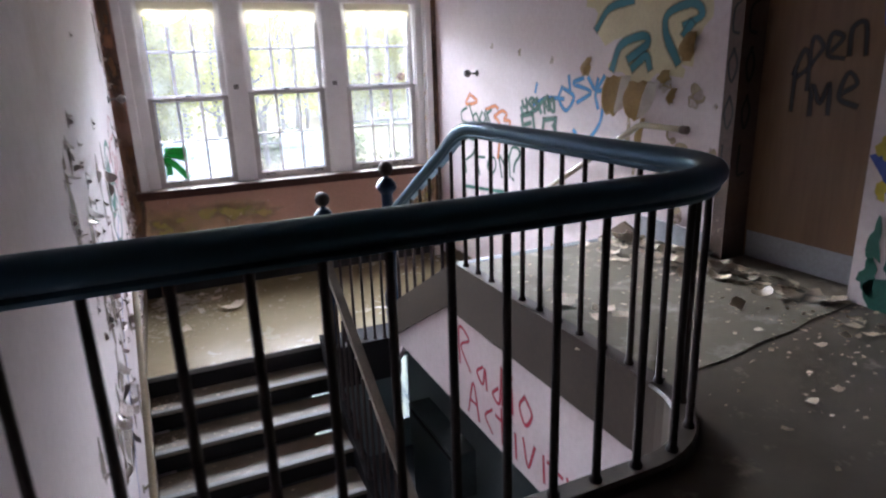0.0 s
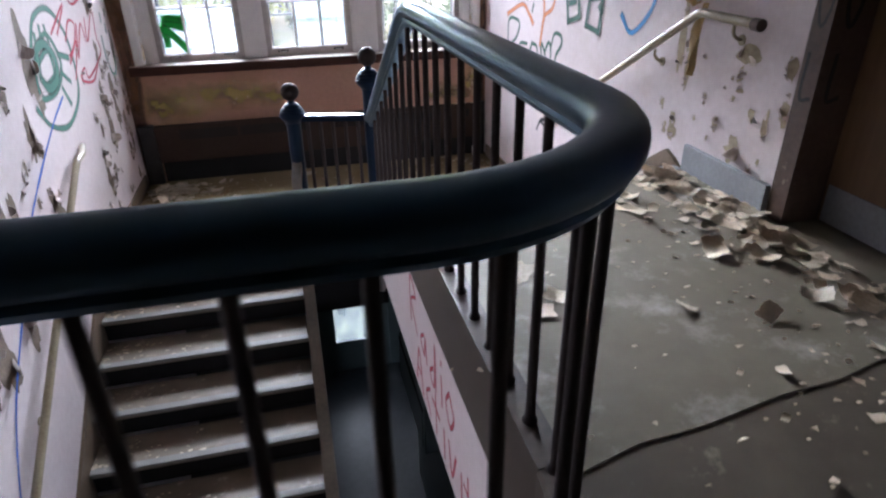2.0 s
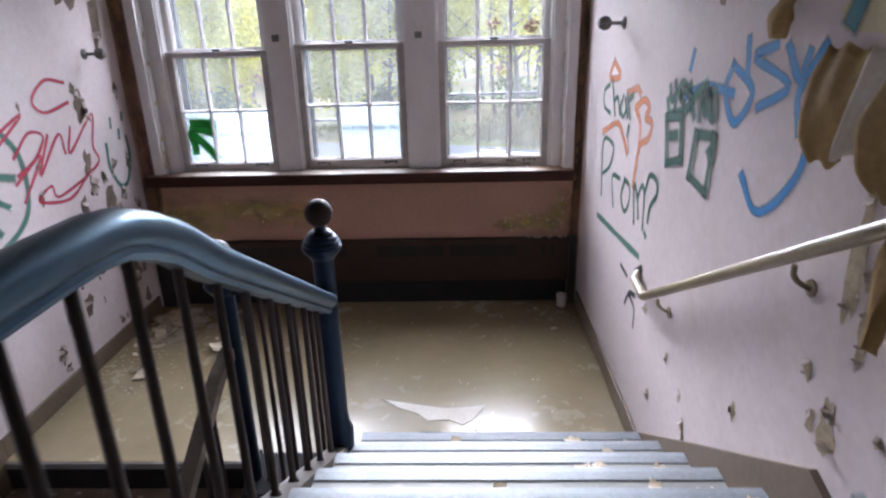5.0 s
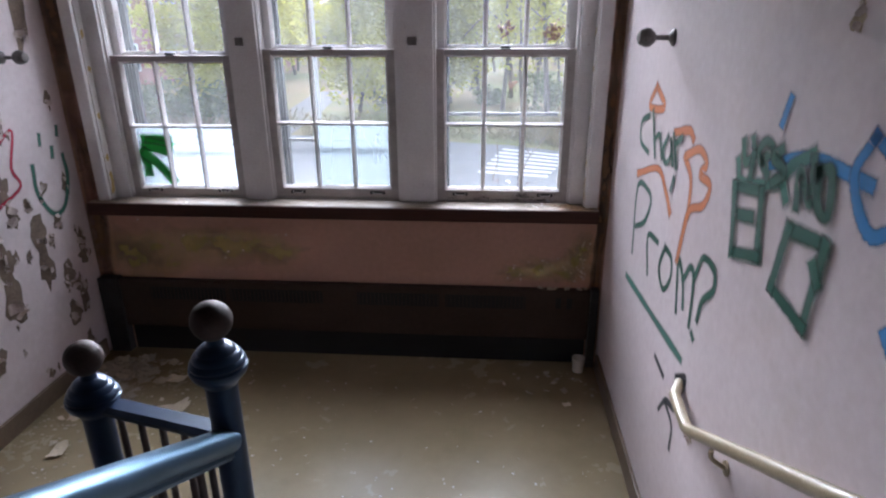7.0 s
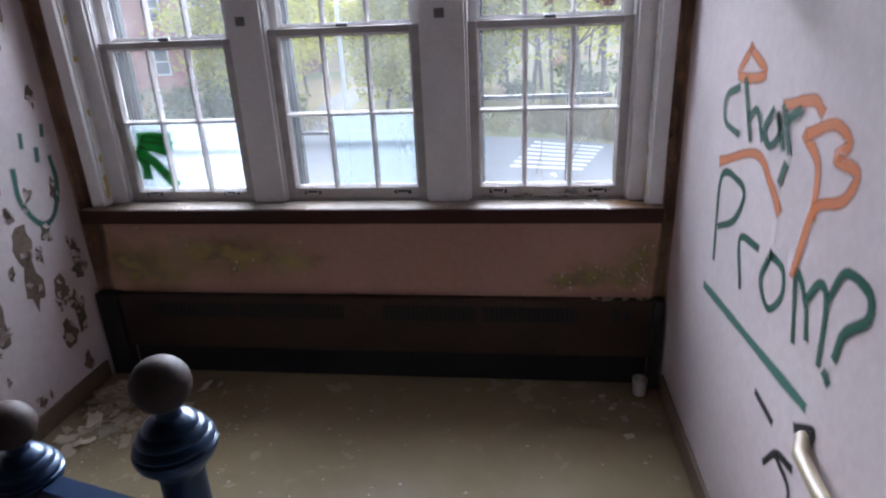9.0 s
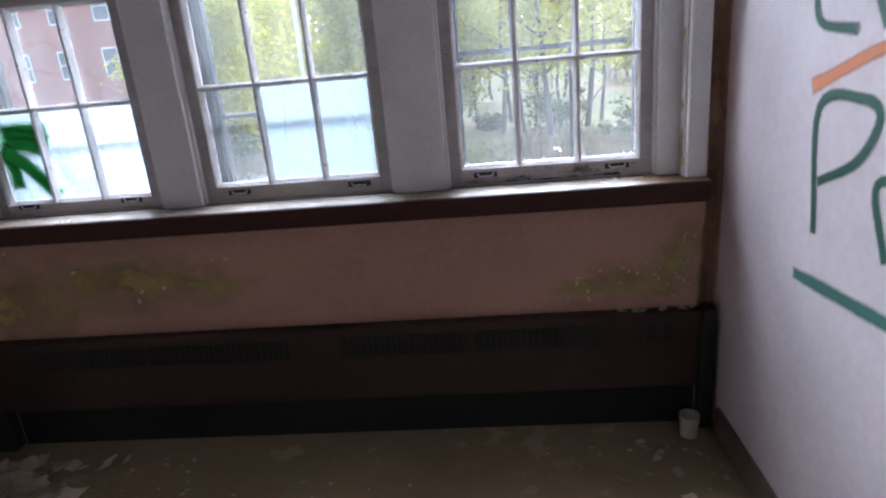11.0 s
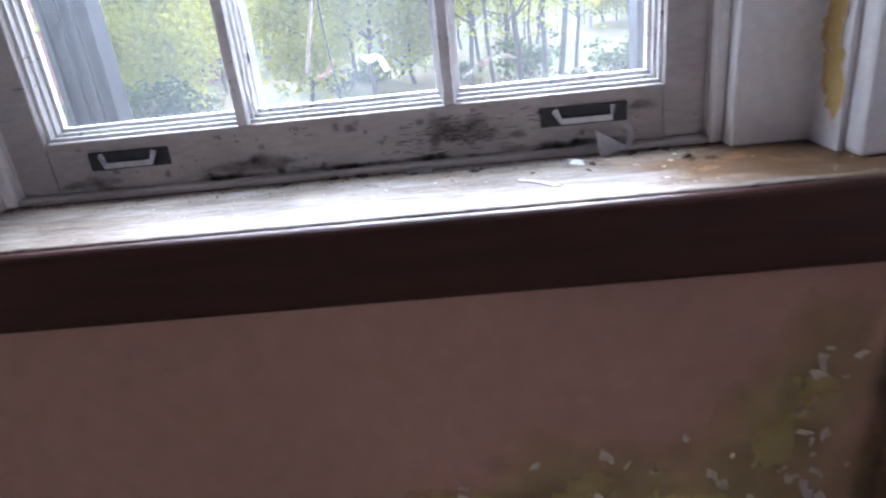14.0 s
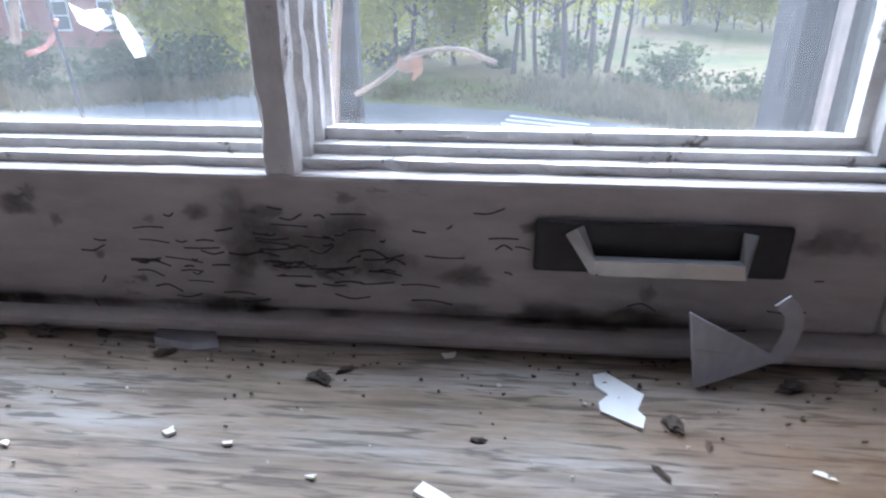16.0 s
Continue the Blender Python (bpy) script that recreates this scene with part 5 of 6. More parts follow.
# mould and damp on the window wall
d = ([], [], [])
rng = random.Random(8)
for u, v, ru, rv in ((0.70, -0.22, 0.42, 0.20), (1.12, -0.20, 0.30, 0.16), (0.40, -0.28, 0.22, 0.18), (1.42, -0.26, 0.22, 0.12), (2.97, -0.345, 0.13, 0.07), (3.10, -0.33, 0.15, 0.09), (3.23, -0.35, 0.15, 0.10), (3.34, -0.29, 0.10, 0.14), (3.38, -0.19, 0.07, 0.11)):
    blot(d, NORTH_FACE, u, v, ru, rv, rng, 0.001 + 0.0003 * (len(d[1]) // 30))
from_lists("mould_patch", d, MOULD, wall_north, "yellow green mould on the paint")
d = ([], [], [])
for _ in range(46):
    t = rng.random()
    u, v = (rng.uniform(2.88, 3.36), rng.gauss(-0.32, 0.045)) if t < 0.45 else ((3.39 + rng.gauss(0, 0.025), rng.uniform(-0.40, -0.14)) if t < 0.75 else (rng.uniform(0.3, 1.5), rng.gauss(-0.15, 0.08)))
    curl(d, NORTH_FACE, u, v, rng.uniform(0.008, 0.022), rng.uniform(0.006, 0.016), rng.uniform(0, 6.28), 0.003, rng)
from_lists("curled_paint", (d[0], d[1], None), PEEL, wall_north, "small curls of paint lifted by mould", "stuff").modifiers.new("thick", "SOLIDIFY").thickness = 0.001
d = ([], [], [])
for u, v, ru, rv in ((0.22, 0.9, 0.10, 1.3), (0.22, 1.5, 0.10, 0.9), (0.21, -0.2, 0.09, 0.8), (3.475, 0.9, 0.05, 1.4), (3.475, 1.6, 0.05, 0.9), (3.475, -0.2, 0.05, 0.8), (3.47, 0.3, 0.04, 0.8)):
    blot(d, NORTH_FACE, u, v, ru, rv, rng, 0.0016 + 0.0003 * (len(d[1]) // 30))
from_lists("damp_stain", d, BROWN_STAIN, wall_north, "brown damp stain in the corner")
SOOT = stain("black_grime", (0.05, 0.042, 0.038), (0.35, 0.85), 70.0, strength=0.6)
SOOT.node_tree.nodes["Mapping"].inputs["Scale"].default_value = (0.4, 1, 1.8)
d = ([], [], [])
SASH_FACE = on_y(SASH_Y, -1)
for u, v, ru, rv in ((2.995, 0.127, 0.045, 0.024), (2.96, 0.13, 0.02, 0.028), (2.75, 0.115, 0.07, 0.012), (3.10, 0.102, 0.05, 0.010), (2.86, 0.145, 0.012, 0.008), (2.55, 0.11, 0.05, 0.012), (3.19, 0.14, 0.02, 0.01)):
    blot(d, SASH_FACE, u, v, ru, rv, rng, 0.0006 + 0.0002 * (len(d[1]) // 30))
for _ in range(34):
    k = rng.uniform(0.002, 0.007)
    blot(d, SASH_FACE, rng.uniform(2.52, 3.2), rng.uniform(0.103, 0.152), k * rng.uniform(0.8, 2.2), k, rng, 0.0006 + 0.0001 * (len(d[1]) // 30), 12)
for _ in range(16):
    blot(d, SASH_FACE, rng.uniform(2.52, 3.2), rng.uniform(0.100, 0.106), rng.uniform(0.015, 0.05), 0.005, rng, 0.0006 + 0.0001 * (len(d[1]) // 30), 14)
from_lists("grime", d, SOOT, None)
bpy.data.objects["grime"].parent = bpy.data.objects["lower_sash.002"]
rng = random.Random(61)
lines = []
for _ in range(110):
    t = rng.random()
    u = 2.97 + rng.gauss(0, 0.035) if t < 0.6 else rng.uniform(2.5, 3.25)
    v = (0.127 + rng.gauss(0, 0.011)) if t < 0.6 else rng.uniform(0.102, 0.152)
    n = rng.uniform(0.003, 0.016) if t < 0.75 else rng.uniform(0.001, 0.003)
    v = min(max(v, 0.102), 0.153)
    lines.append([(u, v), (u + n * 0.5, v + rng.gauss(0, 0.0008)), (u + n, v + rng.gauss(0, 0.0012))])
cracks = graffiti("blackened cracks in the sash paint", SASH_FACE, lines, 0.0009, G_BLACK, bpy.data.objects["lower_sash.002"], 0.0012)
cracks.name = "paint_crack"
cracks["kind"] = "stuff"
# painted green mark and milky film on the first window's lower pane
graffiti("bright green brushed mark on the glass", on_y(SASH_Y + 0.035, -1), [[(0.57, 0.455), (0.64, 0.46), (0.72, 0.45)], [(0.60, 0.43), (0.72, 0.41)], [(0.56, 0.40), (0.62, 0.40), (0.70, 0.38)], [(0.535, 0.37), (0.56, 0.30), (0.56, 0.24)], [(0.56, 0.36), (0.62, 0.31), (0.715, 0.19)]], 0.085, G_BRIGHT, bpy.data.objects["lower_sash"], 0.001)

# ---- torn shades in the heads of the windows ----
thin_leaf(SHADE)
for k, (a, b) in enumerate(((0.49, 1.17), (1.45, 2.17), (2.49, 3.22))):
    verts, faces = [], []
    n = 24
    for i in range(n + 1):
        u = a + (b - a) * i / n
        drop = 0.10 + 0.10 * abs(math.sin(math.pi * 1.5 * i / n + k)) + 0.05 * noise.noise(Vector((i * 0.7, k * 3, 0)))
        for t in (0, 0.5, 1):
            verts.append((u, SASH_Y - 0.012 - 0.006 * math.sin(i * 1.1) * t, 1.858 - drop * t))
    for i in range(n):
        for j in range(2):
            c = i * 3 + j
            faces.append((c, c + 1, c + 4, c + 3))
    ob = from_lists("window_shade", (verts, faces, None), SHADE, None)
    tagged(ob, "torn remnant of a cream cloth shade at the window head", "shade", "torn shades")
    ob.modifiers.new("thick", "SOLIDIFY").thickness = 0.0015

# ---- dead vine between the panes of the third window ----
TWIG = material("grey_dead_twig", (0.16, 0.12, 0.09), (0.08, 0.06, 0.045), 20, 90, 0.8)
DRY = material("dry_brown_leaves", (0.17, 0.085, 0.045), (0.08, 0.04, 0.022), 30, 90, 0.85)
vine = thing("dead_vine", (2.98, 6.885, 0.2), "dead vine with dry brown leaves outside the dirty pane", "vine")
vine.matrix_world = Matrix()
for pts in ([(2.97, 6.885, 0.13), (2.985, 6.885, 0.25), (3.03, 6.885, 0.36), (3.10, 6.885, 0.46), (3.16, 6.885, 0.54)], [(3.03, 6.885, 0.36), (2.99, 6.885, 0.45), (2.96, 6.885, 0.53)], [(2.80, 6.885, 0.20), (2.83, 6.885, 0.34), (2.82, 6.885, 0.45)], [(2.60, 6.885, 1.06), (2.70, 6.885, 1.16), (2.76, 6.885, 1.2)], [(2.994, 6.85, 0.181), (3.008, 6.85, 0.189), (3.022, 6.85, 0.199), (3.042, 6.85, 0.202), (3.060, 6.85, 0.196)], [(2.93, 6.885, 0.75), (2.90, 6.885, 0.9), (2.87, 6.885, 1.08)]):
    part("stem", sweep(circle(0.0012 if pts[0][2] == 0.181 else 0.0026, 6), curve_through(pts, 5), Vector((0, 1, 0))), TWIG, vine)
rng = random.Random(21)
for cx, cz, r, n in ((2.86, 1.10, 0.045, 14), (3.13, 1.10, 0.07, 30), (2.91, 0.80, 0.022, 6), (3.020, 0.194, 0.004, 6)):
    d = ([], [], [])
    for _ in range(n):
        c = Vector((cx + rng.gauss(0, r * 0.5), (6.853 if r < 0.01 else 6.888) + rng.uniform(-0.01, 0.012), cz + rng.gauss(0, r * 0.5)))
        e1 = Vector((rng.gauss(0, 1), rng.gauss(0, 0.4), rng.gauss(0, 1))).normalized() * rng.uniform(0.012, 0.026) * (0.25 if r < 0.01 else 1)
        e2 = e1.cross(Vector((0.1, 1, 0.1))).normalized() * rng.uniform(0.007, 0.014) * (0.25 if r < 0.01 else 1)
        base = len(d[0])
        d[0].extend([c - e1, c + e2, c + e1, c - e2])
        d[1].append((base, base + 1, base + 2, base + 3))
    from_lists("leaf_clump", (d[0], d[1], None), DRY, vine, "dry brown leaves", "stuff")

# ---- scraps caught at the third window's glass ----
TATTER = thin_leaf(material("thin_white_plastic", (0.88, 0.88, 0.88), (0.78, 0.78, 0.78), 30, 200, 0.5, bump=0.1))
for ol in ([(2.880, 0.222), (2.886, 0.219), (2.894, 0.220), (2.897, 0.214), (2.890, 0.211), (2.883, 0.214)], [(2.899, 0.219), (2.904, 0.217), (2.909, 0.208), (2.910, 0.201), (2.905, 0.200), (2.901, 0.209)]):
    tagged(part("plastic_tatter", prism(ol, "y", SASH_Y + 0.0345, SASH_Y + 0.0350), TATTER), "white torn tatter stuck to the window pane", "tatter", "tatters on the pane")
wire = thing("hanging_wire", (2.836, 6.872, 0.16), "thin dark wire with a dry red curl outside the pane", "wire")
wire.matrix_world = Matrix()
part("strand", sweep(circle(0.0011, 6), curve_through([(2.842, 6.87, 0.135), (2.839, 6.87, 0.175), (2.834, 6.872, 0.215), (2.830, 6.874, 0.27), (2.829, 6.874, 0.33)], 5), Vector((0, 1, 0))), DARK_METAL, wire)
part("curl", sweep(circle(0.0013, 6), curve_through([(2.815, 6.872, 0.196), (2.823, 6.872, 0.198), (2.831, 6.872, 0.203), (2.836, 6.872, 0.213)], 4), Vector((0, 1, 0))), material("dry_red_curl", (0.26, 0.09, 0.07), (0.15, 0.055, 0.045), 40, 200, 0.6), wire, "dry red curl")

# ---- paint flakes on the floors ----


def flake_mesh(seed, n=5):
    rng = random.Random(seed)
    verts, faces = [], []
    bend = rng.uniform(0.6, 2.2)
    tw = rng.uniform(-0.5, 0.5)
    for i in range(n + 1):
        for j in range(n + 1):
            a, b = i / n - 0.5, j / n - 0.5
            edge = max(abs(a), abs(b)) > 0.49
            k = 1 + (0.30 * noise.noise(Vector((a * 5 + seed * 3.1, b * 5, 0.3))) if edge else 0)
            x, y = a * k, b * k * 0.7
            z = 0.5 * bend * x * x * 0.55 + tw * x * y * 0.5 + 0.05 * noise.noise(Vector((a * 4, b * 4, seed)))
            verts.append((x, y, z))
    lo = min(v[2] for v in verts)
    verts = [(x, y, z - lo + 0.004) for x, y, z in verts]
    for i in range(n):
        for j in range(n):
            q = i * (n + 1) + j
            faces.append((q, q + 1, q + n + 2, q + n + 1))
    me = bpy.data.meshes.new("paint_flake")
    me.from_pydata(verts, [], faces)
    me.materials.append(FLAKE)
    for p in me.polygons:
        p.use_smooth = True
    return me


FLAKES = [flake_mesh(s) for s in range(10)]


def flakes(count, where, z, size, seed, label, group, tilt=0.16):
    rng = random.Random(seed)
    for _ in range(count):
        x, y, k = where(rng)
        s = rng.uniform(*size) * (0.5 + 0.5 * rng.random()) * k
        ob = new("paint_flake", FLAKES[rng.randrange(len(FLAKES))])
        ob.location = (x, y, z + 0.0005)
        ob.rotation_euler = (rng.gauss(0, tilt), rng.gauss(0, tilt), rng.uniform(0, 6.28))
        ob.scale = (s, s, s * rng.uniform(0.6, 1.4))
        ob.location.z += s * 0.22 * (abs(ob.rotation_euler.x) + abs(ob.rotation_euler.y))
        tagged(ob, label, "paint flake", group)


def chips(name, count, where, z, size, seed, mat, label, parent=None):
    """Very small scraps strewn over a surface, one mesh."""
    rng = random.Random(seed)
    verts, faces = [], []
    for _ in range(count):
        x, y = where(rng)
        s = rng.uniform(*size)
        a = rng.uniform(0, 6.28)
        base = len(verts)
        k = rng.randint(3, 5)
        h = rng.uniform(0.1, 0.5) * s
        for i in range(k):
            t = a + 6.28 * i / k
            r = s * rng.uniform(0.5, 1.2)
            verts.append((x + r * math.cos(t), y + 0.6 * r * math.sin(t), z + 0.0006 + (h if i == 0 else 0)))
        for i in range(k):
            verts.append((verts[base + i][0], verts[base + i][1], verts[base + i][2] + 0.0008))
        faces.append(tuple(range(base + k, base + 2 * k)))
        for i in range(k):
            j = (i + 1) % k
            faces.append((base + i, base + j, base + k + j, base + k + i))
    ob = from_lists(name, (verts, faces, None), mat, parent)
    tagged(ob, label, "debris", kind="stuff")
    return ob


def head_pile(r):
    t = r.random()
    if t < 0.55:
        return (XR - 0.05 - abs(r.gauss(0, 0.20)), r.uniform(2.35, 3.27), 1.0)
    if t < 0.85:
        return (XR - 0.06 - abs(r.gauss(0, 0.16)), r.uniform(1.75, 2.5), 0.8)
    return (r.uniform(2.6, 3.4), r.uniform(1.35, 2.4), 0.45)


flakes(150, head_pile, 0.0, (0.055, 0.16), 31, "curled tan and pink flake of old paint on the linoleum", "paint flakes at the stair head")
flakes(22, lambda r: (XR - 0.1 - abs(r.gauss(0, 0.15)), r.uniform(0.9, 1.7), 0.6), -0.004, (0.05, 0.16), 34, "curled paint flake on the dark linoleum", "paint flakes in the hall", 0.2)
flakes(3, lambda r: (r.uniform(2.2, 2.7), r.uniform(1.0, 1.3), 0.6), -0.004, (0.05, 0.1), 35, "curled paint flake on the dark linoleum", "paint flakes in the hall")
flakes(4, lambda r: (r.uniform(2.2, 2.45), r.uniform(2.1, 2.45), 1.0), 0.0, (0.10, 0.17), 36, "pale flat paint flake on the linoleum", "paint flakes at the stair head", 0.03)
flakes(95, lambda r: (XL + 0.1 + abs(r.gauss(0, 0.24)), 6.52 - abs(r.gauss(0, 0.28)), 1.0), LAND, (0.05, 0.13), 32, "grey pink flake of paint on the landing", "paint flakes on the landing")
flakes(1, lambda r: (0.93 + r.uniform(-0.02, 0.02), 5.98 + r.uniform(-0.02, 0.02), 1.0), LAND, (0.20, 0.22), 101, "large pale flake of paint on the landing", "paint flakes on the landing", 0.1)
flakes(3, lambda r: (0.44 + r.uniform(-0.06, 0.06), 6.33 + r.uniform(-0.06, 0.06), 1.0), LAND, (0.14, 0.2), 102, "large pale flake of paint on the landing", "paint flakes on the landing", 0.1)
flakes(6, lambda r: (0.31 + r.uniform(-0.09, 0.09), 6.40 + r.uniform(-0.10, 0.10), 1.0), LAND, (0.12, 0.2), 103, "large pale flake of paint on the landing", "paint flakes on the landing", 0.1)
flakes(8, lambda r: (0.37 + r.uniform(-0.14, 0.14), 6.46 + r.uniform(-0.08, 0.08), 1.0), LAND, (0.12, 0.2), 104, "large pale flake of paint on the landing", "paint flakes on the landing", 0.1)
flakes(3, lambda r: (0.45 + r.uniform(-0.05, 0.05), 5.60 + r.uniform(-0.05, 0.05), 1.0), LAND, (0.07, 0.13), 105, "large pale flake of paint on the landing", "paint flakes on the landing", 0.1)
flakes(16, lambda r: (r.uniform(2.9, 3.45), r.uniform(6.2, 6.56), 0.8), LAND, (0.03, 0.09), 33, "grey pink flake of paint on the landing", "paint flakes on the landing")
for i in range(1, 6):
    y = TOP_Y + RUN * i
    flakes(7 if i < 5 else 10, lambda r, y=y: (XR - 0.06 - abs(r.gauss(0, 0.25)), y - r.uniform(0.08, 0.24), 0.8), -RISE * i, (0.05, 0.15), 40 + i, "pale scrap of paint on a stair tread", "paint scraps on the stair", 0.1)
    flakes(2, lambda r, y=y: (2.15 + abs(r.gauss(0, 0.2)), y - r.uniform(0.08, 0.22), 0.8), -RISE * i, (0.05, 0.12), 50 + i, "pale scrap of paint on a stair tread", "paint scraps on the stair", 0.1)
flakes(9, lambda r: (r.uniform(2.6, 3.4), r.uniform(4.82, 5.02), 0.8), LAND, (0.05, 0.14), 60, "pale scrap of paint at the stair foot", "paint scraps on the stair", 0.1)
chips("floor_grit", 300, lambda r: (XR - 0.03 - abs(r.gauss(0, 0.5)), r.uniform(1.2, 3.25)), 0.0, (0.006, 0.02), 71, FLAKE, "small chips and dust of paint on the linoleum")
chips("hall_grit", 36, lambda r: (r.uniform(2.1, 3.4), r.uniform(0.2, 1.45)), -0.004, (0.005, 0.016), 72, FLAKE, "small paint chips on the dark linoleum")
chips("landing_grit", 420, lambda r: (XL + 0.03 + abs(r.gauss(0, 0.55)), 6.55 - abs(r.gauss(0, 0.65))), LAND, (0.005, 0.018), 73, FLAKE, "small paint chips on the landing")
chips("landing_specks", 130, lambda r: (r.uniform(0.3, 3.4), r.uniform(4.85, 6.5)), LAND, (0.003, 0.010), 74, PAPER, "stray pale specks on the landing")
for i in range(1, 9):
    y = NOSE_Y - RUN * i
    chips("tread_grit", 46, lambda r, y=y: (XL + 0.03 + abs(r.gauss(0, 0.28)), y + r.uniform(0.02, 0.24)), LAND - RISE * i, (0.006, 0.022), 80 + i, FLAKE, "paint chips on a dark stair tread")
# the flat torn sheet on the landing
ol = [(2.12, 5.30), (2.22, 5.22), (2.34, 5.16), (2.40, 5.09), (2.52, 5.10), (2.60, 5.05), (2.66, 5.10), (2.735, 5.24), (2.62, 5.22), (2.5, 5.21), (2.36, 5.24), (2.24, 5.27)]
bm = prism(ol, "z", LAND + 0.001, LAND + 0.004)
sheet2 = part("torn_paper", bm, PAPER)
tagged(sheet2, "torn off-white sheet of paper lying on the landing", "paper")
cup = thing("paper_cup", (3.39, 6.58, LAND), "crushed pale paper cup beside the heater", "cup")
cup.matrix_world = Matrix()
part("cup_wall", lathe([(0.0, 0.001), (0.034, 0.001), (0.042, 0.10), (0.039, 0.10), (0.032, 0.006), (0.0, 0.006)], 14, (3.385, 6.585, LAND)), PAPER, cup, shade=True)

# ---- litter on the window stool ----
AMBER = stain("amber_varnish_left_on_the_wood", (0.31, 0.17, 0.075), (0.1, 1.0), 24.0, 0.35, 0.75)
d = ([], [], [])
rng = random.Random(41)
for u, v, ru, rv in ((3.34, 6.68, 0.20, 0.13), (3.42, 6.66, 0.08, 0.09), (3.25, 6.695, 0.12, 0.085), (0.32, 6.68, 0.14, 0.10), (2.32, 6.62, 0.16, 0.05)):
    blot(d, lambda u, v, h: Vector((max(min(u, 3.433), 0.236), min(max(v, 6.628), 6.78), STOOL_Z + h)), u, v, ru, rv, rng, 0.0006 + 0.0002 * (len(d[1]) // 30))
from_lists("amber_varnish", d, AMBER, stool, "amber varnish still left on the wood")
SZ = STOOL_Z
CARD = material("grey_blue_card", (0.50, 0.50, 0.53), (0.38, 0.38, 0.41), 30, 200, 0.5, bump=0.2)
bm = bmesh.new()
front = [bm.verts.new(c) for c in ((3.1390, 6.7590, SZ + 0.0004), (3.1745, 6.7735, SZ + 0.0050), (3.1335, 6.7600, SZ + 0.0310))]
back = [bm.verts.new(v.co + Vector((-0.0004, 0.0009, 0.0003))) for v in front]
bm.faces.new(front)
bm.faces.new(list(reversed(back)))
for k in range(3):
    bm.faces.new((front[k], back[k], back[(k + 1) % 3], front[(k + 1) % 3]))
tri = part("folded_card", bm, CARD)
tagged(tri, "grey folded scrap of card standing against the sash", "paper scrap")
bm = bmesh.new()
low = [bm.verts.new(c) for c in ((3.1392, 6.7583, SZ + 0.0004), (3.1743, 6.7728, SZ + 0.0052), (3.1362, 6.7592, SZ + 0.0165))]
back = [bm.verts.new(v.co + Vector((0.0, 0.0005, 0.0))) for v in low]
bm.faces.new(low)
bm.faces.new(list(reversed(back)))
for k in range(3):
    bm.faces.new((low[k], back[k], back[(k + 1) % 3], low[(k + 1) % 3]))
part("fold", bm, CARD, tri, "folded-over lighter edge of the card")
tail = sweep([(-0.0032, -0.0004), (0.0032, -0.0004), (0.0032, 0.0004), (-0.0032, 0.0004)], curve_through([(3.171, 6.772, SZ + 0.005), (3.1745, 6.771, SZ + 0.016), (3.173, 6.769, SZ + 0.027), (3.167, 6.767, SZ + 0.034)], 5), Vector((0, 1, 0)))
part("torn_tail", tail, CARD, tri)
chip_w = part("white_chip", prism([(3.1020, 6.7620), (3.1070, 6.7640), (3.1190, 6.7510), (3.1150, 6.7420), (3.1170, 6.7380), (3.1150, 6.7320), (3.1020, 6.7400), (3.1020, 6.7450), (3.1060, 6.7500), (3.1020, 6.7550)], "z", SZ + 0.0005, SZ + 0.0014), material("clean_white_chip", (0.82, 0.83, 0.84), (0.74, 0.75, 0.76), 20, 90, 0.5))
tagged(chip_w, "flat white paint chip on the wooden stool", "paint chip")
strip_w = part("paper_strip", sweep([(-0.0028, 0.0), (0.0028, 0.0), (0.0024, 0.0009), (-0.0024, 0.0009)], curve_through([(3.0430, 6.6990, SZ + 0.0005), (3.0510, 6.6940, SZ + 0.0005), (3.0640, 6.6840, SZ + 0.0005), (3.0780, 6.6670, SZ + 0.0005)], 4)), PAPER)
tagged(strip_w, "narrow white strip of paper on the stool", "paper strip")
plas = part("plastic_scrap", prism([(2.920, 6.776), (2.944, 6.778), (2.950, 6.768), (2.940, 6.765), (2.922, 6.768)], "z", SZ + 0.0006, SZ + 0.004), PLASTIC)
tagged(plas, "clear plastic scrap against the sash", "plastic scrap")


def crumb(x, y, r, seed):
    rng = random.Random(seed)
    bm = bmesh.new()
    m = Matrix.Translation((x, y, SZ + r * 0.22)) @ Matrix.Rotation(rng.random() * 3, 4, "Z") @ Matrix.Diagonal((r * rng.uniform(0.8, 1.1), r * rng.uniform(0.3, 0.5), r * 0.28, 1))
    bmesh.ops.create_icosphere(bm, subdivisions=3, radius=1)
    for v in bm.verts:
        v.co *= 1 + 0.75 * noise.noise(v.co * 1.9 + Vector((seed, 0, 0))) + 0.4 * noise.noise(v.co * 5 + Vector((seed, 3, 0)))
    bmesh.ops.transform(bm, matrix=m, verts=bm.verts)
    ob = part("dirt_crumb", bm, DUST)
    tagged(ob, "dark crumb of dirt on the wooden stool", "dirt crumb", "crumbs on the stool")


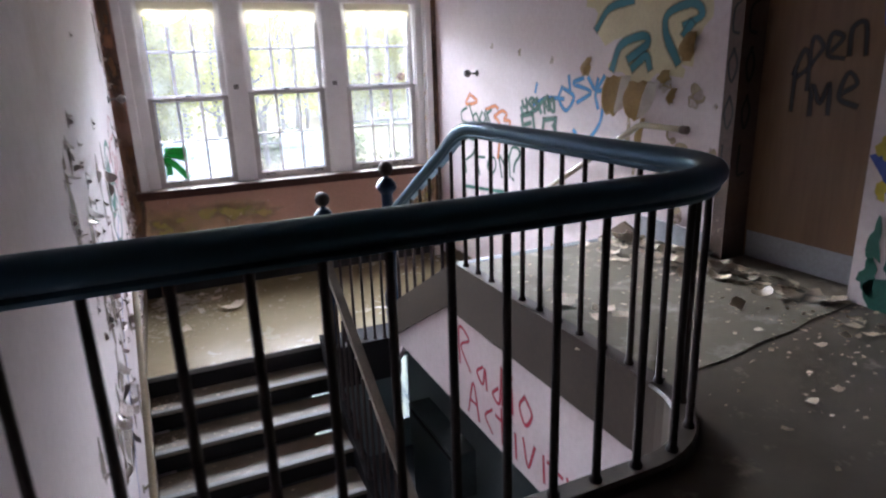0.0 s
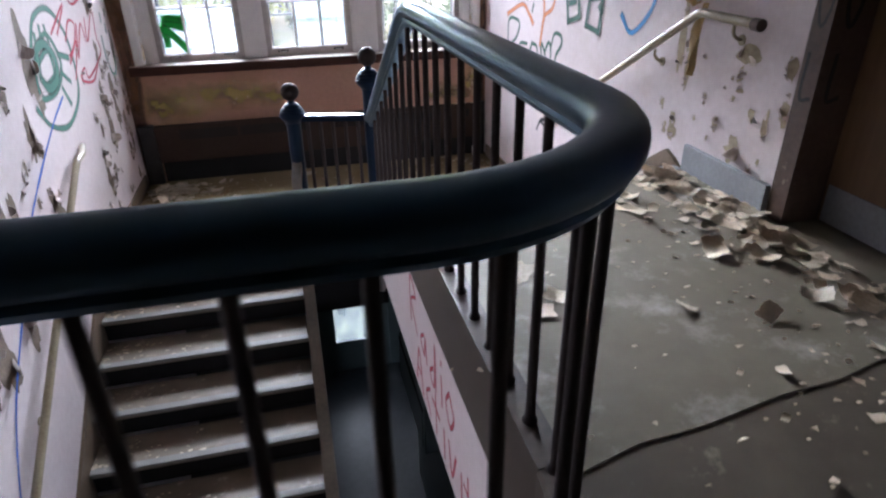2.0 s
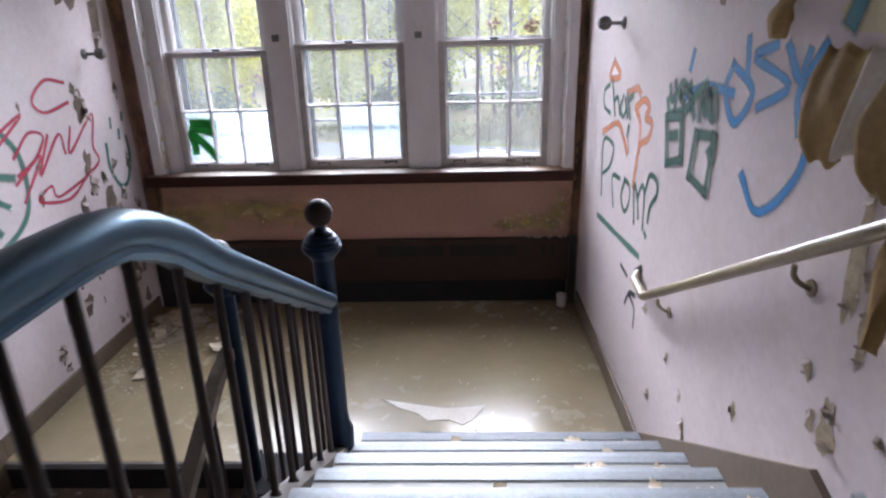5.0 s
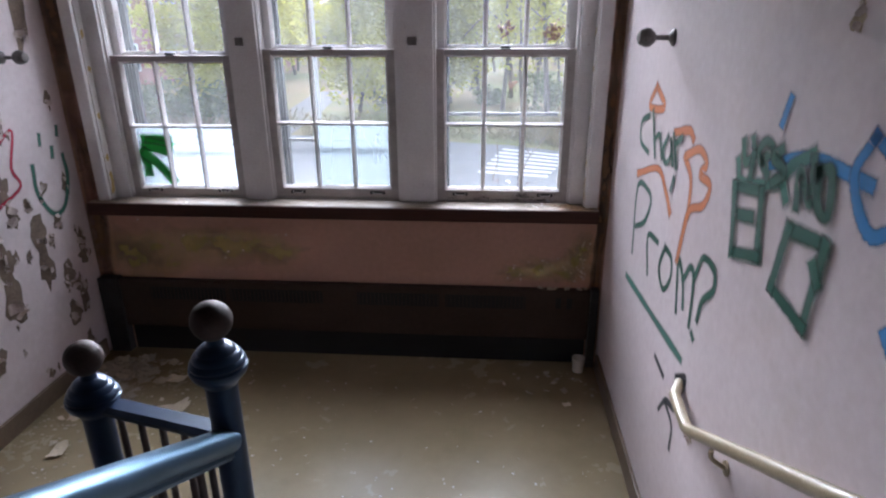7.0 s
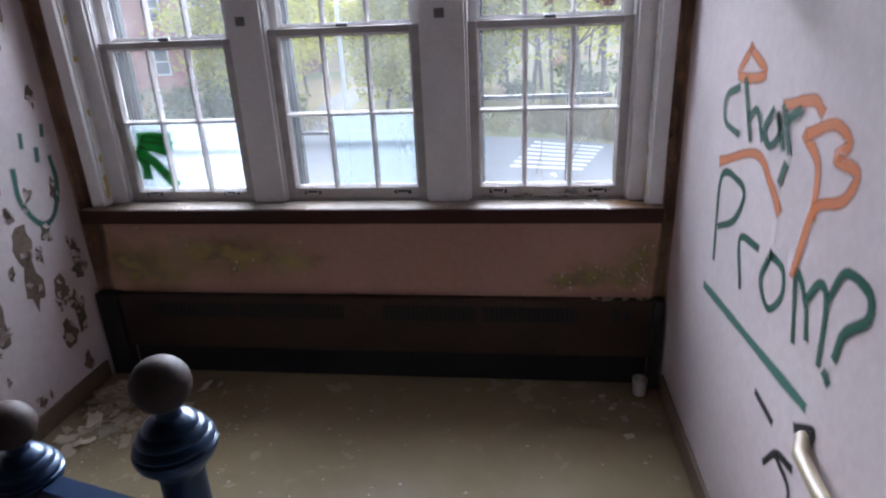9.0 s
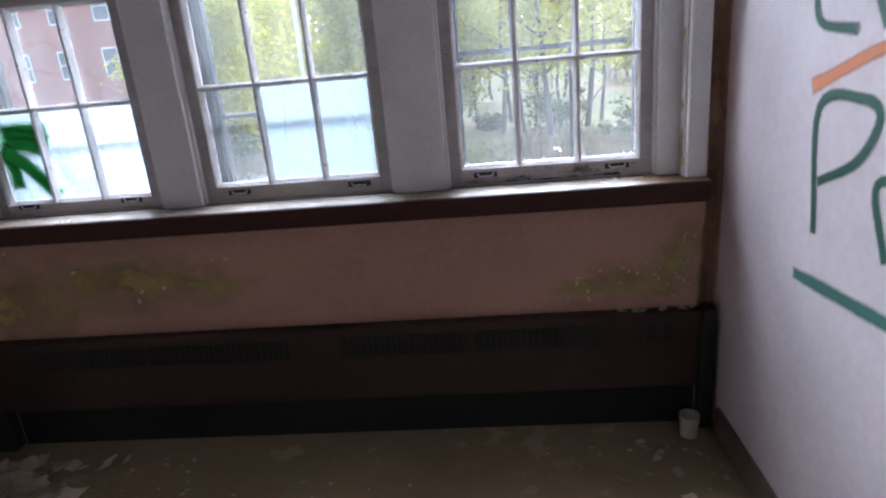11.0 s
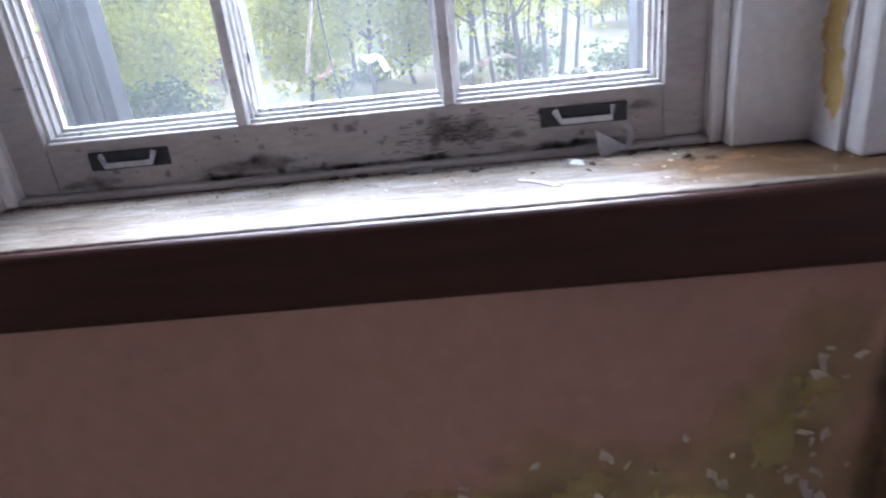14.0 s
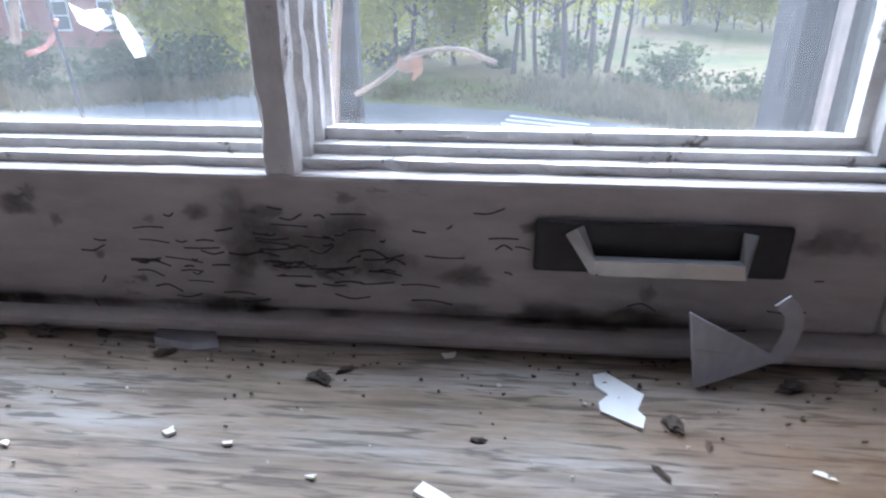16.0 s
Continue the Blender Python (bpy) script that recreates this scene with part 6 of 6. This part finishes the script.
for i, (x, y, r) in enumerate(((3.174, 6.761, 0.0075), (3.126, 6.735, 0.0075), (2.930, 6.762, 0.006), (2.869, 6.772, 0.009), (2.836, 6.774, 0.008), (2.895, 6.774, 0.006), (3.117, 6.712, 0.004), (3.222, 6.729, 0.010), (3.201, 6.772, 0.007), (3.225, 6.719, 0.007), (3.243, 6.717, 0.007), (2.998, 6.751, 0.007), (3.135, 6.726, 0.003), (3.06, 6.722, 0.003), (2.78, 6.768, 0.006), (3.212, 6.766, 0.006), (2.852, 6.768, 0.005), (3.006, 6.757, 0.005))):
    crumb(x, y, r * 0.75, 100 + i)
CHIP_PALE = material("small_pale_paint_chip", (0.78, 0.75, 0.68), (0.66, 0.60, 0.50), 60, 300, 0.6)
for i, (x, y, r) in enumerate(((3.165, 6.716, 0.0032), (3.203, 6.720, 0.0035), (3.182, 6.662, 0.0035), (2.978, 6.712, 0.0026), (2.956, 6.716, 0.0030), (3.168, 6.714, 0.0018), (3.046, 6.771, 0.0040), (3.215, 6.745, 0.0030), (3.01, 6.70, 0.0022), (3.19, 6.70, 0.0018), (2.905, 6.705, 0.0026))):
    a = 1.7 * i
    ol = [(x + r * (0.7 + 0.4 * math.sin(3.1 * k + i)) * math.cos(k * 1.047 + a), y + 0.75 * r * (0.7 + 0.4 * math.cos(2.3 * k + i)) * math.sin(k * 1.047 + a)) for k in range(6)]
    tagged(part("paint_chip", prism(ol, "z", SZ + 0.0005, SZ + 0.0013), CHIP_PALE), "small pale chip of paint on the wooden stool", "paint chip", "chips on the stool")
chips("stool_specks", 150, lambda r: (r.uniform(2.5, 3.42), r.uniform(6.63, 6.765)), SZ, (0.0003, 0.0009), 91, PAPER, "tiny pale specks on the wooden stool")
chips("stool_grit", 420, lambda r: (r.uniform(2.4, 3.42), 6.775 - abs(r.gauss(0, 0.022))), SZ, (0.0003, 0.0012), 92, DUST, "fine dark grit along the sash")
chips("stool_dust", 160, lambda r: (r.uniform(0.4, 2.5), r.uniform(6.60, 6.78)), SZ, (0.001, 0.005), 93, PAPER, "pale paint chips along the stool")
flakes(9, lambda r: (r.uniform(0.4, 1.2), r.uniform(6.64, 6.75), 0.5), SZ, (0.03, 0.07), 94, "paint flake on the window stool", "flakes on the stool", 0.05)
flakes(18, lambda r: (3.42 - abs(r.gauss(0, 0.16)), r.uniform(6.66, 6.69), 0.6), HT, (0.03, 0.09), 95, "paint flake on the heater top", "flakes on the heater", 0.05)

# ---- lower stair hall ----
cab = thing("wall_cabinet", (2.3, 4.05, -1.8), "teal metal cabinet fixed to the lower wall", "cabinet")
cab.matrix_world = Matrix()
part("cabinet_body", box((2.16, 3.62, -2.02), (2.359, 4.52, -1.62), 0.008), TEAL, cab)
part("cabinet_door", box((2.148, 3.66, -1.98), (2.158, 4.48, -1.68), 0.003), TEAL, cab)
part("lid_gap", box((2.150, 3.64, -1.665), (2.157, 4.50, -1.645)), BLACK, cab)

# ---- outside ----
GROUND = -3.5
GRASS = material("spring_grass", (0.22, 0.235, 0.075), (0.12, 0.13, 0.04), 0.5, 9, 0.9, bump=0.4, spots=(0.27, 0.205, 0.10), spot_scale=0.09, spot_at=(0.44, 0.56))
ROAD = material("grey_asphalt", (0.21, 0.215, 0.225), (0.15, 0.155, 0.165), 0.5, 12, 0.8)
LINE = material("white_road_paint", (0.7, 0.7, 0.7), (0.55, 0.55, 0.55), 3, 30, 0.7)


def ground_z(x, y):
    return GROUND + min(max(0, y - 58), 90) * 0.06

nx, ny = 60, 50
verts, faces = [], []
for j in range(ny + 1):
    for i in range(nx + 1):
        s = 2 * i / nx - 1
        x = 400 * s * abs(s)
        y = 7.4 + 560 * (j / ny) ** 2
        verts.append((x, y, ground_z(x, y)))
for j in range(ny):
    for i in range(nx):
        a = j * (nx + 1) + i
        faces.append((a, a + 1, a + nx + 2, a + nx + 1))
for x0, x1, y0, y1 in ((-400, -0.105, -400, 7.4), (3.815, 400, -400, 7.4), (-0.105, 3.815, -400, -3.46), (-0.105, 3.815, 7.002, 7.4)):
    a = len(verts)
    verts.extend([(x0, y0, GROUND), (x1, y0, GROUND), (x1, y1, GROUND), (x0, y1, GROUND)])
    faces.append((a, a + 1, a + 2, a + 3))
ground = from_lists("ground", (verts, faces, None), GRASS, None)
tagged(ground, "rough spring grass rising behind a road", "ground", kind="structure")
road = part("road", prism([(-60, 12.5), (-20, 20.5), (-12.2, 24.3), (-9.6, 26.3), (-6.0, 27.6), (-0.4, 26.9), (3.4, 25.9), (6.6, 24.2), (8.8, 21.6), (12, 15), (15, 8), (11, 8), (8.2, 13), (4, 17.2), (0, 18.6), (-6, 18.9), (-12, 15), (-60, 4)], "z", GROUND + 0.002, GROUND + 0.03), ROAD)
tagged(road, "grey asphalt road with a painted crosswalk", "road", kind="structure")
for i in range(7):
    xl, yl, xr, yr = 2.4 + 0.13 * i, 21.7 + 0.56 * i, 4.5 + 0.15 * i, 21.2 + 0.47 * i
    part("crosswalk_stripe", prism([(xl, yl), (xr, yr), (xr + 0.03, yr + 0.24), (xl + 0.03, yl + 0.28)], "z", GROUND + 0.032, GROUND + 0.036), LINE, road, "white painted stripe")
lane = part("lane", prism([(-7.7, 27.2), (-5.4, 27.3), (-5.6, 33), (-6.6, 42), (-8.2, 42), (-7.4, 33)], "z", GROUND + 0.002, GROUND + 0.024), ROAD)
tagged(lane, "narrow grey asphalt lane leading off the road", "lane", kind="structure")

BARK = material("grey_brown_bark", (0.13, 0.105, 0.085), (0.06, 0.05, 0.04), 6, 40, 0.9, bump=0.6, stretch=(1, 1, 0.2))
LEAF = material("yellow_green_spring_leaves", (0.54, 0.50, 0.075), (0.36, 0.37, 0.05), 1.5, 20, 0.6, bump=0)
LEAF_DARK = material("dark_green_shrub_leaves", (0.13, 0.165, 0.05), (0.065, 0.09, 0.028), 1.5, 20, 0.6, bump=0)


thin_leaf(LEAF)
thin_leaf(LEAF_DARK)


def leaves(data, centre, spread, count, size, rng):
    for _ in range(count):
        c = centre + Vector((rng.gauss(0, spread), rng.gauss(0, spread), rng.gauss(0, spread * 0.7)))
        e1 = Vector((rng.gauss(0, 1), rng.gauss(0, 1), rng.gauss(0, 0.6))).normalized() * size * rng.uniform(0.6, 1.4)
        e2 = e1.cross(Vector((rng.gauss(0, 1), rng.gauss(0, 1), rng.gauss(0, 1)))).normalized() * size * rng.uniform(0.4, 0.8)
        b = len(data[0])
        data[0].extend([c - e1, c + e2, c + e1, c - e2])
        data[1].append((b, b + 1, b + 2, b + 3))


def tree(seed, height, lean, crown_from, leafy, label):
    rng = random.Random(seed)
    t = thing("tree", (0, 0, 0), label, "tree", "roadside trees")
    bm = bmesh.new()
    top = []

    def limb(a, b, r0, r1):
        n = 6
        d = (b - a).normalized()
        s = d.orthogonal().normalized()
        u = d.cross(s)
        ra = [bm.verts.new(a + (s * math.cos(k * 1.047) + u * math.sin(k * 1.047)) * r0) for k in range(n)]
        rb = [bm.verts.new(b + (s * math.cos(k * 1.047) + u * math.sin(k * 1.047)) * r1) for k in range(n)]
        for k in range(n):
            bm.faces.new((ra[k], ra[(k + 1) % n], rb[(k + 1) % n], rb[k]))
    p = Vector((0, 0, -0.3))
    r = height * 0.011 + 0.03
    steps = 7
    for i in range(steps):
        q = p + Vector((rng.gauss(lean, 0.12), rng.gauss(0, 0.12), (height + 0.3) / steps))
        limb(p, q, r, r * 0.84)
        r *= 0.84
        if q.z > crown_from * height:
            for _ in range(3):
                a = rng.uniform(0, 6.28)
                ln = rng.uniform(0.10, 0.24) * height * (1.15 - q.z / height * 0.5)
                e = q + Vector((math.cos(a) * ln, math.sin(a) * ln, ln * rng.uniform(0.25, 0.8)))
                limb(q, e, r * 0.5, r * 0.16)
                top.append(q.lerp(e, 0.6))
                top.append(e)
                e2 = e + Vector((rng.gauss(0, 0.4), rng.gauss(0, 0.4), rng.uniform(0.1, 0.6)))
                limb(e, e2, r * 0.16, r * 0.06)
                top.append(e2)
        p = q
    top.append(p)
    part("trunk", bm, BARK, t)
    d = ([], [], [])
    for c in top:
        leaves(d, c, height * 0.075, leafy, 0.115, rng)
    from_lists("crown", (d[0], d[1], None), LEAF, t, "thin crown of yellow green leaves")
    return t


def shrub(seed, size):
    rng = random.Random(seed)
    t = thing("shrub", (0, 0, 0), "dense green shrub at the roadside", "shrub", "roadside shrubs")
    bm = bmesh.new()
    for _ in range(7):
        a = rng.uniform(0, 6.28)
        e = Vector((math.cos(a) * size * 0.6, math.sin(a) * size * 0.6, size * rng.uniform(0.5, 1.0)))
        s = Vector((0.02, 0, 0))
        v = [bm.verts.new(c) for c in (-s, s, e + s * 0.4, e - s * 0.4)]
        bm.faces.new(v)
        w = [bm.verts.new(c) for c in (Vector((0, -0.02, 0)), Vector((0, 0.02, 0)), e + Vector((0, 0.008, 0)), e - Vector((0, 0.008, 0)))]
        bm.faces.new(w)
    part("stems", bm, BARK, t)
    d = ([], [], [])
    for _ in range(26):
        c = Vector((rng.gauss(0, size * 0.45), rng.gauss(0, size * 0.45), abs(rng.gauss(size * 0.4, size * 0.25))))
        leaves(d, c, size * 0.16, 34, 0.09, rng)
    from_lists("foliage", (d[0], d[1], None), LEAF_DARK, t)
    return t


protos = [tree(1, 8.0, 0.05, 0.12, 100, "slender roadside tree with yellow green spring leaves"), tree(2, 6.5, -0.12, 0.10, 120, "slender roadside tree with yellow green spring leaves"), tree(3, 10.0, 0.1, 0.30, 46, "tall thin roadside tree with sparse spring leaves"), tree(4, 9.0, -0.06, 0.26, 34, "tall thin roadside tree with sparse spring leaves")]
rng = random.Random(17)
spots = [(2.1, 38.0, 2), (3.3, 34.6, 3), (4.3, 33.1, 2), (5.3, 31.7, 3), (6.3, 32.5, 2), (5.0, 36.4, 3), (7.4, 35.4, 2), (8.4, 37.1, 3), (3.9, 39.5, 2), (6.7, 40.5, 3)]
spots += [(-1.0, 34.5, 0), (0.6, 37.2, 1), (-2.8, 38.5, 0), (-0.4, 41.5, 0), (-3.8, 33.6, 1), (1.4, 43.5, 0), (-4.4, 42.5, 1), (-9.6, 34.5, 0), (-11.6, 38.0, 1), (-10.2, 41.0, 0), (-13.2, 35.5, 1), (-9.0, 30.6, 1)]
for _ in range(24):
    x, y = rng.uniform(-34, 30), rng.uniform(51, 66)
    spots.append((x, y, rng.choice((0, 1, 2, 3, 3))))
used = set()
for x, y, kind in spots:
    m = Matrix.Translation((x, y, ground_z(x, y))) @ Matrix.Rotation(rng.uniform(0, 6.28), 4, "Z") @ Matrix.Scale(rng.uniform(0.8, 1.2), 4)
    if kind not in used:
        used.add(kind)
        protos[kind].matrix_world = m
    else:
        copy_thing(protos[kind], m).matrix_world = m
sproto = [shrub(5, 1.3), shrub(6, 0.9)]
sh = [(-8.3, 28.9), (-11.6, 28.2), (-10.0, 28.8), (-13.2, 27.4), (-15.5, 29.5), (-12.5, 31.5), (-17.5, 31), (8.6, 27.5), (10.0, 25.6), (7.6, 29.4), (11.4, 24), (12.8, 28), (-3.0, 36.5), (2.6, 36.8), (5.8, 34.6), (-1.8, 40.2), (-14.8, 34), (-8.6, 33), (9.2, 31.5), (-20, 33)]
for i, (x, y) in enumerate(sh):
    m = Matrix.Translation((x, y, ground_z(x, y))) @ Matrix.Rotation(rng.uniform(0, 6.28), 4, "Z") @ Matrix.Scale(rng.uniform(0.8, 1.5), 4)
    if i < 2:
        sproto[i].matrix_world = m
    else:
        copy_thing(sproto[i % 2], m).matrix_world = m
# tall grass and brush along the far verge of the road
rng = random.Random(53)
bd = ([], [], [])
EDGE = [(-20, 21.5), (-12.2, 25.0), (-8.2, 28.0), (3.4, 26.6), (6.6, 24.8), (8.9, 22.2), (12.5, 15.5)]
for _ in range(2600):
    k = rng.choice((0, 1, 1, 2, 3, 3, 4, 4, 4, 5))
    s = rng.random()
    x = EDGE[k][0] + (EDGE[k + 1][0] - EDGE[k][0]) * s + abs(rng.gauss(0, 1.0))
    y = EDGE[k][1] + (EDGE[k + 1][1] - EDGE[k][1]) * s + abs(rng.gauss(0, 2.4))
    z = ground_z(x, y)
    h = rng.uniform(0.2, 0.75) * (0.45 if k == 2 else 1.0)
    for _ in range(5):
        bx, by = x + rng.gauss(0, 0.25), y + rng.gauss(0, 0.25)
        w = rng.uniform(0.008, 0.026)
        a = rng.uniform(0, 3.14)
        tip = Vector((bx + rng.gauss(0, 0.2), by + rng.gauss(0, 0.2), z + h * rng.uniform(0.6, 1.1)))
        o = len(bd[0])
        bd[0].extend([Vector((bx - w * math.cos(a), by - w * math.sin(a), z - 0.02)), Vector((bx + w * math.cos(a), by + w * math.sin(a), z - 0.02)), tip + Vector((w, 0, 0)), tip - Vector((w, 0, 0))])
        bd[1].append((o, o + 1, o + 2, o + 3))
BRUSH = material("dry_and_green_verge_brush", (0.33, 0.27, 0.15), (0.15, 0.13, 0.06), 0.4, 5, 0.9, bump=0)
thin_leaf(BRUSH)
brush = from_lists("roadside_brush", (bd[0], bd[1], None), BRUSH, None)
tagged(brush, "tall dry grass and green brush along the verge", "brush", kind="stuff")
# distant bare wood on the ridge, haze mixed into its bark and leaf colours
rng = random.Random(29)
verts, faces = [], []
lv = ([], [], [])
for _ in range(950):
    y = rng.uniform(60, 120)
    x = rng.uniform(-0.9, 0.75) * y
    z = ground_z(x, y)
    h, r = rng.uniform(10, 20), rng.uniform(0.05, 0.15)
    lx = rng.gauss(0, 0.5)
    b = len(verts)
    for k in range(3):
        a = k * 2.094
        verts.append((x + r * math.cos(a), y + r * math.sin(a), z - 0.3))
    for k in range(3):
        a = k * 2.094
        verts.append((x + lx + 0.3 * r * math.cos(a), y + 0.3 * r * math.sin(a), z + h))
    for k in range(3):
        faces.append((b + k, b + (k + 1) % 3, b + 3 + (k + 1) % 3, b + 3 + k))
    for _ in range(4):
        leaves(lv, Vector((x + rng.gauss(0, 1.4), y, z + rng.uniform(0.12, 1.1) * h)), 1.5, 20, 0.26, rng)
wood = from_lists("distant_wood", (verts, faces, None), material("haze_paled_bark", (0.24, 0.225, 0.21), (0.16, 0.15, 0.14), 1, 10, 0.9), None)
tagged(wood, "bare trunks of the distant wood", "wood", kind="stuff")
haze_leaf = material("haze_greyed_foliage", (0.26, 0.25, 0.15), (0.17, 0.165, 0.11), 0.5, 8, 0.9, bump=0)
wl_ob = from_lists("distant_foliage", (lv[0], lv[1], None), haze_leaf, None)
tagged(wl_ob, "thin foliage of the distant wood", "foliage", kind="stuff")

# brick building across the road
BRICK = material("red_brick_facade", (0.36, 0.17, 0.14), (0.24, 0.105, 0.09), 0.6, 9, 0.85, bump=0.2)
ROOF = material("grey_roof", (0.12, 0.12, 0.125), (0.08, 0.08, 0.085), 1, 12, 0.8)
DARK_GLASS = material("dark_window_glass", (0.10, 0.12, 0.14), (0.06, 0.07, 0.085), 1, 8, 0.15, bump=0)
house = thing("brick_building", (-42, 56, GROUND), "red brick building with white sash windows and a flat roof", "building")
house.matrix_world = Matrix()
bm = bmesh.new()
HX0, HX1, HY0, HY1, HZ = -52, -14.2, 45, 58, 8.0
add_box(bm, (HX0, HY0, GROUND - 0.5), (HX1, HY1, HZ))
part("facade", bm, BRICK, house)
part("roof", box((HX0 - 0.5, HY0 - 0.5, HZ), (HX1 + 0.5, HY1 + 0.5, HZ + 0.5), 0.05), ROOF, house)
WPROTO = None
for fl in range(3):
    for i in range(12):
        x = HX1 - 1.3 - 3.05 * i
        z = GROUND + 0.95 + 3.4 * fl
        if WPROTO is None:
            w = part("window", box((-0.55, -0.06, 0), (0.55, -0.01, 1.8), 0.01), LINE, house, "white framed sash window")
            w.location = (x, HY0, z)
            p1 = part("pane", box((-0.46, -0.075, 0.10), (0.46, -0.062, 0.87)), DARK_GLASS, w)
            p2 = part("pane", box((-0.46, -0.075, 0.94), (0.46, -0.062, 1.70)), DARK_GLASS, w)
            WPROTO = (w, p1, p2)
        else:
            o = shared("window", WPROTO[0].data, house, (x, HY0, z))
            o["label"] = "white framed sash window"
            for p in WPROTO[1:]:
                shared("pane", p.data, o)
pole = thing("street_pole", (-5.0, 30.8, GROUND), "pale wooden street pole beside the lane", "pole")
bmp = lathe([(0.0, -0.3), (0.11, -0.3), (0.085, 9.0), (0.0, 9.0)], 10)
pole.matrix_world = Matrix.Translation((-5.0, 30.8, GROUND))
part("shaft", bmp, LINE, pole)
